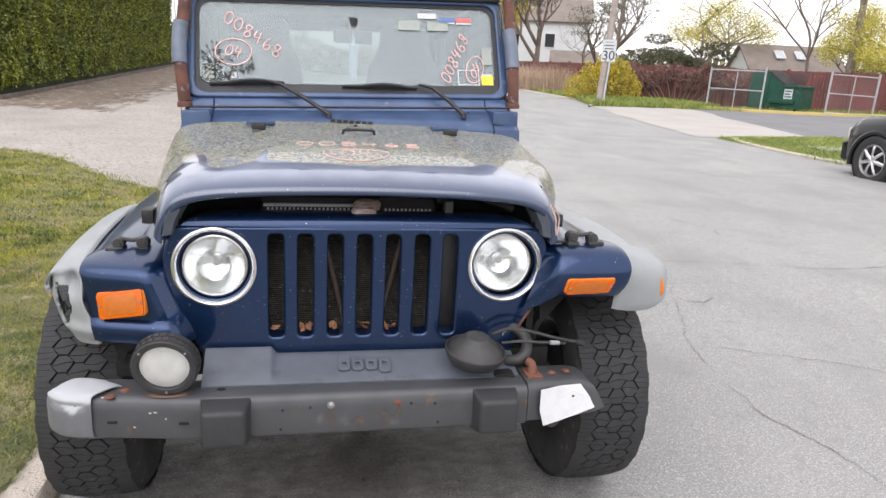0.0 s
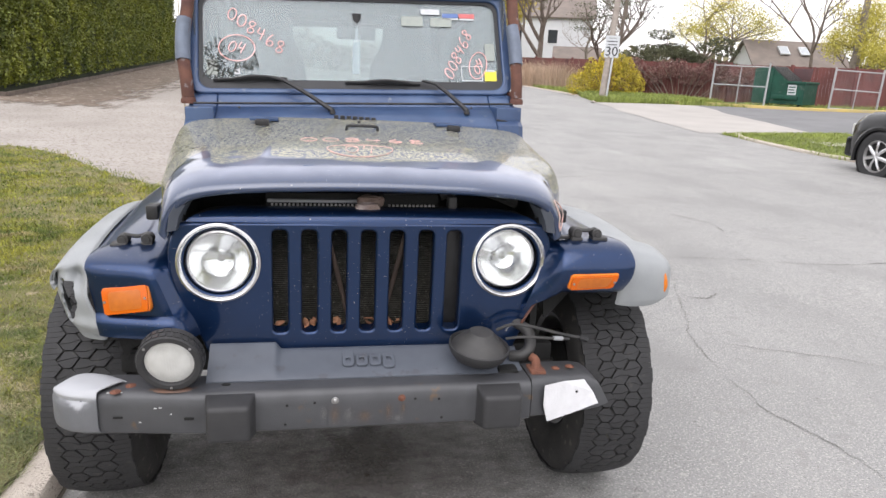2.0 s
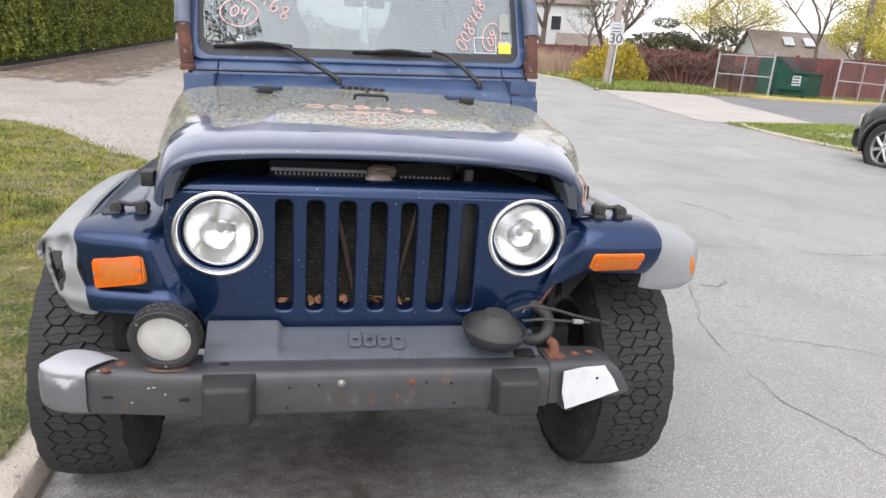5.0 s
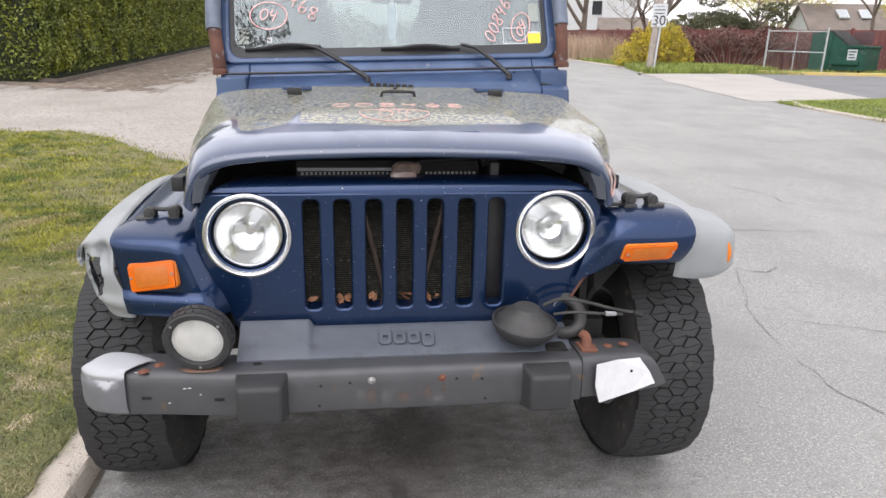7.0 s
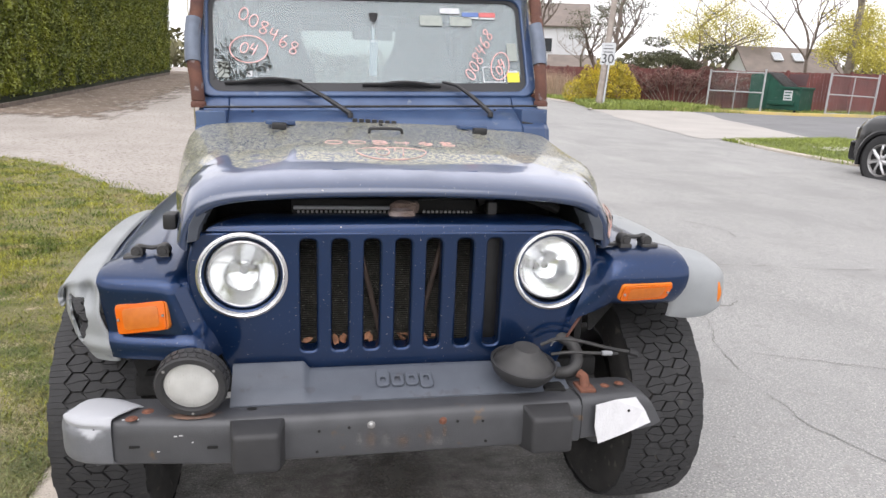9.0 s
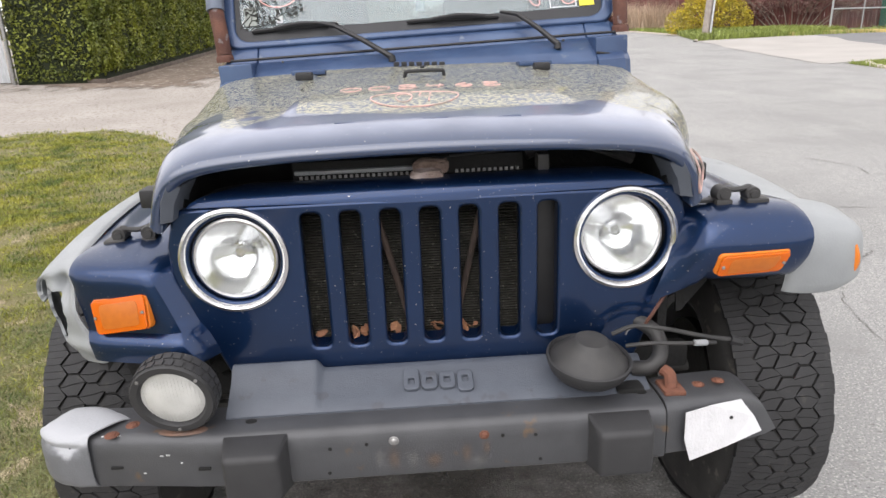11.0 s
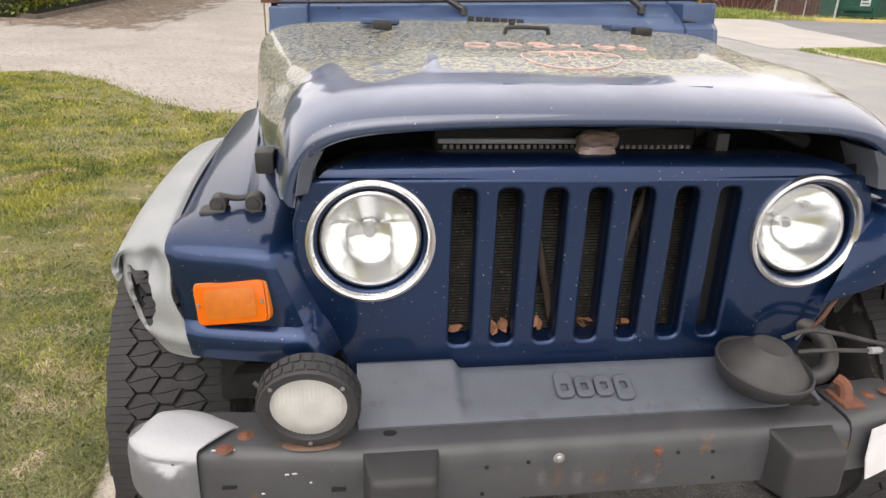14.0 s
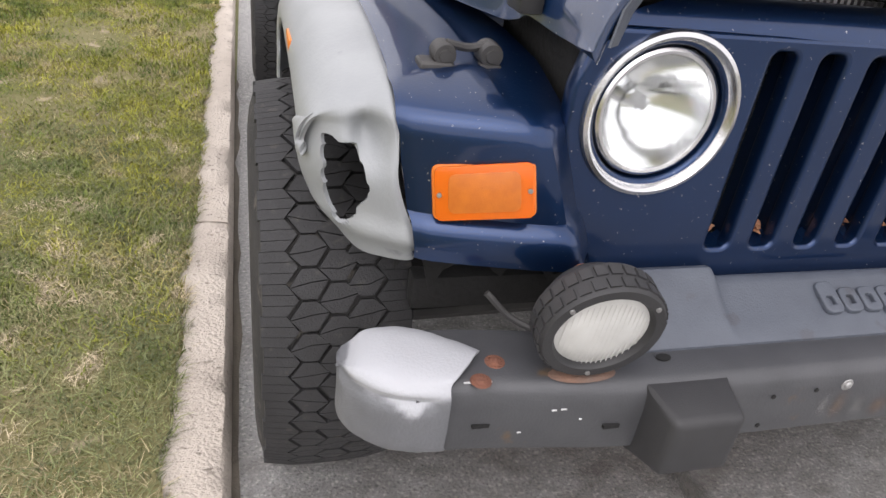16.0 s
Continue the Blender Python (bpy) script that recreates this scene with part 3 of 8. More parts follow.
dry_grass = material("dry_grass_blades", (0.52, 0.44, 0.27), 0.7, 0, (0.22, 0.185, 0.09), 2.0, 0.5, island=0.4)
rng = np.random.default_rng(5)


def lawn_spots(n, x0, x1, y0, y1, bare):
    out = []
    while len(out) < n:
        q = rng.uniform((x0, y0), (x1, y1), (4000, 2))
        for x, y in q.tolist():
            d = 0.8 * noise.noise((x * 1.1, y * 1.1, 7)) + 0.7 * noise.noise((x * 3.1, y * 3.1, 3)) + 0.5 * noise.noise((x * 9, y * 9, 5))
            gap = lawn_top(x) - y
            if gap > 0.03 - 0.35 * rng.random() ** 3 and x < kerb_back(y) + 0.012 and rng.random() < (0.5 + bare * d - 0.25 * (1 - smoothstep(0.1, 1.0, gap))) * smoothstep(x0, x0 + 1.2, x) * smoothstep(y0, y0 + 0.9, y) * (1 - smoothstep(y1 - 1.0, y1, y) * (y1 < 9)):
                out.append((x, y))
    return out[:n]


blades("lawn_grass", lawn_spots(90000, -2.9, -1.02, -1.4, 2.4, 0.85), 0.026, 0.0016, worn_grass, "short worn lawn grass beside the kerb", lean=1.3, seed=22)
blades("lawn_grass", lawn_spots(100000, -4.6, -1.05, 0.2, 4.6, 0.75), 0.032, 0.0021, grass_mat, "thin yellow-green lawn grass with bare patches", lean=1.0, seed=2)
blades("lawn_grass", lawn_spots(75000, -7.0, -1.1, 2.6, 10.5, 0.7), 0.042, 0.0034, grass_mat, "yellow-green lawn grass towards the driveway", lean=0.9, seed=3)
blades("lawn_grass", lawn_spots(60000, -14, -3.1, -0.6, 12.4, 0.7), 0.042, 0.0044, grass_mat, "open lawn grass beyond the kerb", lean=0.9, seed=6)
blades("lawn_grass", lawn_spots(42000, -9.0, -1.1, -8.5, 0.4, 0.6), 0.042, 0.0050, grass_mat, "lawn grass along the kerb", lean=0.9, seed=8)
blades("dry_grass", lawn_spots(60000, -3.4, -1.04, -1.6, 2.0, -0.6), 0.024, 0.0015, dry_grass, "dead straw-coloured grass between the live blades", lean=1.4, seed=4)
blades("dry_grass", lawn_spots(22000, -4.6, -1.04, 1.2, 5.0, -0.6), 0.024, 0.0018, dry_grass, "scattered dead grass in the lawn", lean=1.4, seed=24)


# ---- the parked off-road vehicle ----
LIFT = 0.045  # the body rides this much higher than its own datum
car = thing("off_road_vehicle", "dark blue metallic off-road vehicle with crash-damaged front and pollen-covered hood", "vehicle", at=pose(0, 0, LIFT))

# hood: one shell with a rolled front lip, level top and side skirts
PROFILE = [(0, 0), (0.20, -0.001), (0.35, -0.003), (0.48, -0.005), (0.58, -0.008), (0.68, -0.012), (0.76, -0.017), (0.83, -0.024), (0.89, -0.035), (0.935, -0.051), (0.965, -0.074), (0.985, -0.100), (1.0, -0.136)]


def hood_shift(y):
    """The damaged front sits askew: the hood runs off to one side towards the cowl."""
    return 0.040 * smoothstep(0.0, 0.50, y)


def hood_row(y, zc, w, zbot, bulge):
    half = []
    for f, d in PROFILE:
        d *= 1 - 0.42 * smoothstep(0.45, 1.0, y)
        lift = 0.016 * bulge * (1 - smoothstep(0.50, 0.60, f))
        half.append((f * w, y + 0.035 * max(0, f - 0.6) * (1 if y < 0.1 else 0), zc + d + lift))
    x, yy, z = half[-1]
    for k in (0.33, 0.66, 1.0):
        half.append((x + 0.004 * k, yy, z + (zbot - z) * k))
    cx = hood_shift(y)
    return [(cx - a, b, c) for a, b, c in half[::-1]] + [(cx + a, b, c) for a, b, c in half[1:]]


stations = [(0.30, 1.085, 0.560, 0.950, 0), (0.06, 1.070, 0.538, 0.945, 0), (-0.035, 1.064, 0.534, 0.945, 0), (-0.050, 1.062, 0.535, 0.944, 0), (-0.058, 1.068, 0.542, 0.943, 0), (-0.058, 1.078, 0.549, 0.942, 0),
            (-0.048, 1.089, 0.553, 0.942, 0), (-0.02, 1.103, 0.558, 0.942, 0), (0.03, 1.118, 0.566, 0.944, 0), (0.09, 1.126, 0.575, 0.946, 0), (0.13, 1.130, 0.582, 0.935, 0.15), (0.17, 1.134, 0.588, 0.925, 0.75), (0.21, 1.137, 0.594, 0.92, 1),
            (0.34, 1.142, 0.648, 0.918, 1), (0.50, 1.145, 0.680, 0.918, 1), (0.66, 1.146, 0.702, 0.925, 1), (0.82, 1.149, 0.718, 0.935, 1), (0.98, 1.158, 0.730, 0.995, 0.7), (1.075, 1.172, 0.735, 0.998, 0.3), (1.09, 1.150, 0.734, 1.0, 0)]
hood_rows = [spline(r, 4) for r in (hood_row(*s) for s in stations)]
hood_rows = list(zip(*[spline(c, 6) for c in zip(*hood_rows)]))
bm = loft(hood_rows)
bmesh.ops.recalc_face_normals(bm, faces=bm.faces)
hood_me = bpy.data.meshes.new("hood")
bm.to_mesh(hood_me)
bm.free()


def bell(x, y, cx, cy, rx, ry):
    return math.exp(-((x - cx) / rx) ** 2 - ((y - cy) / ry) ** 2)


def pollen_at(x, y):
    """How far a spot lies inside the pollen film: washed off along the front edge and in a few islands."""
    edge = 0.112 - 0.02 * math.cos(x * 9)
    edge += 0.185 * bell(x, 0, -0.505, 0, 0.045, 1) - 0.05 * bell(x, 0, -0.40, 0, 0.050, 1) + 0.02 * bell(x, 0, -0.305, 0, 0.02, 1) - 0.15 * smoothstep(-0.55, -0.60, x)
    edge += 0.060 * bell(x, 0, 0.37, 0, 0.04, 1) - 0.02 * bell(x, 0, 0.47, 0, 0.03, 1) + 0.09 * smoothstep(0.50, 0.60, x)
    v = 0.5 + (y - edge) * 6
    for cx, cy, rx, ry in ((-0.405, 0.245, 0.030, 0.055), (-0.385, 0.155, 0.022, 0.018), (-0.300, 0.25, 0.008, 0.10), (0.535, 0.38, 0.035, 0.045), (0.505, 0.29, 0.02, 0.03)):
        v -= 1.1 * bell(x, y, cx, cy, rx, ry)
    return min(1.0, max(0.0, v))


att = hood_me.attributes.new("pollen", "FLOAT", "POINT")
# where the painted sky reflection lies: bare skin behind the lip
sky_pale = hood_me.attributes.new("sky_pale", "FLOAT", "POINT")
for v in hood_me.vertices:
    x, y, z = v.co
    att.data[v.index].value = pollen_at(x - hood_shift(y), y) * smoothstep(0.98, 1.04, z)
    sky_pale.data[v.index].value = smoothstep(-0.06, 0.03, y) * smoothstep(1.0, 1.06, z) * (1 - pollen_at(x - hood_shift(y), y)) 
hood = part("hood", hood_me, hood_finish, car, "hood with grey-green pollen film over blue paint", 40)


def on_hood(x, y):
    """Height of the hood's skin."""
    for s, t in zip(stations[5:], stations[6:]):
        if s[0] <= y <= t[0]:
            k = (y - s[0]) / (t[0] - s[0])
            zc, w, b = (s[i] + (t[i] - s[i]) * k for i in (1, 2, 4))
            f = min(1, abs(x - hood_shift(y)) / w)
            for (f0, d0), (f1, d1) in zip(PROFILE, PROFILE[1:]):
                if f0 <= f <= f1:
                    return zc + (d0 + (d1 - d0) * (f - f0) / (f1 - f0)) * (1 - 0.42 * smoothstep(0.45, 1.0, y)) + 0.016 * b * (1 - smoothstep(0.50, 0.60, f))
    return 1.16


# wear slots near the hood's front edge
for x in (-0.16, 0.02, 0.17):
    part("hood_slot", box(x - 0.025, x + 0.025, 0.036, 0.041, on_hood(x, 0.04) - 0.004, on_hood(x, 0.04) + 0.0006, 0.0003, 1), faded, hood)
bm = tube([(-0.036, 0.690, 1.156), (-0.034, 0.689, 1.172), (-0.022, 0.688, 1.179), (0.066, 0.688, 1.179), (0.078, 0.689, 1.172), (0.080, 0.690, 1.156)], 0.0055, 8, smooth=4)
part("hood_handle", bm, black_plastic, hood, "black wire loop on the hood")
for x in (-0.345, 0.395):
    bm = box(x - 0.026, x + 0.026, 0.81, 0.845, 1.158, 1.182, 0.006)
    part("bump_stop", bm, black_plastic, hood, "black rubber stop")
    bm = box(x - 0.055, x + 0.055, 0.925, 0.942, 1.168, 1.184, 0.005)
    box(x - 0.05, x - 0.02, 0.94, 1.02, 1.166, 1.180, 0.004, bm=bm)
    box(x + 0.02, x + 0.05, 0.94, 1.02, 1.166, 1.180, 0.004, bm=bm)
    part("hood_hinge", bm, faded, hood, "faded blue hinge")
for k in range(7):
    x = -0.070 + 0.026 * k
    part("vent_slot", box(x, x + 0.019, 1.050, 1.066, 1.178, 1.193, 0.002, 1, m=Matrix.Translation((0.0, 0, -0.0009 * k))), black_plastic, hood)
part("washer_nozzle", box(0.015, 0.028, 0.85, 0.87, 1.178, 1.186, 0.002), black_plastic, hood)
for s in (-1, 1):
    # side catch on the hood skirt
    bm = box(s * 0.583 - 0.016, s * 0.583 + 0.016, 0.060, 0.115, 0.955, 0.995, 0.006, m=Matrix.Translation((s * 0.006, 0, 0)))
    part("hood_catch", bm, black_plastic, hood, "black catch on the hood's side")

# grille panel with seven slots and two lamp openings
SLOTS = [(-0.274, -0.221), (-0.194, -0.140), (-0.111, -0.058), (-0.029, 0.024), (0.053, 0.105), (0.136, 0.190), (0.218, 0.272)]
half = [(0.0, 0.9565), (0.20, 0.9565), (0.38, 0.9565), (0.45, 0.9565), (0.505, 0.9560), (0.522, 0.935), (0.535, 0.885), (0.535, 0.83), (0.522, 0.775), (0.50, 0.72), (0.47, 0.662), (0.445, 0.60), (0.43, 0.560)]
outline = half + [(-x, z) for x, z in half[::-1][:-1]]
holes = [rounded(a - 0.001, b + 0.001, 0.636, 0.950, 0.020) for a, b in SLOTS] + [circle(-0.41, 0.852, 0.100), circle(0.41, 0.854, 0.100)]
grille = part("grille_panel", sheet([outline] + holes, 0.016, 0.007, pose(0, 0.012, 0)), paint, car, "blue grille panel with seven tall slots", 50)
brow = []
for y, z, w in ((0.004, 0.950, 0.508), (-0.0038, 0.9555, 0.504), (-0.0020, 0.965, 0.497), (0.0015, 0.975, 0.486), (0.0065, 0.984, 0.468), (0.014, 0.991, 0.440), (0.028, 0.996, 0.41), (0.06, 0.998, 0.38)):
    brow.append([(w * f, y + 0.010 * f * f, z - 0.002 * f * f) for f in (-1, -0.95, -0.8, -0.4, 0, 0.4, 0.8, 0.95, 1)])
part("grille_brow", skin(loft(brow), 0.004), paint, grille, "rounded blue top edge of the grille", 60)
# header is blue metal; the gap's shade is put into its colour
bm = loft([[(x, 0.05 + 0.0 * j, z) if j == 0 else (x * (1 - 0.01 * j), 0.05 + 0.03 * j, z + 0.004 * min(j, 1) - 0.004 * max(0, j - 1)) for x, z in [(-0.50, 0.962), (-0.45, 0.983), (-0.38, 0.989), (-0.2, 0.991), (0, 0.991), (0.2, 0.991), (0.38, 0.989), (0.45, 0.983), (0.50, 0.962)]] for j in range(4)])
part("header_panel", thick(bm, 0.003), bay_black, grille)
for a, b in SLOTS:
    # folded lip at the foot of each slot and walls behind its edges
    bm = loft([[(a + 0.002, 0.006, 0.650), (a + 0.010, 0.0, 0.640), (b - 0.010, 0.0, 0.640), (b - 0.002, 0.006, 0.650)], [(a + 0.004, 0.034, 0.657), (a + 0.012, 0.034, 0.650), (b - 0.012, 0.034, 0.650), (b - 0.004, 0.034, 0.657)]])
    part("slot_lip", thick(bm, 0.003), paint, grille)
    for x, s in ((a, 1), (b, -1)):
        part("slot_wall", box(x - 0.002, x + 0.002, 0.012, 0.05, 0.65, 0.94), paint, grille)

# radiator behind the slots
rad = part("radiator", box(-0.30, 0.205, 0.085, 0.12, 0.60, 0.985, 0.004), bay_black, car, "dirty black radiator behind the slots")
vs, fs = [], []
for k in range(58):
    z = 0.628 + 0.0061 * k
    i = len(vs)
    vs += [(-0.30, 0.082, z), (0.205, 0.082, z), (0.205, 0.078, z + 0.0022), (-0.30, 0.078, z + 0.0022), (0.205, 0.082, z + 0.0044), (-0.30, 0.082, z + 0.0044)]
    fs += [(i, i + 1, i + 2, i + 3), (i + 3, i + 2, i + 4, i + 5)]
tagged(part("radiator_core", (vs, fs), fin_metal, rad, "fine cooling fins full of seeds and dirt", smooth=0), kind="stuff")
part("fan_shroud", box(0.212, 0.30, 0.05, 0.09, 0.60, 0.985, 0.004), black_plastic, car)
part("side_seal", box(0.208, 0.213, 0.040, 0.05, 0.63, 0.79, 0.001), pale_plastic, car)
strap_mat = material("brown_strap", (0.10, 0.07, 0.055), 0.8, 0, (0.06, 0.045, 0.04), 30, 0.5, 0.2, 200)
for a, b in (((-0.115, 0.062, 0.915), (-0.052, 0.062, 0.655)), ((0.112, 0.062, 0.925), (0.048, 0.062, 0.655))):
    part("grille_brace", tube([a, b], 0.0075, 8), strap_mat, car, "brown rusty diagonal brace")
rl = random.Random(4)
for cx, n in ((-0.168, 5), (-0.002, 3), (0.075, 5), (-0.09, 2), (-0.25, 1)):
    bm = bmesh.new()
    for k in range(n):
        c = Matrix.Translation((cx + rl.uniform(-0.015, 0.015), 0.03 + rl.uniform(0, 0.012), 0.656 + rl.uniform(0, 0.012))) @ Matrix.Scale(1.15, 4) @ Euler((rl.uniform(-1, 1), rl.uniform(-1, 1), rl.uniform(0, 6))).to_matrix().to_4x4()
        q = [bm.verts.new(c @ Vector(p)) for p in ((-0.013, 0, 0), (-0.006, 0.006, 0.003), (0.003, 0.0065, -0.001), (0.011, 0.004, -0.002), (0.014, -0.002, 0.003), (0.004, -0.0065, 0.001), (-0.005, -0.006, 0.0))]
        bm.faces.new(q)
    bmesh.ops.translate(bm, vec=(0, 0, LIFT), verts=bm.verts)
    tagged(part("dead_leaves", thick(bm, 0.0008), leaf_brown, None, smooth=0), "dry brown leaves caught in a grille slot", "leaf", "leaves in the grille", "stuff")

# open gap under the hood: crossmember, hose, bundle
# near-black wall and wings stand in for the bay's dark depth
bay = part("engine_bay", box(-0.50, 0.50, 0.30, 0.34, 0.60, 1.07, 0.004), bay_black, car, "near-black wall standing in for the dark engine bay")
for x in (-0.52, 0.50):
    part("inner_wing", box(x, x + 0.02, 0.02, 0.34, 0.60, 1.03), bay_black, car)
part("radiator_top", box(-0.285, -0.02, 0.090, 0.125, 1.003, 1.012, 0.003), pale_plastic, rad, "pale dusty radiator top tank")
bm = box(-0.29, 0.21, 0.10, 0.14, 0.978, 1.03, 0.004)
part("radiator_tank", bm, bay_black, rad)
vs, fs = [], []
for k in range(40):
    x = -0.275 + 0.012 * k
    if -0.03 < x < 0.06:
        continue
    i = len(vs)
    vs += [(x, 0.098, 0.984), (x + 0.006, 0.098, 0.984), (x + 0.006, 0.098, 1.0), (x, 0.098, 1.0), (x, 0.092, 0.984), (x + 0.006, 0.092, 0.984), (x + 0.006, 0.092, 1.0), (x, 0.092, 1.0)]
    fs += [(i + 4, i + 5, i + 6, i + 7), (i, i + 4, i + 7, i + 3), (i + 1, i + 2, i + 6, i + 5), (i + 3, i + 7, i + 6, i + 2)]
tagged(part("tank_crimp", (vs, fs), bare_steel, rad, "metal crimp ribs along the tank", smooth=0), kind="stuff")
bundle_mat = material("dirty_cloth", (0.52, 0.44, 0.42), 0.9, 0, (0.20, 0.14, 0.115), 22, 0.5, 0.5, 90)
def crumple(cx, cy, cz, rx, ry, rz, seed):
    """A wad of cloth: a squared-off lump with folds."""
    bm = bmesh.new()
    bmesh.ops.create_icosphere(bm, subdivisions=4, radius=1.0)
    for v in bm.verts:
        d = v.co.normalized()
        q = Vector(math.copysign(abs(c) ** 0.55, c) for c in d)
        fold = 0.005 * noise.noise(d * 2.1 + Vector((seed, 0, 0))) + 0.004 * abs(noise.noise(d * 5 + Vector((0, seed, 0))))
        v.co = Vector((cx + rx * q.x + 0.3 * rz * d.z, cy + ry * q.y, cz + LIFT + rz * q.z)) + d * fold
    return bm


tagged(part("cloth_rag", crumple(-0.004, 0.050, 0.999, 0.034, 0.016, 0.011, 2), bundle_mat), "crumpled dirty pinkish rag on the radiator", "rag")
tagged(part("rag_scrap", crumple(0.006, 0.074, 1.012, 0.036, 0.014, 0.017, 7), material("brown_dirty_cloth", (0.26, 0.19, 0.16), 0.9, 0, (0.12, 0.085, 0.07), 30, 0.5, 0.5, 90)), "brown greasy rag wedged behind the pinkish one", "rag")
part("hood_cable", tube([(0.05, 0.10, 1.03), (0.2, 0.11, 1.035), (0.33, 0.12, 1.03), (0.42, 0.10, 1.015)], 0.0035, 6, smooth=6), black_plastic, car)
bm = tube([(0.22, 0.13, 1.02), (0.30, 0.14, 1.045), (0.38, 0.13, 1.03), (0.46, 0.12, 1.0)], 0.014, 8, smooth=5)
part("hose", bm, dusty_black, car, "dusty black rubber hose")
part("hood_latch_plate", box(0.235, 0.26, 0.06, 0.10, 0.995, 1.03, 0.004), dusty_black, car)
for s in (-1, 1):
    # bare inner flange of the hood's front corner
    bm = loft([[(s * 0.532, -0.045, 0.948), (s * 0.525, -0.045, 0.99), (s * 0.508, -0.045, 1.025)], [(s * 0.515, -0.03, 0.948), (s * 0.506, -0.03, 0.985), (s * 0.488, -0.03, 1.018)], [(s * 0.508, 0.05, 0.95), (s * 0.50, 0.05, 0.985), (s * 0.48, 0.05, 1.02)]])
    part("hood_flange", thick(bm, 0.003), grey_plastic, hood, "bare grey inner flange")

# headlights
for cx, cz, aim, slip in ((-0.41, 0.852, (0, 0), (0, 0)), (0.41, 0.855, (-4, -7), (-0.008, 0.006))):
    m0 = pose(cx, 0.0, cz, 90, 0, 0)  # local z points to -y
    lamp = part("headlight", lathe([(0.100, -0.055), (0.100, 0.0)], 48, m0), bay_black, car, "round headlight with chrome trim ring")
    bm = lathe([(0.102, -0.012), (0.1115, -0.006), (0.1138, 0.004), (0.1115, 0.011), (0.106, 0.013), (0.101, 0.009), (0.0972, -0.002), (0.0948, -0.012), (0.0925, -0.020)], 64, m0)
    part("trim_ring", bm, satin, lamp, "dull chrome trim ring")
    m1 = pose(cx + slip[0], 0.012, cz + slip[1], 90 + aim[1], 0, aim[0])
    bowl = lathe([(0.0, -0.066), (0.008, -0.0655), (0.016, -0.065), (0.024, -0.0625), (0.032, -0.059), (0.04, -0.055), (0.047, -0.0495), (0.054, -0.0435), (0.06, -0.038), (0.067, -0.0295), (0.075, -0.019), (0.082, -0.005), (0.0845, 0.0)], 96)
    for v in bowl.verts:
        x, z = v.co.x, v.co.y
        r = math.hypot(x, z)
        k = smoothstep(0.015, 0.03, r) * (1 - smoothstep(0.074, 0.084, r))
        # stepped bowl: an arched shelf across the middle, shallow panels at both sides
        v.co.z += k * (0.0022 * smoothstep(0.004, 0.012, z - 4 * x * x) + 0.0016 * smoothstep(0.040, 0.050, x))
    bmesh.ops.transform(bowl, matrix=m1, verts=bowl.verts)
    part("reflector", bowl, mirror_bowl, lamp, "silvered reflector bowl", 25)
    bm = lathe([(0.0, -0.040), (0.009, -0.040), (0.011, -0.037), (0.011, -0.064)], 20, m1)
    part("bulb_shield", bm, chrome, lamp)
    bm = lathe([(0.078, 0.004), (0.080, 0.0085), (0.084, 0.0095), (0.088, 0.007), (0.0905, 0.001), (0.0915, -0.02)], 64, m1)
    part("retaining_ring", bm, satin, lamp, "satin steel retaining ring")
    n = 120
    bm = bmesh.new()
    radii = [0.0845 - 0.0028 * k for k in range(30)]

    def prism(x, z):
        """Relief of the moulded glass: fine upright flutes in the upper field and along one flank, smooth below."""
        if z > 0.014 + 5 * x * x:
            return 0.0005 * abs(math.sin(x * 420))
        if x > 0.042:
            return 0.0008 * abs(math.sin(z * 260))
        return 0.0003 * abs(math.sin(x * 210))
    rows = []
    for r in radii:
        ring_ = []
        for k in range(n):
            x, z = r * math.cos(2 * math.pi * k / n), r * math.sin(2 * math.pi * k / n)
            ring_.append(bm.verts.new(m1 @ Vector((x, z, 0.004 + 0.014 * (1 - (r / 0.0845) ** 2) + (prism(x, z) if r < 0.079 else 0)))))
        rows.append(ring_)
    for a, b in zip(rows, rows[1:]):
        for k in range(n):
            bm.faces.new((a[k], a[(k + 1) % n], b[(k + 1) % n], b[k]))
    bm.faces.new(rows[-1])
    thick(bm, 0.003)
    lens = part("lens", bm, glass, lamp, "fluted clear glass lens", 60)
    lens.visible_shadow = False


# front fenders
def fender(s, rows, name_label, slant=0.0):
    """rows: from the foot of the front face over the top to the back: y, z, x of the outer edge, x of the ridge, then y and z by which the inner panel lies off, and its x."""
    grid = []
    for y, z, xo, xr, yi, zi, xi in rows:
        r = []
        for f in (0, 0.04, 0.10, 0.3, 0.5, 0.7, 0.9, 0.96, 1.0):
            crown = 0.008 * (1 - (2 * f - 1) ** 6)
            tilt = 0.024 * (1 - f) * smoothstep(-0.02, 0.14, y) * smoothstep(0.84, 0.88, z)
            r.append((s * (xo + (xr - xo) * f), y - crown * (1 if z < 0.86 else 0.2) + 0.008 + slant * (1 - f) * (1 - smoothstep(0.855, 0.885, z)), z - tilt + crown * (0 if z < 0.86 else 1)))
        for f in (0.15, 0.5, 1.0):
            r.append((s * (xr + (xi - xr) * f), y + yi * f, z + zi * f))
        grid.append(r)
    bm = loft(grid)
    return part("front_fender", thick(bm, 0.004), paint, car, name_label, 40)


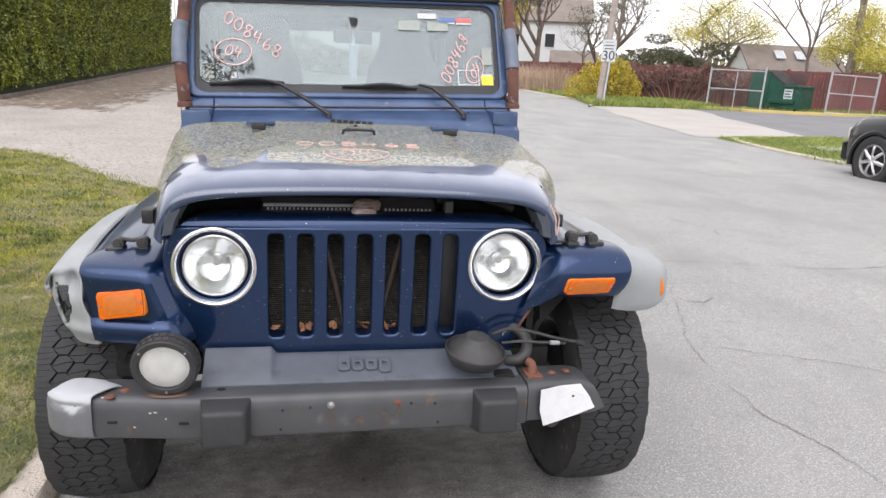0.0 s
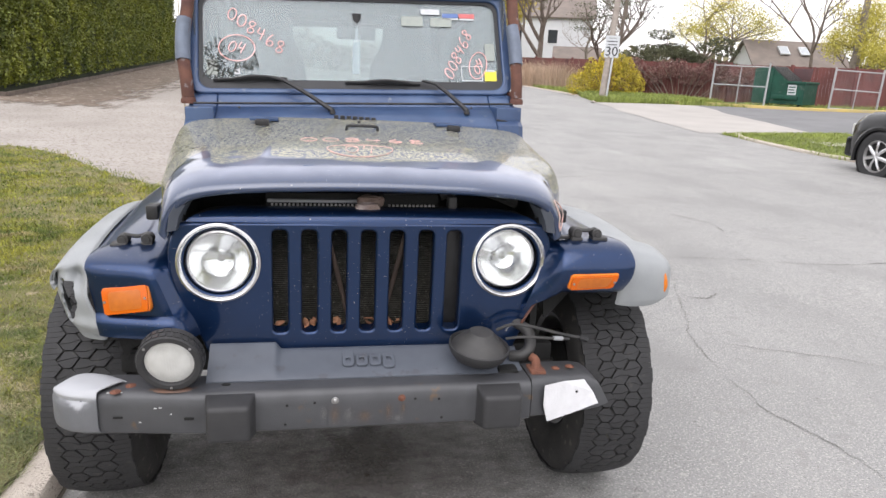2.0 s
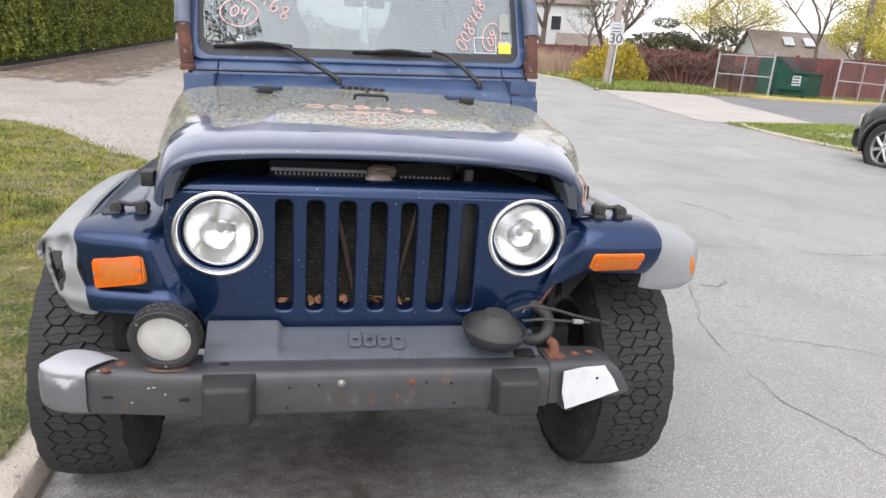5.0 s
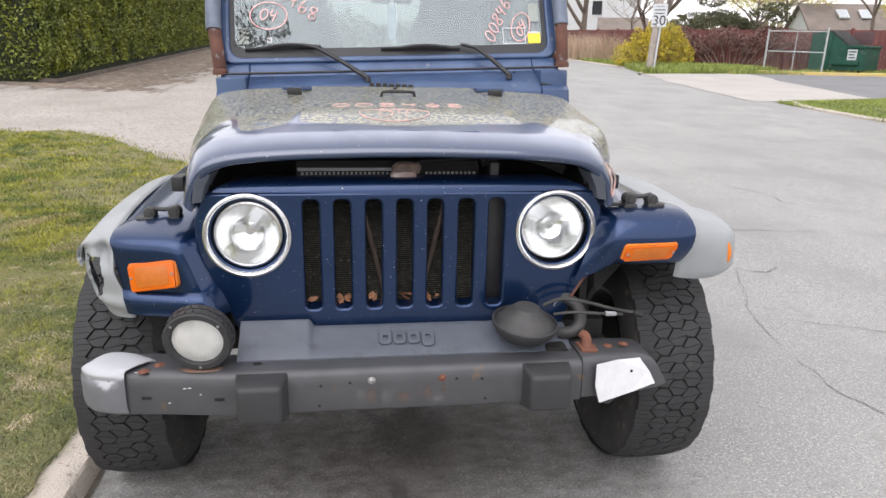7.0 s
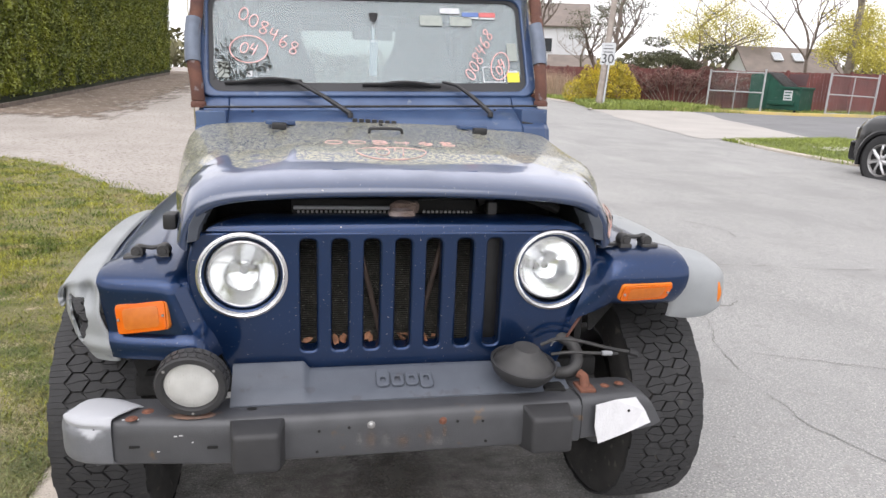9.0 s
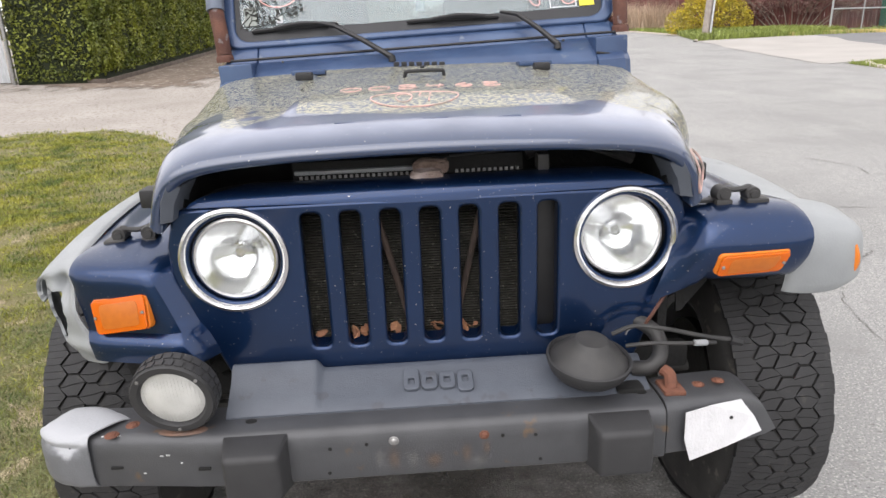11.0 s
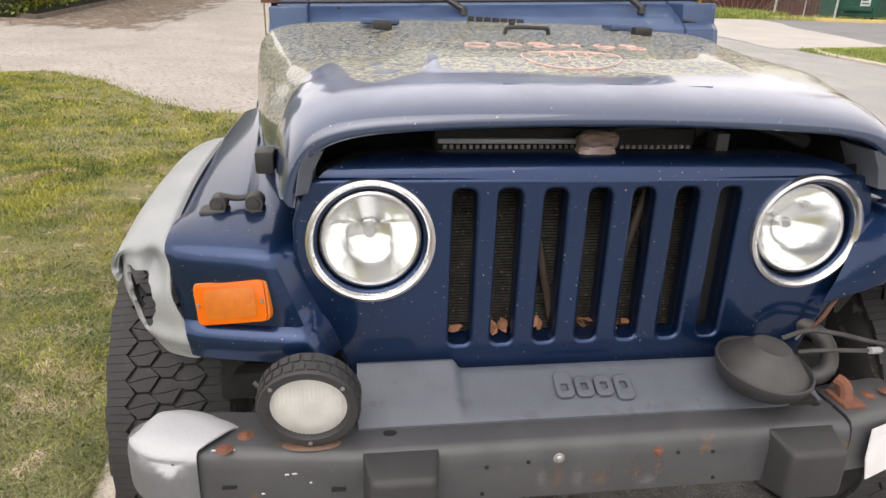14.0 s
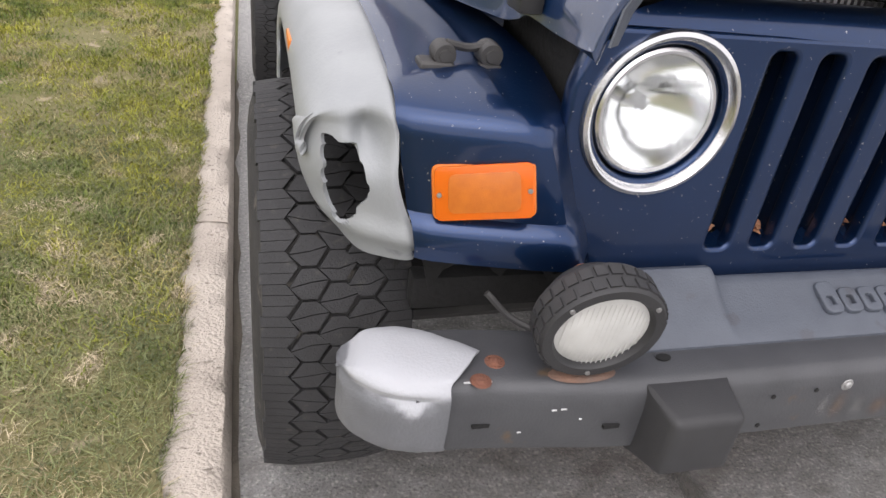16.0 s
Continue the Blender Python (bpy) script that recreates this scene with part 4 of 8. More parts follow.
left_rows = [(0.02, 0.640, 0.72, 0.505, 0.03, 0.0, 0.47), (-0.052, 0.642, 0.722, 0.500, 0.06, 0.005, 0.455), (-0.068, 0.650, 0.724, 0.503, 0.075, 0.006, 0.46), (-0.070, 0.668, 0.726, 0.510, 0.08, 0.006, 0.465), (-0.070, 0.690, 0.73, 0.520, 0.08, 0.006, 0.475),
             (-0.062, 0.704, 0.732, 0.528, 0.072, 0.006, 0.483), (-0.048, 0.712, 0.735, 0.535, 0.058, 0.006, 0.487), (-0.046, 0.74, 0.740, 0.545, 0.056, 0.006, 0.498), (-0.044, 0.78, 0.748, 0.560, 0.054, 0.006, 0.512), (-0.042, 0.812, 0.752, 0.573, 0.052, 0.005, 0.525),
             (-0.039, 0.832, 0.758, 0.582, 0.05, 0.004, 0.53), (-0.031, 0.843, 0.758, 0.590, 0.06, 0.003, 0.533), (-0.015, 0.852, 0.757, 0.598, 0.06, 0.003, 0.535), (0.01, 0.859, 0.756, 0.608, 0.06, 0.003, 0.536), (0.06, 0.869, 0.756, 0.618, 0.04, 0.002, 0.537),
             (0.12, 0.879, 0.757, 0.625, 0.01, 0.002, 0.54), (0.25, 0.892, 0.760, 0.63, 0, 0.002, 0.55), (0.5, 0.905, 0.764, 0.65, 0, 0, 0.58), (0.8, 0.908, 0.766, 0.67, 0, 0, 0.61), (1.08, 0.905, 0.766, 0.69, 0, 0, 0.63)]
right_rows = [(0.02, 0.770, 0.755, 0.555, 0.03, -0.06, 0.47), (-0.045, 0.768, 0.752, 0.560, 0.03, -0.062, 0.462), (-0.062, 0.772, 0.752, 0.565, 0.04, -0.06, 0.466), (-0.072, 0.781, 0.754, 0.565, 0.05, -0.055, 0.470), (-0.080, 0.800, 0.764, 0.555, 0.06, -0.04, 0.485),
              (-0.086, 0.82, 0.772, 0.552, 0.07, -0.03, 0.497), (-0.088, 0.84, 0.776, 0.552, 0.075, -0.02, 0.505), (-0.087, 0.856, 0.778, 0.555, 0.078, -0.015, 0.513), (-0.080, 0.874, 0.778, 0.560, 0.075, -0.01, 0.521), (-0.068, 0.890, 0.774, 0.565, 0.07, -0.005, 0.528),
              (-0.048, 0.902, 0.772, 0.572, 0.06, 0, 0.532), (-0.02, 0.910, 0.770, 0.58, 0.055, 0, 0.534), (0.01, 0.914, 0.768, 0.59, 0.05, 0, 0.536), (0.06, 0.918, 0.768, 0.60, 0.04, 0.0, 0.537),
              (0.12, 0.920, 0.768, 0.615, 0.01, 0.002, 0.54), (0.25, 0.920, 0.768, 0.63, 0, 0.002, 0.55), (0.5, 0.918, 0.768, 0.65, 0, 0, 0.58), (0.8, 0.912, 0.768, 0.67, 0, 0, 0.61), (1.08, 0.905, 0.768, 0.69, 0, 0, 0.63)]
fender_l = fender(-1, left_rows, "blue fender with a rust spot at its foot", 0.048)
fender_r = fender(1, right_rows, "blue fender, bent upwards at its front")
# rusty torn corner at the foot of each fender
bm = bmesh.new()
bmesh.ops.create_icosphere(bm, subdivisions=2, radius=0.011)
bmesh.ops.transform(bm, matrix=Matrix.Translation((-0.505, -0.066, 0.656)) @ Matrix.Diagonal((1.3, 0.35, 1, 1)), verts=bm.verts)
part("rust_spot", bm, bright_rust, fender_l, "orange rust spot")
part("bent_edge", tube([(0.455, -0.02, 0.655), (0.47, -0.03, 0.69), (0.50, -0.02, 0.73)], 0.004, 6, smooth=4), rust, fender_r, "rusty bent flange")


def signal(parent, corners, label):
    """An amber lamp on four corners: outer and inner top, inner and outer foot."""
    a, b, c, d = (Vector(p) for p in corners)
    nrm = (b - a).cross(d - a).normalized()
    if nrm.y > 0:
        nrm = -nrm
    base = part("turn_signal", bmesh.new(), amber_back, parent, label)

    def slab(name, inset, z0, z1, mat, bev):
        bm = bmesh.new()
        mid = (a + b + c + d) / 4
        q = [p + (mid - p).normalized() * inset for p in (a, b, c, d)]
        vs = [bm.verts.new(p + nrm * z) for z in (z0, z1) for p in q]
        bm.faces.new(vs[:4])
        bm.faces.new(vs[4:])
        for k in range(4):
            bm.faces.new((vs[k], vs[(k + 1) % 4], vs[4 + (k + 1) % 4], vs[4 + k]))
        bmesh.ops.recalc_face_normals(bm, faces=bm.faces)
        bmesh.ops.bevel(bm, geom=[e for e in bm.edges if abs((e.verts[0].co - e.verts[1].co).normalized().dot(nrm)) > 0.9], offset=0.009, segments=4, profile=0.5, affect="EDGES")
        bmesh.ops.bevel(bm, geom=[e for e in bm.edges if abs((e.verts[0].co - e.verts[1].co).normalized().dot(nrm)) < 0.5], offset=bev, segments=2, profile=0.6, affect="EDGES")
        return part(name, bm, mat, base)
    slab("signal_body", 0.0, -0.01, 0.009, amber_back, 0.005)
    slab("signal_lens", 0.004, 0.010, 0.016, amber, 0.002)
    slab("lens_panel", 0.024, 0.0150, 0.0166, material("amber_inner_lens", (0.55, 0.155, 0.016), 0.3, 0, (0.44, 0.115, 0.012), 60, 0.5, 0.1, 500), 0.001)
    for p, q in ((a, d), (b, c)):
        mid = (p + q) / 2 + ((a + b + c + d) / 4 - (p + q) / 2) * 0.14 + nrm * 0.017
        rot = nrm.to_track_quat("Z", "Y").to_matrix().to_4x4()
        part("screw", lathe([(0.0, 0.003), (0.003, 0.0026), (0.0036, 0)], 10, Matrix.Translation(mid) @ rot), bare_steel, base)
    return base


signal(fender_l, ((-0.712, 0.002, 0.782), (-0.585, -0.026, 0.803), (-0.578, -0.048, 0.732), (-0.704, -0.008, 0.707)), "amber turn signal with a ribbed lens")
signal(fender_r, ((0.727, -0.085, 0.840), (0.578, -0.085, 0.836), (0.571, -0.074, 0.790), (0.713, -0.072, 0.795)), "amber turn signal tilted by the bent fender")
for f, s, y, z, x0 in ((fender_l, -1, 0.120, 0.868, 0.690), (fender_r, 1, 0.010, 0.916, 0.690)):
    # rubber hood tie-down: foot plate, two knuckles, link and strap
    lat = part("hood_latch", box(s * x0 - 0.024, s * x0 + 0.024, y - 0.022, y + 0.018, z - 0.008, z + 0.012, 0.007, 3), dusty_black, f, "black rubber hood tie-down")
    for x, r, h in ((x0 - 0.010, 0.016, 0.020), (x0 - 0.074, 0.017, 0.022)):
        part("latch_knuckle", lathe([(0.0, 0.018), (r * 0.5, 0.018), (r * 0.55, 0.015), (r * 0.9, 0.015), (r, 0.010), (r, -0.016), (0, -0.018)], 18, pose(s * x, y - 0.002, z + h, 90)), dusty_black, lat)
    part("latch_link", tube([(s * (x0 - 0.012), y - 0.004, z + 0.034), (s * (x0 - 0.045), y, z + 0.028), (s * (x0 - 0.072), y, z + 0.034)], 0.006, 8, smooth=4), dusty_black, lat)
    part("latch_plate", box(s * (x0 - 0.072) - 0.018, s * (x0 - 0.072) + 0.018, y - 0.02, y + 0.03, z - 0.008, z + 0.012, 0.006, 2), dusty_black, lat)
    part("latch_strap", box(s * (x0 - 0.105) - 0.022, s * (x0 - 0.105) + 0.022, y - 0.004, y + 0.018, z + 0.002, z + 0.010, 0.003, 2), black_plastic, lat)


# torn black liner hanging behind the lamp
rr = random.Random(15)
edge_ = [(-0.735 + 0.30 * k / 16, 0.600 + 0.030 * math.sin(k * 1.3) - 0.022 * (k % 3 == 0) + rr.uniform(-0.012, 0.012)) for k in range(17)]
me = sheet([[(-0.735, 0.668)] + edge_ + [(-0.435, 0.668)]], 0.004, 0, pose(0, 0.055, 0))
part("torn_liner", me, bay_black, car, "torn black plastic liner", 0)
part("lower_crossmember", box(-0.70, 0.60, 0.07, 0.11, 0.50, 0.56, 0.01), bay_black, car)

# fender flares
SWEPT = ((0, 0.0), (0.10, 0.006), (0.35, 0.0), (0.6, -0.012), (0.8, -0.030), (0.93, -0.050), (1.0, -0.075), (0.99, -0.095), (0.95, -0.100))
ROUND = ((0, 0.0), (0.08, 0.008), (0.32, 0.010), (0.58, 0.002), (0.78, -0.010), (0.92, -0.030), (1.0, -0.062), (0.995, -0.092), (0.95, -0.100))


def flare(s, outer, parent, path, torn, label, sweep=0.0, section=(), drop=0.0, hook=0.0):
    n = len(path)
    rows = []
    for i, (y, z) in enumerate(path):
        py, pz = path[max(0, i - 1)]
        qy, qz = path[min(n - 1, i + 1)]
        t = Vector((0, qy - py, qz - pz)).normalized()
        nrm = Vector((0, -t.z, t.y))
        w = (outer - 0.752) * ((0.80 + 0.20 * smoothstep(0, 3, i)) if sweep else (0.86 + 0.14 * smoothstep(0, 2, i)))
        x0 = 0.752 - (0.036 * (1 - smoothstep(0.64, 0.77, z)) if sweep and i < 6 else 0)
        rows.append([Vector((x0 + (w + 0.752 - x0) * f, y + sweep * f * (1 - smoothstep(5, 10, i)), z + (hook * smoothstep(0.5, 1, f) - drop * smoothstep(0, 0.7, f)) * (1 - smoothstep(0, 5, i)))) + nrm * lift * (0.85 + 0.15 * smoothstep(0, 3, i)) for f, lift in section])
    rows = [spline(r, 6) for r in rows]
    rows = [list(r) for r in zip(*[spline(c, 6) for c in zip(*rows)])]
    for r in rows:
        for p in r:
            if torn:
                k = smoothstep(0.18, -0.02, p.y) * smoothstep(0.755, 0.79, p.x)
                p += k * Vector((0.010 * noise.noise(p * 7), 0.016 * noise.noise(p * 9 + Vector((3, 1, 2))), 0.012 * noise.noise(p * 8 + Vector((7, 0, 1)))))
                # the skin is pushed in above the tear and bulges below it
                p.y += 0.045 * math.exp(-((p.z - 0.800) / 0.030) ** 2 - ((p.x - 0.785) / 0.022) ** 2) - 0.014 * math.exp(-((p.z - 0.668) / 0.020) ** 2)
            p.x *= s
    bm = loft(rows)
    if torn:
        def inside(x, z):
            wob = 0.004 * noise.noise((x * 90, z * 90, 1))
            return all((x1 - x0) * (z - z0) - (z1 - z0) * (x - x0) > wob * 0.05 for (x0, z0), (x1, z1) in zip(torn, torn[1:] + torn[:1]))
        gone = [f for f in bm.faces if f.calc_center_median().y < 0.22 and inside(abs(f.calc_center_median().x), f.calc_center_median().z)]
        bmesh.ops.delete(bm, geom=gone, context="FACES")
        rim = [v for v in bm.verts if any(e.is_boundary for e in v.link_edges) and 0.68 < v.co.z < 0.82 and 0.77 < abs(v.co.x) < 0.856]
        for _ in range(4):
            bmesh.ops.smooth_vert(bm, verts=rim, factor=0.5, use_axis_x=True, use_axis_y=True, use_axis_z=True)
    return part("fender_flare", skin(bm, 0.006), flare_plastic, parent, label, 60)


BACK = [(0.16, 0.866), (0.25, 0.878), (0.36, 0.886), (0.48, 0.890), (0.60, 0.890), (0.70, 0.882), (0.79, 0.860), (0.86, 0.82), (0.91, 0.775), (0.94, 0.70), (0.95, 0.62)]
flare_l = flare(-1, 0.868, fender_l, [(0.022, 0.626), (0.016, 0.644), (0.010, 0.68), (0.004, 0.72), (0.003, 0.755), (0.006, 0.785), (0.012, 0.808), (0.022, 0.828), (0.046, 0.843), (0.09, 0.854)] + BACK, [(0.841, 0.790), (0.838, 0.728), (0.825, 0.672), (0.810, 0.664), (0.786, 0.735), (0.800, 0.780)][::-1], "pale grey plastic flare, torn open and buckled", 0.062, SWEPT, 0.012, 0.035)
flare_r = flare(1, 0.954, fender_r, [(-0.026, 0.722), (-0.029, 0.730), (-0.032, 0.742), (-0.035, 0.762), (-0.036, 0.79), (-0.031, 0.825), (-0.018, 0.852), (0.008, 0.872), (0.05, 0.882), (0.10, 0.886)] + BACK, None, "grey plastic fender flare with an amber marker", section=ROUND, drop=0.008)
part("side_marker", tube([(0.912, -0.016, 0.760), (0.914, -0.021, 0.780), (0.909, -0.019, 0.805), (0.899, -0.008, 0.835)], 0.0085, 8, smooth=4), amber_back, flare_r, "amber side marker lamp")
part("side_marker", box(-0.868, -0.852, 0.36, 0.44, 0.80, 0.83, 0.005), amber_back, flare_l, "amber side marker lamp")


# wheels
def tyre_mesh(R=0.385, W=0.242):
    h = W / 2
    prof = [(0.205, -0.085), (0.215, -0.105), (0.25, -h - 0.004), (0.29, -h - 0.010), (0.325, -h - 0.006), (0.352, -h + 0.002), (R - 0.017, -h + 0.014), (R - 0.012, -h * 0.6), (R - 0.0105, 0)]
    prof = prof + [(r, -x) for r, x in prof[::-1][1:]]
    return lathe(prof, 72, Matrix.Rotation(radians(90), 4, "Y"))


def tread_mesh(R=0.385, W=0.242, n=48):
    """Worn all-terrain blocks: three columns of interlocking six-sided blocks, each cut by a slit, and siped shoulder blocks."""
    h = W / 2
    step = 2 * math.pi / n
    rr = random.Random(3)
    vs, fs = [], []

    def top(x):
        return R - 0.012 * (abs(x) / h) ** 3.0

    def block(poly, a0, deep=0.0085, keep=0.93):
        i = len(vs)
        m = len(poly)
        cx, ca = sum(p[0] for p in poly) / m, sum(p[1] for p in poly) / m
        for k, shrink in ((0, keep + 0.03), (1, keep)):
            for x, a in poly:
                x2, a2 = (cx + (x - cx) * shrink) * h, a0 + (ca + (a - ca) * shrink) * step
                r = top(x2) - deep * (1 - k)
                vs.append((x2, r * math.sin(a2), r * math.cos(a2)))
        fs.append(tuple(range(i + m, i + 2 * m)))
        for k in range(m):
            j = (k + 1) % m
            fs.append((i + k, i + j, i + m + j, i + m + k))

    D, e = 0.365, 0.085
    for k in range(n):
        for c, col in enumerate((-0.365, 0.0, 0.365)):
            o = 0.5 * (c % 2) + rr.uniform(-0.03, 0.03)
            l, g, b = rr.uniform(0.90, 0.95) * (D / 2 + e), rr.uniform(0.85, 1.02) * (D / 2 - e), rr.uniform(0.445, 0.475)
            slit, cut = rr.choice((-0.17, 0.13, 0.19)), 0.014
            mid = rr.uniform(-0.12, 0.12)
            block([(col - l, -slit * 0.6 + cut), (col - g, b), (col + g, b), (col + l, slit * 0.6 + cut), (col + 0.02, mid + cut)], (k + o) * step, keep=0.985)
            block([(col - l, -slit * 0.6 - cut), (col + 0.02, mid - cut), (col + l, slit * 0.6 - cut), (col + g, -b), (col - g, -b)], (k + o) * step, keep=0.985)
        for s in (-1, 1):
            o = 0.5
            reach = 0.955 if k % 2 else 0.985
            for q in range(3):
                f0, f1 = -0.5 + q / 3, -0.5 + (q + 1) / 3
                block([(s * (0.485 + 0.32 * abs(f0)), f0), (s * (0.485 + 0.32 * abs((f0 + f1) / 2)), (f0 + f1) / 2), (s * (0.485 + 0.32 * abs(f1)), f1), (s * reach, f1), (s * reach, f0)], (k + o) * step, 0.0075, 0.945)
    return vs, fs


rim_mat = material("grey_steel_rim", (0.30, 0.30, 0.31), 0.45, 0.6, (0.2, 0.2, 0.21), 12, 0.5, 0.1, 200)


def wheel(x, y, z, s):
    w = new("wheel")
    w.parent = car
    w.matrix_basis = pose(x, y, z)
    tagged(w, "wheel with a chunky all-terrain tyre")
    part("tyre", tyre_mesh(), tread_groove, w, "worn black all-terrain tyre")
    part("tread", tread_mesh(), tyre_rubber, w, "chunky tread blocks", 30)
    m = Matrix.Rotation(radians(90 * s), 4, "Y")
    bm = lathe([(0.0, 0.02), (0.05, 0.02), (0.06, 0.03), (0.10, 0.045), (0.15, 0.03), (0.17, 0.05), (0.185, 0.09), (0.205, 0.105), (0.21, 0.10), (0.195, 0.08), (0.19, -0.09), (0.207, -0.10)], 40, m)
    part("rim", bm, rim_mat, w, "grey steel rim")
    # near-black disc: shade inside the wheel is put into its colour
    part("brake_disc", lathe([(0.0, -0.06), (0.14, -0.06), (0.14, -0.085), (0.0, -0.085)], 32, m), bay_black, w)
    return w


AXLE, REAR = 0.44, 2.80
wheel(-0.806, 0.440, 0.386 - LIFT, -1)
wheel(0.815, 0.365, 0.386 - LIFT, 1)
wheel(-0.79, REAR, 0.386 - LIFT, -1)
wheel(0.80, REAR, 0.386 - LIFT, 1)
part("front_axle", tube([(-0.72, AXLE, 0.386), (0.72, AXLE, 0.386)], 0.045, 12), bay_black, car)
part("rear_axle", tube([(-0.7, REAR, 0.386), (0.7, REAR, 0.386)], 0.045, 12), bay_black, car)
part("steering_rod", tube([(-0.66, 0.20, 0.40), (0.66, 0.21, 0.43)], 0.016, 8), dusty_black, car)
part("track_bar", tube([(-0.62, 0.16, 0.53), (-0.40, 0.17, 0.50)], 0.014, 8), dusty_black, car)
for s in (-1, 1):
    bm = box(s * 0.40 - 0.03, s * 0.40 + 0.03, -0.12, 3.2, 0.46, 0.56, 0.008)
    part("frame_rail", bm, bay_black, car)
    part("spring", tube([(s * 0.56 + 0.05 * math.cos(k * 0.8), AXLE + 0.05 * math.sin(k * 0.8), 0.45 + 0.0075 * k) for k in range(40)], 0.008, 6), bay_black, car)
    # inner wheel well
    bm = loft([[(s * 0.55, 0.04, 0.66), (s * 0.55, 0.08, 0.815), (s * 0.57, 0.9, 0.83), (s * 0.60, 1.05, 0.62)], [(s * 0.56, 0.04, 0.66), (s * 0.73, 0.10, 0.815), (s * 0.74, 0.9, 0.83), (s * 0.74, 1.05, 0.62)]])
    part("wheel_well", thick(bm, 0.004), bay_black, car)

# body tub, doors and rear, behind the hood
tub = part("body_tub", box(-0.655, 0.715, 1.05, 3.25, 0.55, 1.12, 0.03, 3), paint, car, "blue steel body tub")
for s in (-1, 1):
    bm = box(0.03 + s * 0.700 - 0.025, 0.03 + s * 0.700 + 0.025, 1.42, 2.2, 0.56, 1.12, 0.02, 3)
    d = part("door", bm, paint, car, "blue half door")
    part("hinge", box(0.03 + s * 0.728 - 0.010, 0.03 + s * 0.728 + 0.010, 1.37, 1.47, 0.95, 0.99, 0.004), black_plastic, d)
    bm = box(s * 0.77 - 0.06, s * 0.77 + 0.06, 2.35, 3.2, 0.93, 0.96, 0.02)
    part("rear_flare", bm, flare_plastic, car, "grey rear fender flare")
part("floor_pan", box(-0.68, 0.68, 1.0, 3.2, 0.50, 0.56), bay_black, car)

# bumper
bump = part("bumper", bmesh.new(), steel_grey, car, "grey steel bumper bent at one end")
prof = [(-0.07, 0.548), (-0.12, 0.550), (-0.165, 0.549), (-0.179, 0.544), (-0.186, 0.533), (-0.189, 0.51), (-0.189, 0.452), (-0.187, 0.439), (-0.178, 0.432), (-0.08, 0.430)]
rows = []
for x in [-0.74, -0.72, -0.66, -0.6, -0.55, -0.5, -0.45, -0.4, -0.3, -0.1, 0.1, 0.3, 0.42, 0.45]:
    sag = 0.0
    back = 0.030 * smoothstep(-0.40, -0.72, x)
    rows.append([(x, y + back, z + sag) for y, z in prof])
part("bumper_beam", thick(loft(rows), 0.004), steel_grey, bump, "worn grey steel beam", 40)
rows = []
for x, dy, dz, hgt in ((0.452, 0.0, 0.006, 1.0), (0.50, 0.012, 0.004, 1.02), (0.56, 0.03, -0.004, 1.02), (0.62, 0.052, -0.012, 0.96), (0.66, 0.065, -0.020, 0.84), (0.685, 0.075, -0.030, 0.62)):
    rows.append([(x + 0.03 * (0.555 - z) / 0.1 * (x - 0.45) / 0.2, y + dy, 0.51 + (z - 0.51) * hgt + dz) for y, z in prof])
end_r = part("bumper_end", thick(loft(rows), 0.004), steel_grey, bump, "scraped bent bumper end without its cap", 40)
bm = bmesh.new()
q = [(0.487, -0.186, 0.540), (0.55, -0.165, 0.541), (0.632, -0.122, 0.524), (0.664, -0.122, 0.482), (0.683, -0.124, 0.446), (0.59, -0.160, 0.438), (0.502, -0.186, 0.428), (0.486, -0.190, 0.48)]
bm.faces.new([bm.verts.new((x, y - 0.006, z)) for x, y, z in q])
part("tape", thick(bm, 0.002), white_tape, bump, "patch of white tape over the bent end", 0)
for x, y, z in ((0.60, -0.158, 0.50),):
    part("bolt_hole", lathe([(0.0, 0.001), (0.004, 0.001), (0.004, 0)], 10, pose(x, y, z, 90)), bay_black, bump)
# pale plastic cap on the other end
rows = []
for xf, y, xb, b in ((-0.698, -0.168, -0.637, -0.088), (-0.720, -0.167, -0.668, -0.060), (-0.745, -0.163, -0.700, -0.040), (-0.772, -0.154, -0.733, -0.028), (-0.796, -0.138, -0.763, -0.024), (-0.815, -0.116, -0.788, -0.026), (-0.826, -0.094, -0.806, -0.032), (-0.829, -0.076, -0.819, -0.040), (-0.827, -0.062, -0.826, -0.052)):
    d = 0.016 * smoothstep(-0.812, -0.83, xf)
    k = 1 - smoothstep(0.79, 0.826, -xf)
    rows.append([(xb, b, 0.546 - d), (xb * 0.8 + xf * 0.2, b * 0.8 + y * 0.2, 0.546 + 0.011 * k - d), ((xf + xb) / 2, (y + b) / 2, 0.546 + 0.015 * k - d), (xf * 0.85 + xb * 0.15, y * 0.8 + b * 0.2, 0.546 + 0.013 * k - d), (xf, y + 0.008, 0.546 + 0.005 * k - d), (xf, y, 0.534 - d), (xf, y - 0.001, 0.49), (xf, y + 0.001, 0.456), (xf + 0.004, y + 0.008, 0.440), (xf + 0.014, y + 0.04, 0.432)])
cap_rows = [spline(r, 6) for r in rows]
cap_rows = list(zip(*[spline(c, 6) for c in zip(*cap_rows)]))


def cap_scuff_lit(p):
    """Above the torn line of the bleached skin, where the lit top is painted pale: 1, below: 0."""
    x = -p[0]
    edge = 0.540 - 0.030 * math.exp(-((x - 0.745) / 0.022) ** 2) - 0.012 * math.exp(-((x - 0.79) / 0.02) ** 2) + 0.006 * noise.noise((x * 50, p[2] * 50, 2))
    return smoothstep(edge - 0.004, edge + 0.004, p[2])


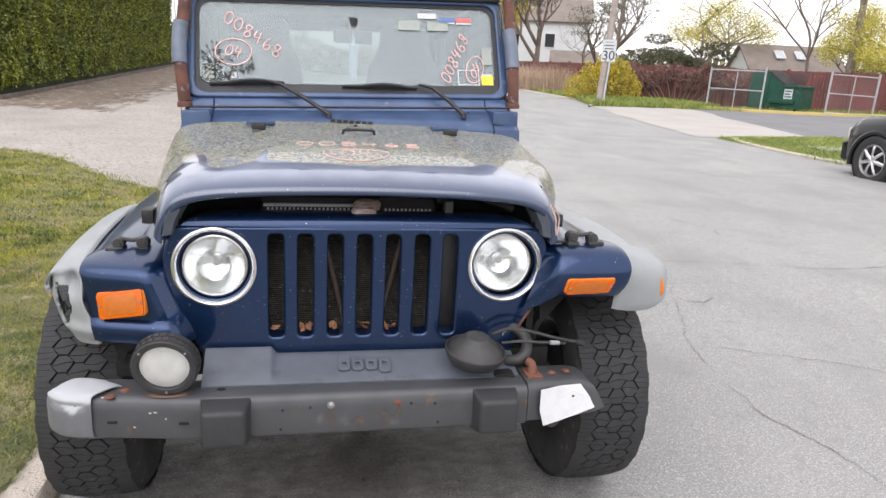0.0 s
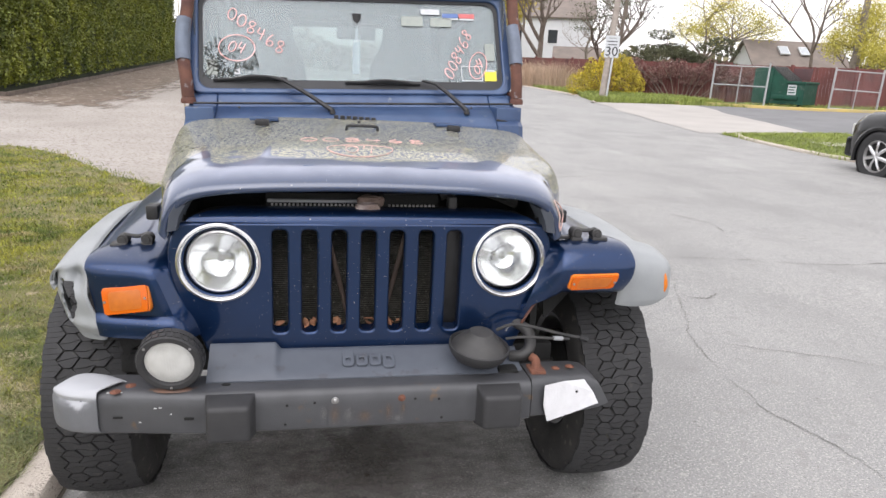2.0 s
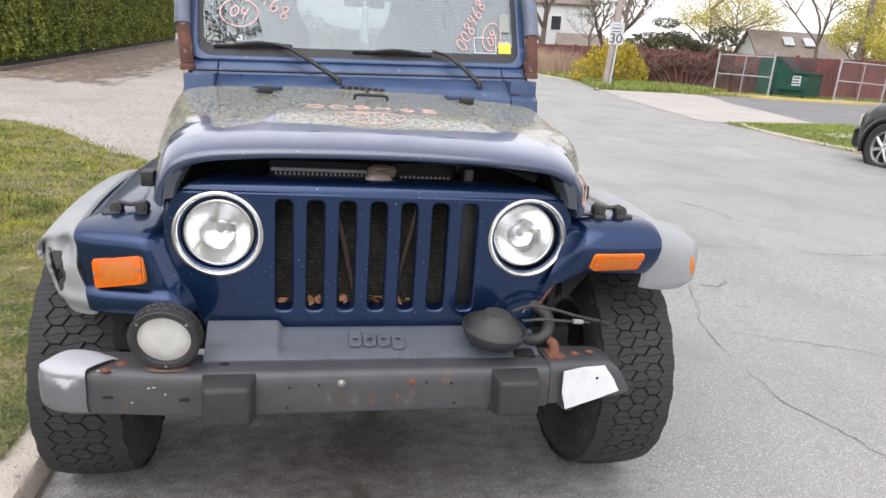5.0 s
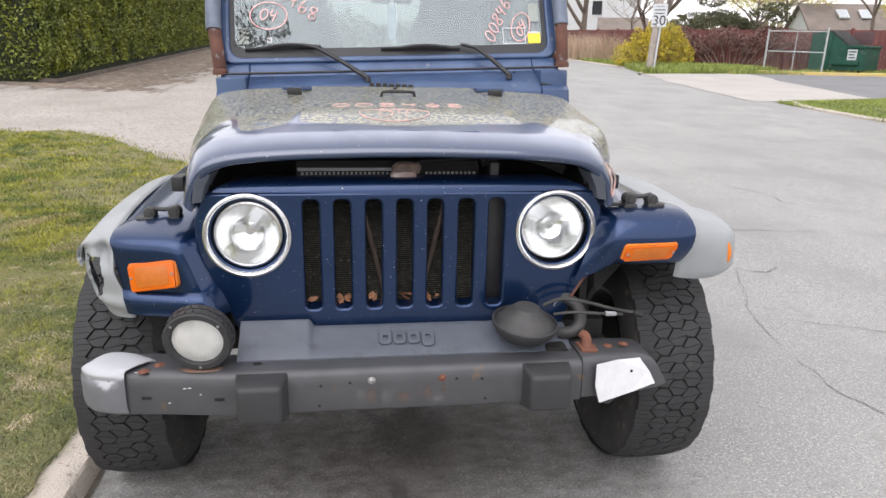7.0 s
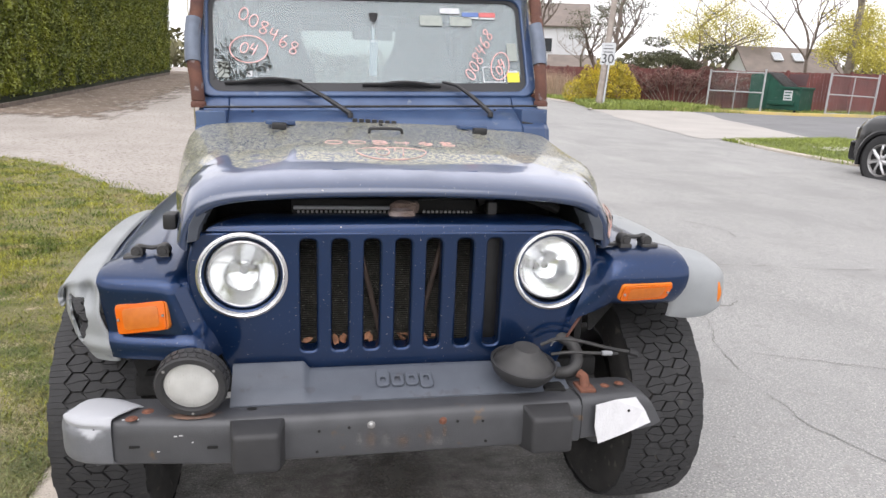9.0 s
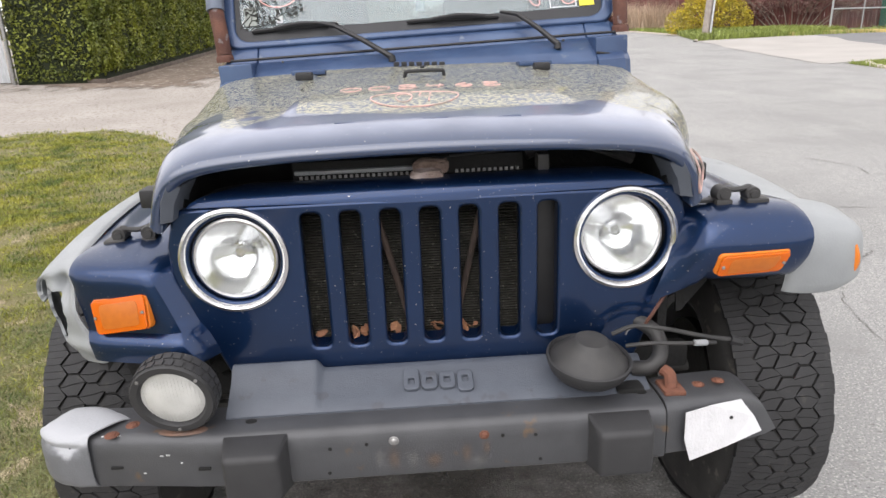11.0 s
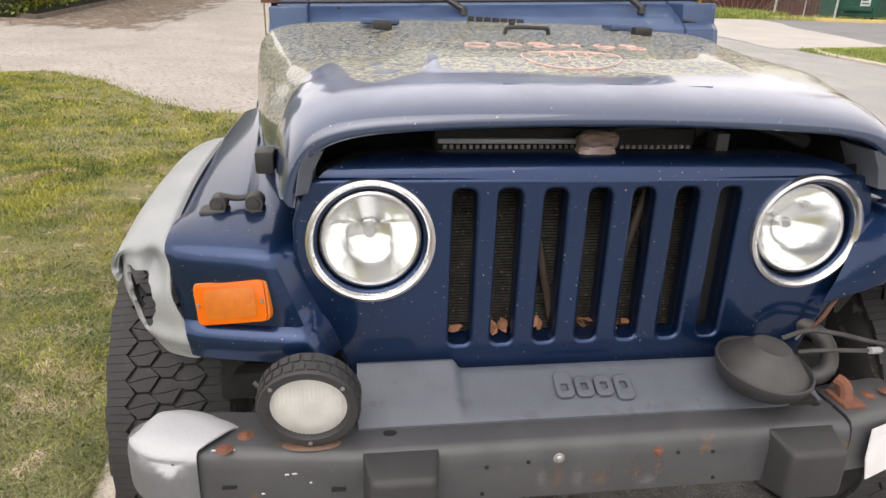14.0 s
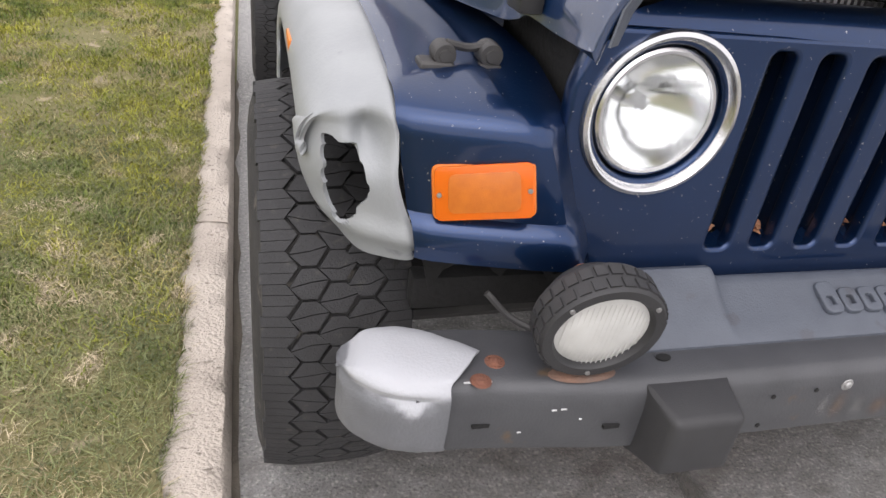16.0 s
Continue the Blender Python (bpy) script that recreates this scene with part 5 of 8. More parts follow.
cap_rows = [[(p.x, p.y + 0.010 * math.exp(-((p.z - 0.530) / 0.008) ** 2) * smoothstep(-0.70, -0.73, p.x) * (1 if p.y < -0.08 else 0) + 0.0012 * noise.noise(p * 40), p.z + 0.0015 * noise.noise(p * 30)) for p in r] for r in cap_rows]
cap_mat = material("scuffed_lit_cap_plastic", (0.165, 0.170, 0.182), 0.55, 0, (0.115, 0.120, 0.130), 16, 0.5, 0.15, 220)
nn, ll = cap_mat.node_tree.nodes, cap_mat.node_tree.links
aa, mm = nn.new("ShaderNodeAttribute"), nn.new("ShaderNodeMix")
aa.attribute_name, mm.data_type = "scuff_lit", "RGBA"
ll.new(aa.outputs["Fac"], mm.inputs[0])
ll.new(nn["Principled BSDF"].inputs["Base Color"].links[0].from_socket, mm.inputs[6])
# pale colour holds both the scuffed skin and light on the top
mm.inputs[7].default_value = (0.40, 0.41, 0.435, 1)
ll.new(mm.outputs[2], nn["Principled BSDF"].inputs["Base Color"])
cap_bm = loft(cap_rows)
bmesh.ops.remove_doubles(cap_bm, verts=cap_bm.verts, dist=0.0012)
cap = part("end_cap", skin(cap_bm, 0.003), cap_mat, bump, "grey plastic end cap with a bleached crumpled top, light painted in", 50)
at = cap.data.attributes.new("scuff_lit", "FLOAT", "POINT")
for v in cap.data.vertices:
    at.data[v.index].value = cap_scuff_lit(v.co)
for x0 in (-0.432, 0.291):
    # rubber pads: tapered blocks
    x1 = x0 + 0.126
    bm = bmesh.new()
    ring = []
    for y, a, z0, z1 in ((-0.10, 0.0, 0.425, 0.540), (-0.188, 0.0, 0.425, 0.545), (-0.246, 0.010, 0.440, 0.536)):
        ring.append([bm.verts.new(p) for p in ((x0 + a, y, z0), (x1 - a, y, z0), (x1 - a, y, z1), (x0 + a, y, z1))])
    for r, q in zip(ring, ring[1:]):
        for k in range(4):
            bm.faces.new((r[k], r[(k + 1) % 4], q[(k + 1) % 4], q[k]))
    bm.faces.new(ring[0])
    bm.faces.new(ring[-1])
    bmesh.ops.recalc_face_normals(bm, faces=bm.faces)
    bmesh.ops.bevel(bm, geom=[e for e in bm.edges if min(v.co.y for v in e.verts) < -0.2], offset=0.013, segments=3, profile=0.6, affect="EDGES")
    part("bumper_pad", bm, pad_rubber, bump, "dark rubber bumper guard")
for x, z, mat, r in ((-0.099, 0.518, bare_steel, 0.0065), (0.081, 0.518, bright_rust, 0.0065), (-0.656, 0.01, bright_rust, 0.009), (-0.627, 0.02, bright_rust, 0.009)):
    m = pose(x, -0.188, z, 90) if z > 0.1 else pose(x, -0.184 + 3.4 * z, 0.549)
    part("bumper_bolt", lathe([(0.0, 0.005), (r * 0.5, 0.005), (r * 0.8, 0.004), (r, 0.002), (r * 1.5, 0.0012), (r * 1.6, 0)], 14, m), mat, bump, "rusty bolt head" if mat is bright_rust else "pale bolt head")
for x, z in ((-0.225, 0.51), (-0.153, 0.515), (-0.23, 0.455), (0.118, 0.515), (0.184, 0.512), (0.194, 0.455)):
    part("bolt_hole", lathe([(0.0, 0.0012), (0.0038, 0.0012), (0.0038, 0)], 10, pose(x, -0.1892, z, 90)), bay_black, bump)
for x, y in ((-0.385, -0.135), (-0.38, -0.10), (0.42, -0.12)):
    part("slot_hole", lathe([(0.0, 0.0012), (0.009, 0.0012), (0.009, 0)], 14, pose(x, y, 0.551) @ Matrix.Diagonal((1.3, 0.8, 1, 1))), bay_black, bump)
for x, y in ((-0.473, -0.1875), (-0.651, -0.164)):
    part("slot_hole", box(x - 0.012, x + 0.012, y - 0.0015, y + 0.006, 0.480, 0.486, 0.001), bay_black, bump)
part("rust_patch", lathe([(0.0, 0.0014), (0.03, 0.0014), (0.05, 0.0008), (0.055, 0)], 20, pose(-0.515, -0.150, 0.549) @ Matrix.Diagonal((0.9, 0.35, 1, 1))), material("rust_bloom", (0.24, 0.13, 0.085), 0.8, 0, (0.16, 0.115, 0.095), 40, 0.5, 0.3, 200), bump, "rust bloom below the lamp")

# rusty and chalky runs below the bolts on the bumper's face
run_rust, run_chalk = material("rust_run", (0.23, 0.14, 0.085), 0.8, 0, (0.16, 0.11, 0.08), 40, 0.5), material("chalky_run", (0.26, 0.255, 0.25), 0.8, 0, (0.19, 0.185, 0.18), 40, 0.5)
soaked(run_rust, 1.1, 2.3)
soaked(run_chalk, 1.1, 2.3)
rs = random.Random(31)
for x, z, tall, wide, mat in ((-0.100, 0.480, 0.044, 0.022, run_rust), (-0.128, 0.482, 0.038, 0.015, run_chalk), (-0.062, 0.474, 0.038, 0.024, run_chalk), (-0.02, 0.470, 0.030, 0.030, run_rust), (0.045, 0.480, 0.040, 0.018, run_rust), (0.085, 0.490, 0.034, 0.012, run_rust), (0.07, 0.462, 0.022, 0.03, run_chalk)):
    vs, fs, fade = [], [], []
    for q in range(6):
        for k in range(16):
            a = 2 * math.pi * k / 16
            r = (1 + 0.3 * rs.random()) * (q + 0.02) / 5
            vs.append((x + wide * r * math.cos(a), -0.1905, z + tall * r * math.sin(a)))
            fade.append(1 - q / 5)
    for q in range(5):
        for k in range(16):
            fs.append((q * 16 + k, q * 16 + (k + 1) % 16, (q + 1) * 16 + (k + 1) % 16, (q + 1) * 16 + k))
    run = part("stain_run", (vs, fs), mat, bump, "rusty run down the bumper" if mat is run_rust else "chalky run down the bumper", 0)
    run.data.attributes.new("fade", "FLOAT", "POINT").data.foreach_set("value", fade)

scratch = material("bare_scratch", (0.62, 0.62, 0.63), 0.6, 0, (0.45, 0.45, 0.46), 60, 0.5)
for x0_, x1_, z in ((-0.678, -0.668, 0.5462), (-0.662, -0.640, 0.5462), (-0.56, -0.553, 0.51), (-0.548, -0.54, 0.512), (-0.52, -0.516, 0.495), (-0.60, -0.594, 0.47)):
    back = 0.030 * smoothstep(-0.40, -0.72, x0_)
    y = -0.1765 if z > 0.54 else -0.1893
    part("paint_chip", box(x0_, x1_, y + back - 0.0012, y + back + 0.001, z - 0.0012, z + 0.0012, 0.0004, 1), scratch, bump)
# plastic cover between bumper and grille
def cover_row(x):
    up = 0.020 * smoothstep(-0.245, -0.262, x)
    dip = 0.012 * smoothstep(0.30, 0.42, x)
    out = []
    for y, z in ((0.010, 0.585 + up), (-0.012, 0.599 + up), (-0.022, 0.602 + up), (-0.034, 0.597 + up * 0.95), (-0.056, 0.584 + up * 0.6), (-0.088, 0.569 + up * 0.35), (-0.115, 0.559 + up * 0.15), (-0.122, 0.554), (-0.122, 0.540)):
        out.append((x, y, z - dip))
    return out


cov = part("bumper_cover", thick(loft([cover_row(x) for x in (-0.438, -0.436, -0.42, -0.35, -0.268, -0.262, -0.256, -0.250, -0.244, -0.23, 0.0, 0.2, 0.32, 0.40, 0.438, 0.444)]), 0.004), grey_plastic, car, "grey plastic cover above the bumper", 40)
# raised maker's mark as four plain outlined blocks
for k in range(4):
    x = -0.074 + 0.038 * k
    me = sheet([rounded(x, x + 0.030, -0.022 if k < 3 else -0.032, 0.030 if k == 0 else 0.018, 0.009), rounded(x + 0.0065, x + 0.0235, -0.012, 0.008, 0.005)], 0.006, 0.0022, Matrix.Translation((0, -0.068, 0.5815)) @ Matrix.Rotation(radians(-66), 4, "X"))
    part("raised_mark", me, grey_plastic, cov, "raised moulded mark")

# auxiliary lamps
def fog_lamp(m, label, seen_front):
    m = m @ Matrix.Scale(0.94, 4)
    lugs = seen_front
    lamp = part("fog_lamp", lathe([(0.0, -0.085), (0.03, -0.083), (0.058, -0.07), (0.073, -0.045), (0.078, -0.03)], 40, m), dusty_black, car, label)
    bm = lathe([(0.076, -0.045), (0.084, -0.042), (0.086, -0.036), (0.086, 0.004), (0.083, 0.010), (0.070, 0.010), (0.066, 0.004), (0.064, -0.002)], 48, m)
    part("rubber_rim", bm, pad_rubber, lamp, "notched rubber rim")
    vs = bmesh.new()
    for k in range(28 if lugs else 0):
        for row, off in ((-0.034, 0), (-0.012, 0.5)):
            a = 2 * math.pi * (k + off) / 28
            box(0.0855, 0.0885, -0.0075, 0.0075, row, row + 0.016, m=m @ Matrix.Rotation(a, 4, "Z"), bm=vs)
    if lugs:
        tagged(part("rim_tread", vs, pad_rubber, lamp), kind="stuff")
    if seen_front:
        part("fog_lens", lathe([(0.0, 0.010), (0.03, 0.009), (0.05, 0.006), (0.0665, 0.0)], 40, m), frosted, lamp, "milky ribbed glass lens")
        for k in range(17):
            x = -0.056 + 0.007 * k
            hgt = 0.94 * math.sqrt(max(0, 0.062 ** 2 - x * x))
            part("lens_rib", tube([m @ Vector((x, -hgt, 0.0035 + 0.004 * (1 - (x / 0.062) ** 2))), m @ Vector((x, 0, 0.0095 - 0.006 * (x / 0.06) ** 2)), m @ Vector((x, hgt, 0.0035 + 0.004 * (1 - (x / 0.062) ** 2)))], 0.0008, 5, smooth=4), frosted, lamp)
    for a in (40, 140, 270):
        part("rim_screw", lathe([(0, 0.013), (0.0035, 0.0125), (0.004, 0.009)], 8, m @ Matrix.Rotation(radians(a), 4, "Z") @ Matrix.Translation((0.077, 0, 0))), bare_steel, lamp)
    return lamp


fog_lamp(pose(-0.517, -0.168, 0.634, 101, 0, -3), "round fog lamp with a milky lens on the bumper", True)
part("lamp_bracket", box(-0.54, -0.495, -0.14, -0.09, 0.546, 0.57, 0.004), rust, car)
LR = pose(0.312, -0.100, 0.624, 8, 4, 0)  # hangs face down over the cover
lamp_r = part("fog_lamp", lathe([(0.082, 0.002), (0.079, 0.004), (0.072, 0.012), (0.058, 0.027), (0.041, 0.042), (0.037, 0.047), (0.033, 0.050), (0.0, 0.051)], 44, LR), dusty_black, car, "loose black fog lamp lying face down")
part("rubber_rim", lathe([(0.0, -0.034), (0.060, -0.034), (0.070, -0.030), (0.080, -0.018), (0.0865, -0.004), (0.0885, 0.003), (0.0885, 0.008), (0.0845, 0.010), (0.081, 0.004)], 48, LR), pad_rubber, lamp_r, "smooth rubber rim")
part("lamp_bracket", tube([(0.312, -0.085, 0.61), (0.33, -0.06, 0.585), (0.335, -0.05, 0.56)], 0.009, 8, smooth=3), rust, lamp_r)
part("wire", tube([(0.375, -0.05, 0.655), (0.42, -0.06, 0.675), (0.48, -0.07, 0.67), (0.56, -0.06, 0.645), (0.62, -0.055, 0.63), (0.645, -0.05, 0.625)], 0.005, 8, smooth=6), dusty_black, car, "loose black wire")
part("wire", tube([(0.40, -0.07, 0.635), (0.45, -0.085, 0.645), (0.52, -0.08, 0.638), (0.60, -0.06, 0.625)], 0.0045, 8, smooth=6), dusty_black, car, "loose black wire")
part("wire_joint", tube([(0.545, -0.078, 0.636), (0.575, -0.070, 0.631)], 0.007, 8), pale_plastic, car)
part("wire_plug", tube([(0.635, -0.052, 0.627), (0.662, -0.05, 0.617)], 0.010, 8), black_plastic, car)
part("wire", tube([(0.405, -0.05, 0.652), (0.408, -0.055, 0.664), (0.42, -0.055, 0.670), (0.432, -0.05, 0.668)], 0.0022, 6, smooth=5), pale_plastic, car, "thin pale wire")
part("intake_hose", tube([(0.44, 0.02, 0.66), (0.475, -0.03, 0.645), (0.48, -0.06, 0.61), (0.455, -0.075, 0.585), (0.42, -0.06, 0.575)], 0.017, 12, smooth=5), dusty_black, car, "bent dusty hose")
bm = tube([(0.48, -0.125, 0.556), (0.483, -0.11, 0.580), (0.474, -0.095, 0.587)], 0.013, 10, smooth=5)
box(0.46, 0.505, -0.15, -0.09, 0.552, 0.563, 0.004, bm=bm)
part("tow_hook", bm, bright_rust, bump, "orange rusted tow hook")
for x, y in ((0.55, -0.10), (0.60, -0.085)):
    part("bumper_bolt", lathe([(0.0, 0.005), (0.006, 0.0045), (0.009, 0.001), (0.014, 0)], 12, pose(x, y, 0.552 - 0.05 * (x - 0.5))), bright_rust, bump, "rusty bolt head")
part("wire", tube([(-0.62, -0.03, 0.60), (-0.58, -0.05, 0.565), (-0.53, -0.08, 0.56), (-0.50, -0.11, 0.60)], 0.005, 6, smooth=6), dusty_black, car, "black lamp wire")


# cowl, windshield and soft top stand slightly askew on the damaged front
ASKEW = Matrix.Translation((0.04, 1.2, 1.2)) @ Matrix.Rotation(radians(-2.0), 4, "Y") @ Matrix.Translation((0, -1.2, -1.2))
rows = []
for x in (-0.712, -0.707, -0.69, -0.598, -0.594, -0.590, -0.3, 0, 0.3, 0.590, 0.594, 0.598, 0.69, 0.707, 0.712):
    e = 0.014 * smoothstep(0.69, 0.712, abs(x))
    g = 0.008 if abs(abs(x) - 0.594) < 0.002 else 0.0
    swell = 0.012 * (1 - smoothstep(0.34, 0.46, abs(x + 0.0)))
    rows.append([ASKEW @ Vector((x, y + e + g, z - e * 0.3)) for y, z in ((1.03, 1.05), (1.045, 1.15), (1.075, 1.172 + swell * 0.4), (1.12, 1.194 + swell), (1.165, 1.214 + swell * 0.6), (1.192, 1.224), (1.198, 1.232), (1.207, 1.232), (1.222, 1.252), (1.238, 1.272), (1.262, 1.282), (1.36, 1.285))])
cowl = part("cowl_panel", thick(loft(rows), 0.004), faded, car, "faded blue cowl below the windshield", 30)
part("cowl_gasket", tube([ASKEW @ Vector((x, 1.200, 1.237)) for x in (-0.705, -0.3, 0, 0.3, 0.705)], 0.0045, 8), black_plastic, cowl)
for s in (-1, 1):
    c = s * 0.652
    bm = box(c - 0.0555, c + 0.0575, 1.078, 1.40, 0.90, 1.227, 0.007, 3, m=ASKEW)
    part("side_cowl", bm, faded, car, "faded blue body corner")
    # curved seam where the hood meets the corner
    part("corner_seam", tube([ASKEW @ Vector(p) for p in ((s * 0.711, 1.074, 1.110), (s * 0.698, 1.074, 1.140), (s * 0.66, 1.074, 1.162), (s * 0.597, 1.074, 1.174))], 0.005, 6, smooth=5), black_plastic, cowl)
    for x, y, z in ((0.50, 1.155, 1.222), (0.66, 1.10, 1.187)):
        part("panel_screw", lathe([(0, 0.003), (0.004, 0.0025), (0.0055, 0)], 8, ASKEW @ Matrix.Translation((s * x, y, z)) @ Matrix.Rotation(radians(60), 4, "X")), black_plastic, cowl)

WS = ASKEW @ Matrix.Translation((0, 1.262, 1.285)) @ Matrix.Rotation(radians(-24), 4, "X")
frame_out, frame_in = rounded(-0.705, 0.705, -0.012, 0.475, 0.05), rounded(-0.680, 0.680, -0.002, 0.452, 0.060)
wind = part("windshield", sheet([frame_out, frame_in], 0.03, 0.008, WS), faded, car, "windshield in a faded blue frame with stickers", 40)
part("glass_border", sheet([rounded(-0.684, 0.684, -0.006, 0.456, 0.062), rounded(-0.655, 0.655, 0.048, 0.430, 0.050)], 0.003, 0, WS @ Matrix.Translation((0, -0.007, 0))), frit, wind, "dark printed border of the glass", 0)
pane = part("glass_pane", sheet([rounded(-0.682, 0.682, -0.004, 0.454, 0.061)], 0.004, 0, WS @ Matrix.Translation((0, -0.001, 0))), screen_glass, wind, "slightly green windshield glass", 0)
pane.visible_shadow = False
seal_line = [WS @ Vector((x, -0.016, z)) for x, z in rounded(-0.682, 0.682, -0.004, 0.454, 0.061)]
part("rubber_seal", tube(seal_line + seal_line[:1], 0.007, 8), black_plastic, wind, "black rubber seal round the glass")


def ws(px, py, off=-0.010):
    """A place on the windshield from its width (0 to 1) and height (0 to 1)."""
    return WS @ Vector((-0.655 + 1.31 * px, off, 0.035 + 0.40 * py))


GLYPH = {"0": [[(0.5 + 0.42 * math.cos(a * math.pi / 7), 0.5 + 0.5 * math.sin(a * math.pi / 7)) for a in range(15)]],
         "8": [[(0.80, 0.92), (0.45, 1.0), (0.2, 0.82), (0.35, 0.6), (0.65, 0.42), (0.85, 0.22), (0.6, 0.0), (0.25, 0.05), (0.2, 0.28), (0.5, 0.5), (0.8, 0.75), (0.80, 0.92)]],
         "4": [[(0.25, 1.0), (0.15, 0.5), (0.85, 0.52)], [(0.75, 0.95), (0.68, 0.5), (0.60, 0.0)]],
         "6": [[(0.65, 1.0), (0.35, 0.75), (0.18, 0.4), (0.25, 0.1), (0.55, 0.0), (0.82, 0.2), (0.75, 0.42), (0.45, 0.45), (0.2, 0.3)]]}


def scrawl(name, text, place, start, step, across, up, parent, label, r=0.0042, mat=chalk):
    """Hand-painted figures: place(u, v) lays the flat sign onto its surface."""
    bm = bmesh.new()
    rr = random.Random(len(text) + int(start[0] * 100))
    for k, c in enumerate(text):
        ox, oy = start[0] + step[0] * k, start[1] + step[1] * k
        g = rr.uniform(0.9, 1.1)
        for line in GLYPH[c]:
            pts = [place(ox + g * (u - 0.5) * across[0] + g * (v - 0.5) * up[0], oy + g * (u - 0.5) * across[1] + g * (v - 0.5) * up[1]) for u, v in line]
            tube(pts, r, 5, bm=bm, smooth=3)
    return part(name, bm, mat, parent, label)


def ring(name, place, c, a, b, parent, r=0.004, turn=0.0, mat=chalk):
    pts = []
    for k in range(27):
        t = 0.3 + 2 * math.pi * k / 25
        x, y = a * math.cos(t), b * math.sin(t)
        pts.append(place(c[0] + x * math.cos(turn) - y * math.sin(turn), c[1] + x * math.sin(turn) + y * math.cos(turn)))
    return part(name, tube(pts, r, 5, smooth=2), mat, parent, "hand-drawn pink ring")


def glassy(u, v):
    return WS @ Vector((u, -0.0105, v))


scrawl("lot_number", "008468", glassy, (-0.530, 0.352), (0.0400, -0.030), (0.040, -0.012), (0.016, 0.054), wind, "pink handwritten number on the glass", 0.0021)
ring("number_ring", glassy, (-0.513, 0.194), 0.076, 0.060, wind, 0.0021)
scrawl("year_mark", "04", glassy, (-0.531, 0.200), (0.038, -0.006), (0.034, -0.012), (0.018, 0.046), wind, "pink handwritten figures in a ring", 0.0021)
scrawl("lot_number", "008468", glassy, (0.424, 0.088), (0.0185, 0.038), (0.024, 0.026), (-0.034, 0.040), wind, "pink handwritten number running up the glass", 0.0021)
ring("number_ring", glassy, (0.561, 0.128), 0.040, 0.066, wind, 0.0021, -0.25)
scrawl("year_mark", "04", glassy, (0.556, 0.108), (0.014, 0.032), (0.024, 0.018), (-0.018, 0.040), wind, "pink handwritten figures in a ring", 0.0024)


def hoody(u, v):
    return Vector((u, v, on_hood(u, v) + 0.001))


scrawl("lot_number", "008468", hoody, (-0.170, 0.365), (0.069, 0.0), (0.060, 0.0), (0.0, 0.085), hood, "faint pink handwritten number on the hood", 0.0021, faint_chalk)
ring("number_ring", hoody, (-0.018, 0.190), 0.098, 0.058, hood, 0.0022, 0.0, faint_chalk)
scrawl("year_mark", "04", hoody, (-0.042, 0.190), (0.050, 0.0), (0.04, 0.0), (0.0, 0.060), hood, "pink handwritten figures in a ring on the hood", 0.0022, faint_chalk)
pts = []
for k in range(23):
    a = 2 * math.pi * k / 22
    z = 1.0 + 0.045 * math.sin(a)
    x = 0.547 - 0.9 * max(0, z - 1.0) ** 1.5 * 3 + 0.012 * math.cos(a)
    pts.append((x, -0.058 + 0.035 * 0.4 + 0.02 * math.cos(a), z))
part("damage_mark", tube(pts, 0.0024, 5), faint_chalk, hood, "pink ring drawn round the bent corner")

# stickers and pale panels
yellow = material("yellow_sticker", (0.80, 0.70, 0.06), 0.5, 0, (0.70, 0.60, 0.05), 60, 0.5)
cream = material("pale_panel", (0.36, 0.39, 0.36), 0.6, 0, (0.29, 0.32, 0.30), 40, 0.5)
white_s = material("white_sticker", (0.62, 0.64, 0.66), 0.5, 0, (0.52, 0.54, 0.56), 40, 0.5)
blue_s = material("blue_sticker", (0.12, 0.20, 0.45), 0.5, 0, (0.10, 0.16, 0.38), 40, 0.5)
red_s = material("red_sticker", (0.62, 0.16, 0.16), 0.5, 0, (0.5, 0.12, 0.12), 40, 0.5)
for u, v, w, h, mat, lab in ((0.352, 0.388, 0.088, 0.026, white_s, "white strip sticker"), (0.445, 0.372, 0.074, 0.020, blue_s, "blue sticker"), (0.523, 0.372, 0.074, 0.022, red_s, "red sticker"), (0.445, 0.356, 0.074, 0.008, white_s, "white sticker band"), (0.523, 0.355, 0.07, 0.008, white_s, "white sticker band"),
                             (0.265, 0.340, 0.10, 0.048, cream, "pale panel on the glass"), (0.40, 0.338, 0.10, 0.044, cream, "pale panel on the glass"), (0.618, 0.078, 0.056, 0.050, yellow, "yellow sticker"), (0.622, 0.195, 0.045, 0.085, cream, "white label"), (-0.617, 0.105, 0.045, 0.07, cream, "pale sticker in the corner"), (-0.512, 0.088, 0.022, 0.030, white_s, "small white tag")):
    part("sticker", sheet([rounded(u - w / 2, u + w / 2, v - h / 2, v + h / 2, 0.004)], 0.0008, 0, WS @ Matrix.Translation((0, -0.0085, 0))), mat, wind, lab, 0)
part("sticker_line", sheet([rounded(0.596, 0.640, 0.098, 0.107, 0.002)], 0.001, 0, WS @ Matrix.Translation((0, -0.010, 0))), white_s, wind, "", 0)
me = sheet([rounded(0.480, 0.580, 0.052, 0.126, 0.003), rounded(0.484, 0.576, 0.056, 0.122, 0.003)], 0.0008, 0, WS @ Matrix.Translation((0, -0.0085, 0)))
part("sticker_edge", me, white_s, wind, "white outline of a peeled sticker", 0)
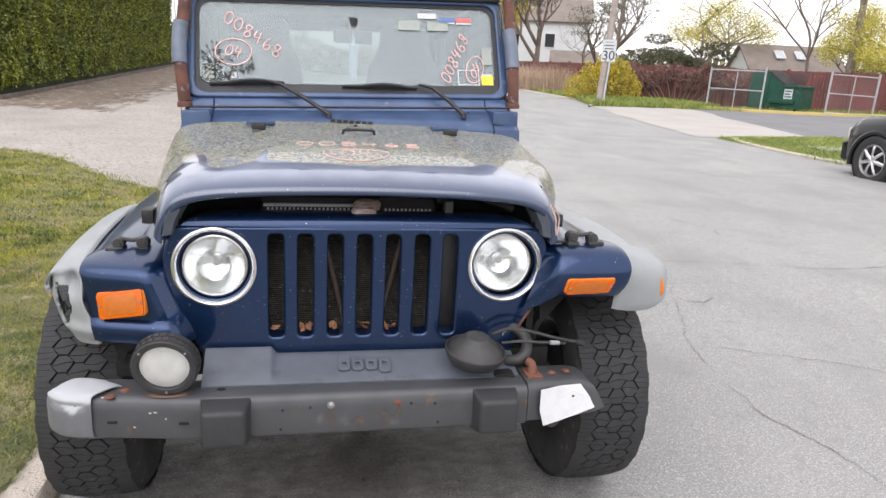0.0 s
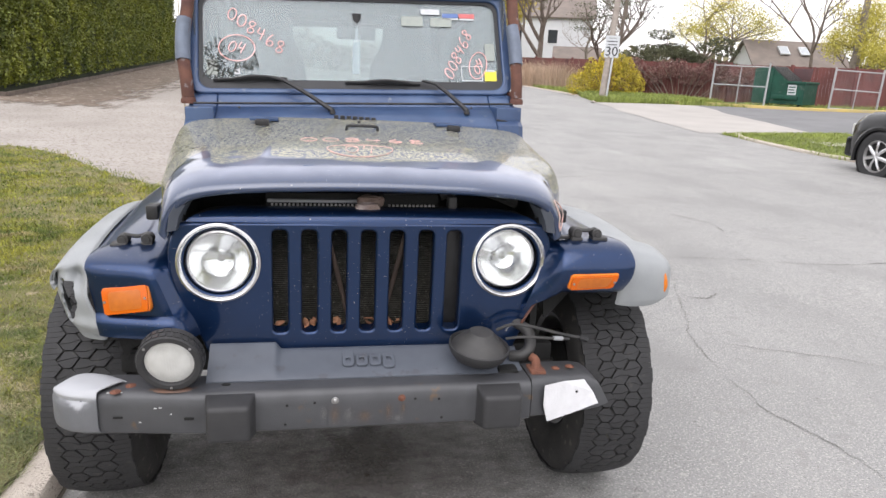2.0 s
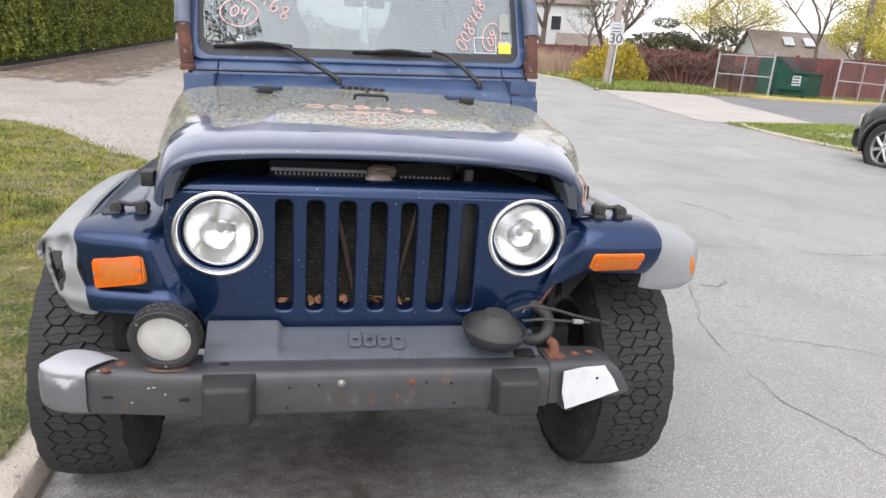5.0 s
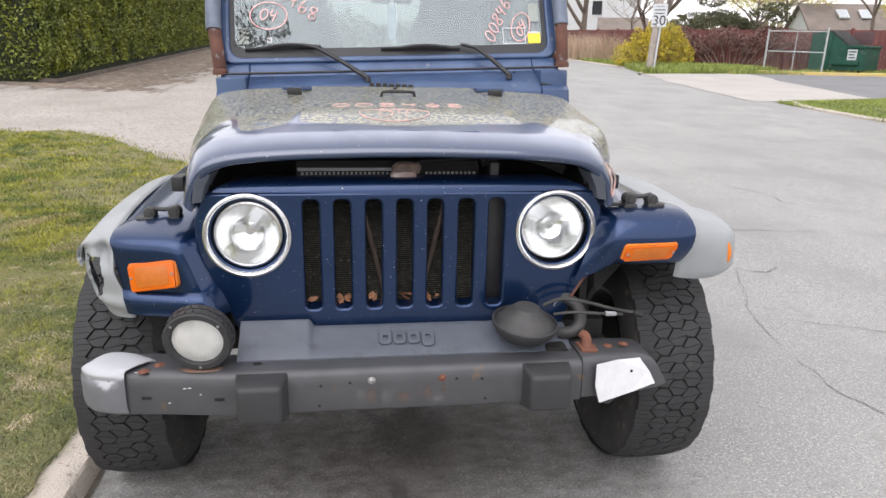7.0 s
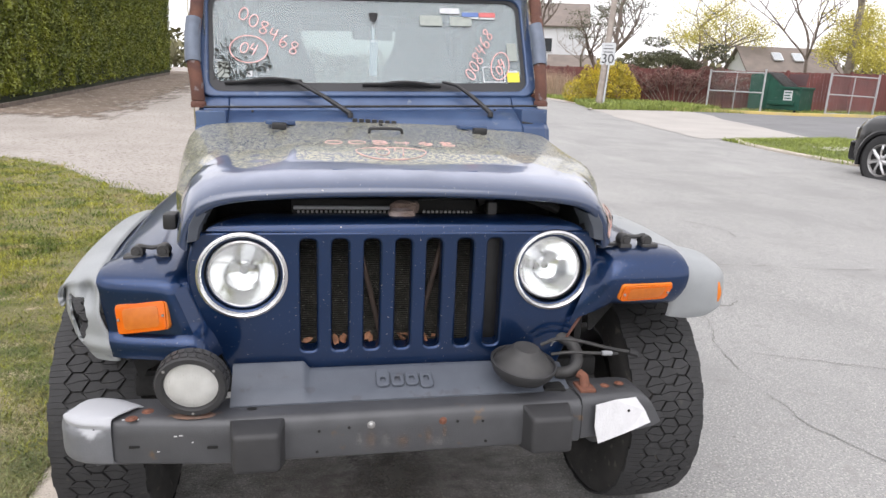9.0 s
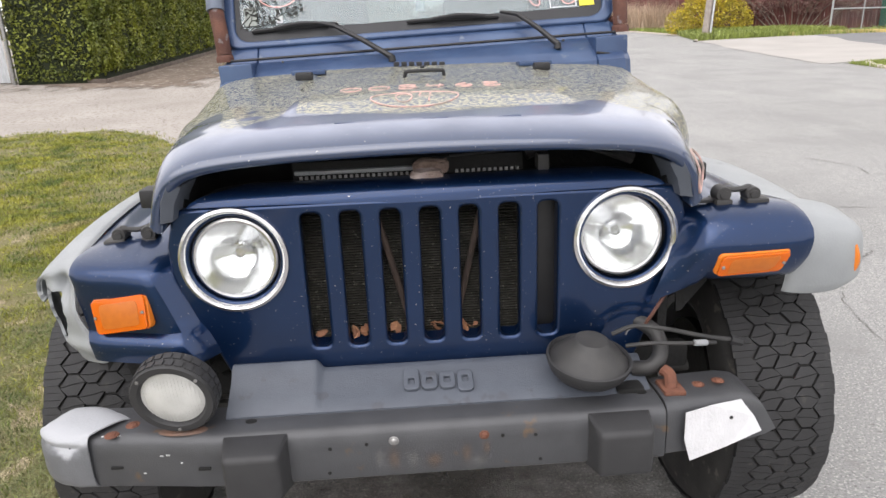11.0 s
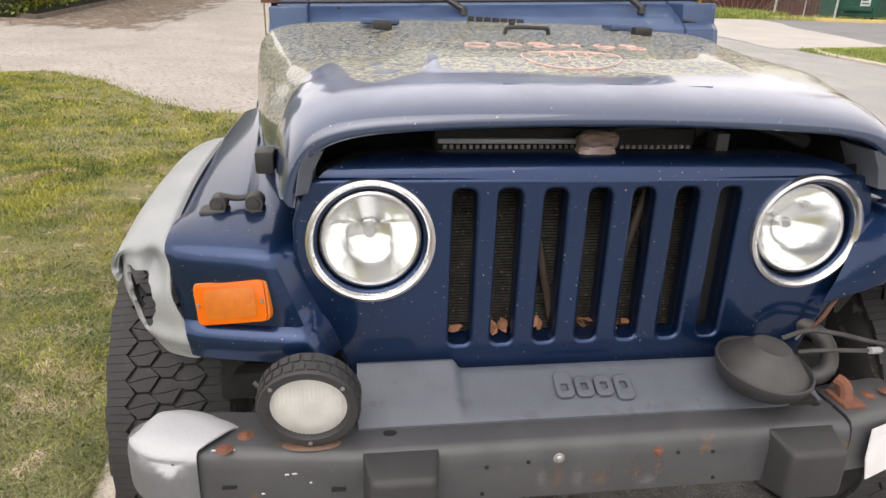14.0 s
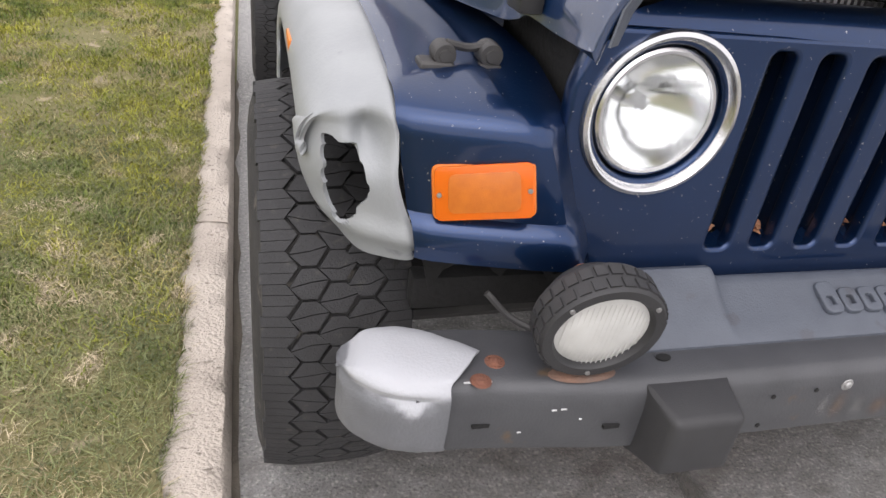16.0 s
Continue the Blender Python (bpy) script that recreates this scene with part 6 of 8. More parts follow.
# dried creeper stuck to the glass
twig = material("dark_dry_twig", (0.03, 0.035, 0.028), 0.8, 0, (0.02, 0.02, 0.018), 30, 0.5)
bm = bmesh.new()
rt = random.Random(12)
for k in range(5):
    u, v = -0.655 + 0.02 * k, 0.05 + 0.02 * rt.random()
    a = rt.uniform(0.25, 1.35)
    pts = []
    for j in range(9):
        pts.append(glassy(u, v))
        if j > 1:
            for q in range(rt.choice((1, 2))):
                b = a + rt.choice((-1, 1)) * rt.uniform(0.6, 1.3)
                du, dv = 0.022 * math.cos(b), 0.022 * math.sin(b)
                tube([glassy(u, v), glassy(u + du * 0.6, v + dv * 0.6)], 0.0014, 4, bm=bm)
                w = Vector((du, dv))
                n2 = Vector((-dv, du)) * 0.3
                lv = [bm.verts.new(WS @ Vector((u + o.x, -0.0115, v + o.y))) for o in (w * 0.55, w * 0.8 + n2 * 0.7, w * 1.35, w * 0.8 - n2 * 0.7)]
                bm.faces.new(lv)
        a += rt.uniform(-0.5, 0.5)
        u += 0.024 * math.cos(a)
        v += 0.024 * math.sin(a) * 0.9
    tube(pts, 0.0022, 4, bm=bm, taper=0.001)
bmesh.ops.translate(bm, vec=(0, 0, LIFT), verts=bm.verts)
tagged(part("dried_creeper", bm, twig), "dead dark creeper clinging to the windshield corner", "plant")

# wipers
for pivot, knee, a, b in (((-0.115, 0.045), (-0.375, 0.052), (-0.612, 0.044), (-0.300, 0.052)), ((0.470, 0.020), (0.29, 0.042), (-0.050, 0.038), (0.285, 0.032))):
    root = ASKEW @ Vector((pivot[0], 1.112, 1.197))
    w = part("wiper", lathe([(0.0, 0.022), (0.010, 0.02), (0.013, 0)], 12, Matrix.Translation(root)), black_plastic, car, "black windshield wiper")
    q = WS @ Vector((knee[0] + 0.06, -0.045, knee[1] - 0.02))
    part("wiper_arm", tube([root + Vector((0, 0, 0.015)), root.lerp(q, 0.5) + Vector((0, -0.006, 0.012)), q, WS @ Vector((knee[0], -0.035, knee[1]))], 0.0105, 8, taper=0.006), black_plastic, w)
    p0, p1 = WS @ Vector((a[0], -0.016, a[1])), WS @ Vector((b[0], -0.016, b[1]))
    part("wiper_blade", tube([p0, p0.lerp(p1, 0.5) + Vector((0, -0.004, 0.003)), p1], 0.0075, 6), black_plastic, w, "black rubber blade")
    part("blade_holder", tube([p0.lerp(p1, 0.28) + Vector((0, -0.010, 0.004)), p0.lerp(p1, 0.55) + Vector((0, -0.018, 0.012)), p0.lerp(p1, 0.85) + Vector((0, -0.010, 0.004))], 0.008, 6, smooth=3), black_plastic, w)

# rusty bar frame round the windshield
P = lambda x, y, z: ASKEW @ Vector((x, y, z))
rack = part("roof_bar", tube([P(-0.712, 1.215, 1.262), P(-0.714, 1.22, 1.33), P(-0.724, 1.25, 1.42), P(-0.722, 1.275, 1.50), P(-0.708, 1.33, 1.62), P(-0.696, 1.39, 1.76), P(-0.690, 1.415, 1.815), P(-0.66, 1.425, 1.845), P(-0.60, 1.43, 1.85), P(0, 1.43, 1.85), P(0.62, 1.43, 1.85), P(0.69, 1.425, 1.845), P(0.722, 1.415, 1.815), P(0.728, 1.39, 1.76), P(0.728, 1.33, 1.62), P(0.728, 1.275, 1.50), P(0.726, 1.25, 1.42), P(0.724, 1.22, 1.33), P(0.725, 1.215, 1.262)], 0.026, 14, smooth=5), rust, car, "rusted tubular bar round the windshield", 60)
sleeve = material("blue_grey_sleeve", (0.16, 0.19, 0.25), 0.5, 0.2, (0.10, 0.12, 0.16), 20, 0.5, 0.1, 200)
for s in (-1, 1):
    part("bar_sleeve", tube([P(s * 0.725, 1.245, 1.41), P(s * 0.726, 1.262, 1.455), P(s * 0.724, 1.285, 1.52), P(s * 0.718, 1.31, 1.58)], 0.031, 12, smooth=3), sleeve, rack, "blue-grey painted sleeve")
    part("bar_foot", lathe([(0.0, 0.0), (0.030, 0.0), (0.031, 0.012), (0.028, 0.022), (0.024, 0.026)], 16, ASKEW @ Matrix.Translation((-0.712 if s < 0 else 0.725, 1.215, 1.235))), rust, rack)
    for q in (0, 1):
        part("stay", tube([P(s * 0.73, 1.41, 1.80), P(s * 0.70, 2.6, 1.80)], 0.018, 8) if q == 0 else tube([P(s * 0.66, 1.30, 1.28), P(s * 0.73, 1.23, 1.28)], 0.012, 8), rust, rack)
for x in (-0.50, -0.22, 0.10, 0.42):
    part("bar_loop", tube([P(x - 0.035, 1.41, 1.835), P(x - 0.03, 1.40, 1.805), P(x, 1.395, 1.792), P(x + 0.03, 1.40, 1.805), P(x + 0.035, 1.41, 1.835)], 0.0045, 6, smooth=4), black_plastic, rack, "black wire loop")
lampm = ASKEW @ Matrix.Translation((0.44, 1.42, 1.915))
rl_lamp = part("roof_lamp", box(-0.065, 0.065, -0.03, 0.04, -0.035, 0.04, 0.014, 3, m=lampm), black_plastic, rack, "rectangular roof lamp")
part("lamp_glass", box(-0.056, 0.056, -0.036, -0.03, -0.027, 0.032, 0.003, 2, m=lampm), frosted, rl_lamp, "clear ribbed lamp glass")

# soft top
top = part("soft_top", box(-0.70, 0.70, 1.44, 3.15, 1.725, 1.765, 0.018, 3, m=ASKEW), fabric, car, "black fabric soft top")
part("top_header", box(-0.70, 0.70, 1.405, 1.50, 1.712, 1.752, 0.014, 3, m=ASKEW), fabric, top)
for s in (-1, 1):
    me = sheet([[(1.46, 1.74), (3.12, 1.74), (3.2, 1.14), (1.40, 1.14)], [(1.56, 1.68), (2.1, 1.68), (2.1, 1.2), (1.48, 1.2)], [(2.25, 1.68), (3.0, 1.68), (3.06, 1.22), (2.25, 1.22)]], 0.01, 0, ASKEW @ Matrix.Translation((s * 0.685, 0, 0)) @ Matrix.Rotation(radians(90), 4, "Z"))
    part("side_curtain", me, fabric, top, "black fabric side with window openings", 0)
me = sheet([rounded(-0.69, 0.69, 1.10, 1.75, 0.05), rounded(-0.52, 0.52, 1.22, 1.66, 0.05)], 0.012, 0, ASKEW @ Matrix.Translation((0, 3.14, 0)))
part("rear_curtain", me, fabric, top, "black fabric rear with a window opening", 0)
vinyl = thin_pane("clouded_vinyl_window", (0.70, 0.72, 0.68), (0.6, 0.6, 0.56), 0.15)
part("rear_window", box(-0.53, 0.53, 3.136, 3.144, 1.21, 1.67, m=ASKEW), vinyl, top, "clouded rear window").visible_shadow = False
for s in (-1, 1):
    part("side_window", box(s * 0.685 - 0.003, s * 0.685 + 0.003, 1.34, 3.07, 1.19, 1.70, m=ASKEW), vinyl, top, "clouded side window").visible_shadow = False
# cabin
part("dashboard", box(-0.66, 0.68, 1.33, 1.62, 1.02, 1.225, 0.03, 3), black_plastic, car, "black dashboard")
for x in (-0.42, 0.40):
    seat = part("front_seat", box(x - 0.24, x + 0.24, 1.95, 2.35, 0.75, 0.95, 0.05, 3), seat_cloth, car, "grey cloth front seat")
    rows = []
    for z, w, t in ((0.92, 0.225, 0.07), (1.0, 0.24, 0.075), (1.25, 0.235, 0.07), (1.42, 0.215, 0.06), (1.50, 0.17, 0.05), (1.56, 0.15, 0.045), (1.64, 0.145, 0.04), (1.67, 0.12, 0.025)):
        rows.append([(x + w * math.copysign(abs(math.cos(q)) ** 0.6, math.cos(q)), 2.30 + 0.10 * (z - 0.9) + t * math.sin(q), z) for q in (2 * math.pi * k / 20 for k in range(20))])
    bm = loft(rows, closed=True)
    bm.faces.new([bm.verts.new(p) for p in rows[-1]])
    part("seat_back", bm, seat_cloth, seat, "high seat back with built-in headrest", 60)
bm = lathe([(0.185 + 0.014 * math.cos(2 * math.pi * k / 10), 0.014 * math.sin(2 * math.pi * k / 10)) for k in range(10)], 36, pose(0.39, 1.72, 1.19, 65, 0, 0), close=True)
part("steering_wheel", bm, black_plastic, car, "black steering wheel")
part("roll_bar", tube([(-0.60, 2.5, 0.9), (-0.58, 2.45, 1.58), (-0.5, 2.43, 1.66), (0.0, 2.43, 1.68), (0.56, 2.43, 1.66), (0.64, 2.45, 1.58), (0.66, 2.5, 0.9)], 0.032, 10, smooth=4), pad_rubber, car, "padded black roll bar")
for s in (-0.56, 0.62):
    part("roll_rail", tube([(s, 2.44, 1.63), (s, 1.5, 1.69)], 0.03, 8), pad_rubber, car)
mir = part("rear_view_mirror", box(-0.09, 0.09, -0.012, 0.012, -0.03, 0.03, 0.012, 3, m=Matrix.Translation(ws(0.51, 0.70, 0.07))), black_plastic, car, "black inside mirror")
part("mirror_stem", lathe([(0.0, 0.03), (0.022, 0.025), (0.024, -0.03), (0.0, -0.035)], 16, Matrix.Translation(ws(0.51, 0.79, 0.012))), black_plastic, mir)
part("hanging_tag", box(-0.017, 0.017, -0.002, 0.002, -0.075, 0.075, 0.002, 1, m=Matrix.Translation(ws(0.505, 0.36, 0.03))), white_s, car, "pale paper tag hanging from the mirror")
part("tag_string", tube([ws(0.51, 0.72, 0.03), ws(0.506, 0.52, 0.03)], 0.006, 5), white_s, car)

# whip aerial beside the cowl
part("aerial", tube([P(-0.745, 1.30, 1.10), P(-0.735, 1.30, 1.7), P(-0.73, 1.31, 2.2)], 0.0030, 6, taper=0.0015), material("brass_aerial", (0.45, 0.40, 0.25), 0.4, 0.6, (0.35, 0.3, 0.2), 30, 0.5), car, "thin whip aerial")
part("aerial_base", lathe([(0.0, 0.05), (0.012, 0.045), (0.018, 0)], 12, ASKEW @ Matrix.Translation((-0.740, 1.30, 1.06))), black_plastic, car)


# ---- far side of the street ----
def patch(name, corners, n, mat, lift, label, category):
    """A four-cornered sheet laid over the ground."""
    a, b, c, d = (Vector(p) for p in corners)

    def at(u, v):
        p = a.lerp(b, u).lerp(d.lerp(c, u), v)
        w = 0.12
        return p.x + w * noise.noise((p.x, p.y, 4)) * (0.5 if 0 < u < 1 else 1), p.y + w * noise.noise((p.x, p.y, 9))
    return drape(name, n, n, at, mat, lift, label, category)


patch("lot", ((12.2, 14.9), (40, 7.6), (40, 22.5), (15.9, 26.3)), 30, lot_asphalt, 0.008, "dark asphalt parking lot", "parking lot")
patch("apron", ((10.0, 14.9), (13.8, 15.6), (16.4, 26.2), (11.7, 26.6)), 24, pale_concrete, 0.009, "pale concrete driveway apron", "driveway")
yellow_paint = material("faded_yellow_kerb_paint", (0.62, 0.46, 0.14), 0.8, 0, (0.45, 0.38, 0.22), 2, 0.5, 0.2, 60)


def kerb_bar(name, pts, mat, label, w=0.16, h=0.13):
    bm = bmesh.new()
    rows = []
    p = spline([(x, y, 0) for x, y in pts], 10)
    for i, q in enumerate(p):
        d = (p[min(i + 1, len(p) - 1)] - p[max(i - 1, 0)]).normalized()
        s = Vector((-d.y, d.x, 0)) * w / 2
        z = level(q.x, q.y)
        rows.append([(q.x - s.x, q.y - s.y, z - 0.05), (q.x - s.x, q.y - s.y, z + h - 0.02), (q.x - s.x * 0.8, q.y - s.y * 0.8, z + h), (q.x + s.x * 0.8, q.y + s.y * 0.8, z + h), (q.x + s.x, q.y + s.y, z + h - 0.02), (q.x + s.x, q.y + s.y, z - 0.05)])
    return tagged(part(name, loft(rows), mat), label, "kerb", kind="structure")


kerb_bar("kerb_lot", [(15.6, 26.6), (17.2, 26.6), (18.8, 25.2), (21, 24.2), (25, 23.6), (32, 22.6), (40, 21)], yellow_paint, "low kerb with worn yellow paint at the lot's edge")
kerb_bar("kerb_verge", [(10.3, 9.7), (10.25, 11.5), (10.45, 13.6), (10.9, 14.6)], concrete, "broken concrete kerb sunk in the grass verge", 0.16, 0.06)
kerb_bar("kerb_street", [(11.4, 25.7), (12.2, 27.5), (12.9, 31), (13.1, 38), (13.4, 50)], concrete, "low concrete kerb along the far street edge", 0.14, 0.06)
patch("verge", ((10.25, 10.0), (15.0, 9.4), (14.6, 15.4), (10.45, 14.8)), 20, field, 0.03, "small uneven grass verge", "verge")
patch("footpath", ((11.2, 11.6), (14.4, 10.9), (14.5, 11.7), (11.3, 12.4)), 8, pale_concrete, 0.05, "strip of pale concrete footpath in the verge", "pavement")


def region(n, corners, seed):
    r = np.random.default_rng(seed)
    a, b, c, d = (np.array(p, float) for p in corners)
    u, v = r.random(n)[:, None], r.random(n)[:, None]
    return ((a * (1 - u) + b * u) * (1 - v) + (d * (1 - u) + c * u) * v).tolist()


green_mat = material("spring_grass", (0.29, 0.35, 0.07), 0.6, 0, (0.20, 0.24, 0.06), 0.8, 0.5, island=0.35)
blades("verge_grass", region(14000, ((10.1, 9.8), (14.8, 9.4), (14.4, 15.1), (10.35, 14.5)), 1), 0.10, 0.008, green_mat, "tufty green grass on the verge", seed=11)
blades("roadside_grass", region(20000, ((11.7, 26.2), (18.0, 26.6), (17.6, 30.2), (13.3, 33.0)), 2), 0.30, 0.016, green_mat, "lush green grass between street and fence", seed=12)
blades("roadside_grass", region(5000, ((13.2, 31.0), (16.0, 31.0), (18.0, 46.0), (13.6, 46.0)), 3), 0.22, 0.022, green_mat, "green grass strip along the street", seed=13)
reed_mat = material("dry_reeds", (0.60, 0.46, 0.34), 0.8, 0, (0.46, 0.34, 0.25), 1, 0.5, island=0.3)
blades("dry_reeds", region(15000, ((11.5, 43), (16.6, 36.5), (18.5, 39.5), (13.5, 50)), 4), 1.6, 0.012, reed_mat, "tall dead tan reeds and weeds", lean=0.35, seed=14)
blades("lot_weeds", region(2500, ((15.4, 25.9), (27, 23.6), (29, 25.6), (17, 27.4)), 5), 0.22, 0.015, green_mat, "weeds behind the lot's kerb", seed=15)


# ---- plants ----
def foliage(centres, radii, n, size, seed, flat=0.35, shell=0.55):
    """Leaf clumps: n small bent leaves spread over lumps; returns verts and faces."""
    r = np.random.default_rng(seed)
    c, q = np.array(centres, float), np.array(radii, float)
    if q.ndim == 1:
        q = np.repeat(q[:, None], 3, 1)
    w = (q.prod(1) ** (2 / 3))
    k = r.choice(len(c), n, p=w / w.sum())
    d = r.normal(size=(n, 3))
    d /= np.linalg.norm(d, axis=1)[:, None]
    p = c[k] + d * q[k] * (shell + (1 - shell) * r.random((n, 1)) ** 0.5)
    a = r.normal(size=(n, 3))
    a /= np.linalg.norm(a, axis=1)[:, None]
    b = np.cross(a, r.normal(size=(n, 3)))
    b /= np.linalg.norm(b, axis=1)[:, None]
    s = size * r.uniform(0.5, 1.3, (n, 1))
    nrm = np.cross(a, b)
    v = np.stack([p - a * s, p - b * s * 0.45 + nrm * s * 0.15, p + a * s, p + b * s * 0.45 + nrm * s * 0.15], 1).reshape(-1, 3)
    i = np.arange(n) * 4
    return v.tolist(), np.concatenate([np.stack([i, i + 1, i + 2], 1), np.stack([i, i + 2, i + 3], 1)]).tolist()


def limbs(base, height, r0, seed, depth=4, lean=(0, 0), spread_=0.7, fork=3, up=0.25, first=0.35):
    """A tapered trunk with limbs that fork down to twigs. Returns the mesh and the twig ends."""
    rr = random.Random(seed)
    bm = bmesh.new()
    tips = []

    def grow(p, d, length, r, level_):
        pts = [p]
        q = p.copy()
        for k in range(4):
            d = (d + Vector((rr.uniform(-1, 1), rr.uniform(-1, 1), rr.uniform(-0.5, 1) * up)) * 0.16).normalized()
            q = q + d * length / 4
            pts.append(q.copy())
        tube(pts, r, 7 if level_ == 0 else 5 if level_ < 3 else 4, bm=bm, taper=r * 0.55)
        if level_ >= depth:
            tips.append(q)
            return
        for k in range(fork + (1 if level_ == 0 else 0)):
            s = pts[-1] if k == 0 else pts[rr.choice((2, 3, 4))]
            a = rr.uniform(0, 2 * math.pi)
            side = Vector((math.cos(a), math.sin(a), 0))
            nd = (d * (1.0 if k == 0 else 0.6) + side * spread_ * (0.4 if k == 0 else 1.0) + Vector((0, 0, up))).normalized()
            grow(s, nd, length * rr.uniform(0.55, 0.8), r * (0.55 if k else 0.6), level_ + 1)
    grow(Vector(base), Vector((lean[0], lean[1], 1)).normalized(), height * first, r0, 0)
    return bm, tips


bark = material("grey_brown_bark", (0.24, 0.195, 0.165), 0.9, 0, (0.14, 0.112, 0.095), 6, 0.5, 0.5, 40)
bark_pale = material("pale_bark", (0.34, 0.295, 0.25), 0.9, 0, (0.16, 0.135, 0.115), 6, 0.5, 0.5, 40)
leaf_yellow = material("yellow_green_spring_leaves", (0.62, 0.54, 0.085), 0.6, 0, (0.42, 0.38, 0.075), 0.8, 0.5, island=0.3)
leaf_gold = material("golden_forsythia_blossom", (0.72, 0.55, 0.03), 0.6, 0, (0.26, 0.24, 0.05), 2.2, 0.5, island=0.35)
leaf_dark = material("dark_evergreen_needles", (0.110, 0.115, 0.058), 0.7, 0, (0.060, 0.066, 0.034), 0.9, 0.5, island=0.4)
leaf_hedge = material("hedge_leaves", (0.235, 0.255, 0.028), 0.55, 0, (0.070, 0.100, 0.016), 1.1, 0.45, island=0.5)
leaf_vine = material("reddish_vine_twigs", (0.26, 0.15, 0.13), 0.8, 0, (0.17, 0.095, 0.085), 1.0, 0.5, island=0.35)


def tree(name, label, x, y, height, r0, seed, leaf=None, n=0, size=0.14, lump=0.9, depth=4, lean=(0, 0), wood=bark, spread_=0.7, fork=3, up=0.25, first=0.35):
    z = level(x, y) - 0.05
    t = thing(name, label, "tree", at=pose(x, y, z))
    bm, tips = limbs((0, 0, 0), height, r0, seed, depth, lean, spread_, fork, up, first)
    part("trunk", bm, wood, t, smooth=60)
    if leaf:
        part("crown", foliage([tuple(p) for p in tips], [lump if isinstance(lump, tuple) else (lump, lump, lump)] * len(tips), n, size, seed, shell=0.15), leaf, t, smooth=0)["kind"] = "stuff"
    return t


tree("bare_tree", "dark old pine with thin ragged needle clumps", 15.2, 44.5, 11, 0.26, 21, leaf_dark, 9000, 0.06, (0.8, 0.8, 0.12), depth=5, lean=(0.05, 0), fork=3)
tree("bare_tree", "leaning tree with dense dark twigs", 17.4, 41.0, 9.5, 0.26, 22, leaf_dark, 5000, 0.06, (0.95, 0.95, 0.12), depth=4, lean=(0.22, 0), fork=3)
tree("bare_tree", "fine-twigged leafless tree behind the fence", 19.5, 47.0, 9, 0.12, 23, depth=5, spread_=1.0, fork=3, wood=bark_pale)
tree("spring_tree", "broad tree with fresh yellow-green leaves", 31.6, 52.0, 9.5, 0.20, 24, leaf_yellow, 9000, 0.075, 0.9, depth=4, spread_=1.0, up=0.1)
tree("spring_tree", "open tree with sparse yellow-green leaves", 36.5, 53.5, 10, 0.18, 25, leaf_yellow, 4500, 0.07, 1.0, depth=4, spread_=1.0, up=0.1)
tree("spring_tree", "smaller yellow-leaved tree behind the dumpster", 37.5, 41.5, 7.0, 0.14, 26, leaf_yellow, 9000, 0.075, 0.8, depth=4, spread_=0.9)
tree("bare_tree", "tall grey trunk with high bare limbs", 28.6, 31.6, 17, 0.26, 27, depth=4, wood=bark_pale, lean=(0.03, 0), spread_=0.5, up=0.4, first=0.42)
tree("bare_tree", "slim leafless tree behind the wire gate", 26.6, 32.4, 10, 0.12, 31, depth=4, wood=bark, spread_=0.7)
tree("spring_tree", "low spreading tree with bright yellow leaves", 31.2, 30.8, 5.2, 0.12, 28, leaf_yellow, 12000, 0.06, 0.6, depth=4, spread_=1.1, up=0.05, first=0.5)
tree("spring_tree", "tall tree in yellow-green leaf at the lot's side", 37.5, 30.5, 14, 0.20, 29, leaf_yellow, 12000, 0.08, 0.9, depth=4, spread_=0.8)
tree("spring_tree", "yellow-green tree beyond the parked cars", 43.5, 28.5, 11, 0.2, 30, leaf_yellow, 9000, 0.08, 0.9, depth=4, spread_=0.9)
tree("spring_tree", "yellow-leaved tree behind the leaning tree", 14.2, 52.0, 9, 0.2, 33, leaf_gold, 8000, 0.10, 0.9, depth=4, spread_=0.8)


def shrub(name, label, x, y, lumps, n, size, leaf, seed, core=True):
    z = level(x, y)
    t = thing(name, label, "shrub", at=pose(x, y, z))
    part("leaves", foliage([c for c, r in lumps], [r for c, r in lumps], n, size, seed), leaf, t, smooth=0)["kind"] = "stuff"
    bm = bmesh.new()
    rr = random.Random(seed)
    for c, r in lumps:
        for k in range(3):
            a = rr.uniform(0, 6.28)
            tube([(0.3 * c[0], 0.3 * c[1], -0.02), (0.6 * c[0], 0.6 * c[1], c[2] * 0.6), (c[0] + 0.5 * r[0] * math.cos(a), c[1] + 0.5 * r[1] * math.sin(a), c[2] + 0.4 * r[2])], 0.03, 5, bm=bm, taper=0.01)
    part("woody_base", bm, bark, t, smooth=60)["kind"] = "stuff"
    return t


shrub("forsythia", "forsythia bush in golden yellow blossom", 14.6, 31.6, [((-1.5, 0, 0.55), (0.7, 0.8, 0.6)), ((-0.8, 0, 0.85), (0.9, 0.8, 0.8)), ((0.0, 0.1, 1.0), (0.8, 0.8, 1.1)), ((0.95, 0, 0.85), (0.8, 0.7, 0.95)), ((1.5, 0.2, 0.6), (0.6, 0.6, 0.6)), ((0.5, 0, 1.65), (0.5, 0.5, 0.5)), ((-0.3, 0, 1.6), (0.35, 0.4, 0.6)), ((0.95, 0, 1.5), (0.3, 0.3, 0.55)), ((-1.0, 0, 1.4), (0.3, 0.4, 0.5))], 8500, 0.06, leaf_gold, 41)
rr = random.Random(9)
lumps = []
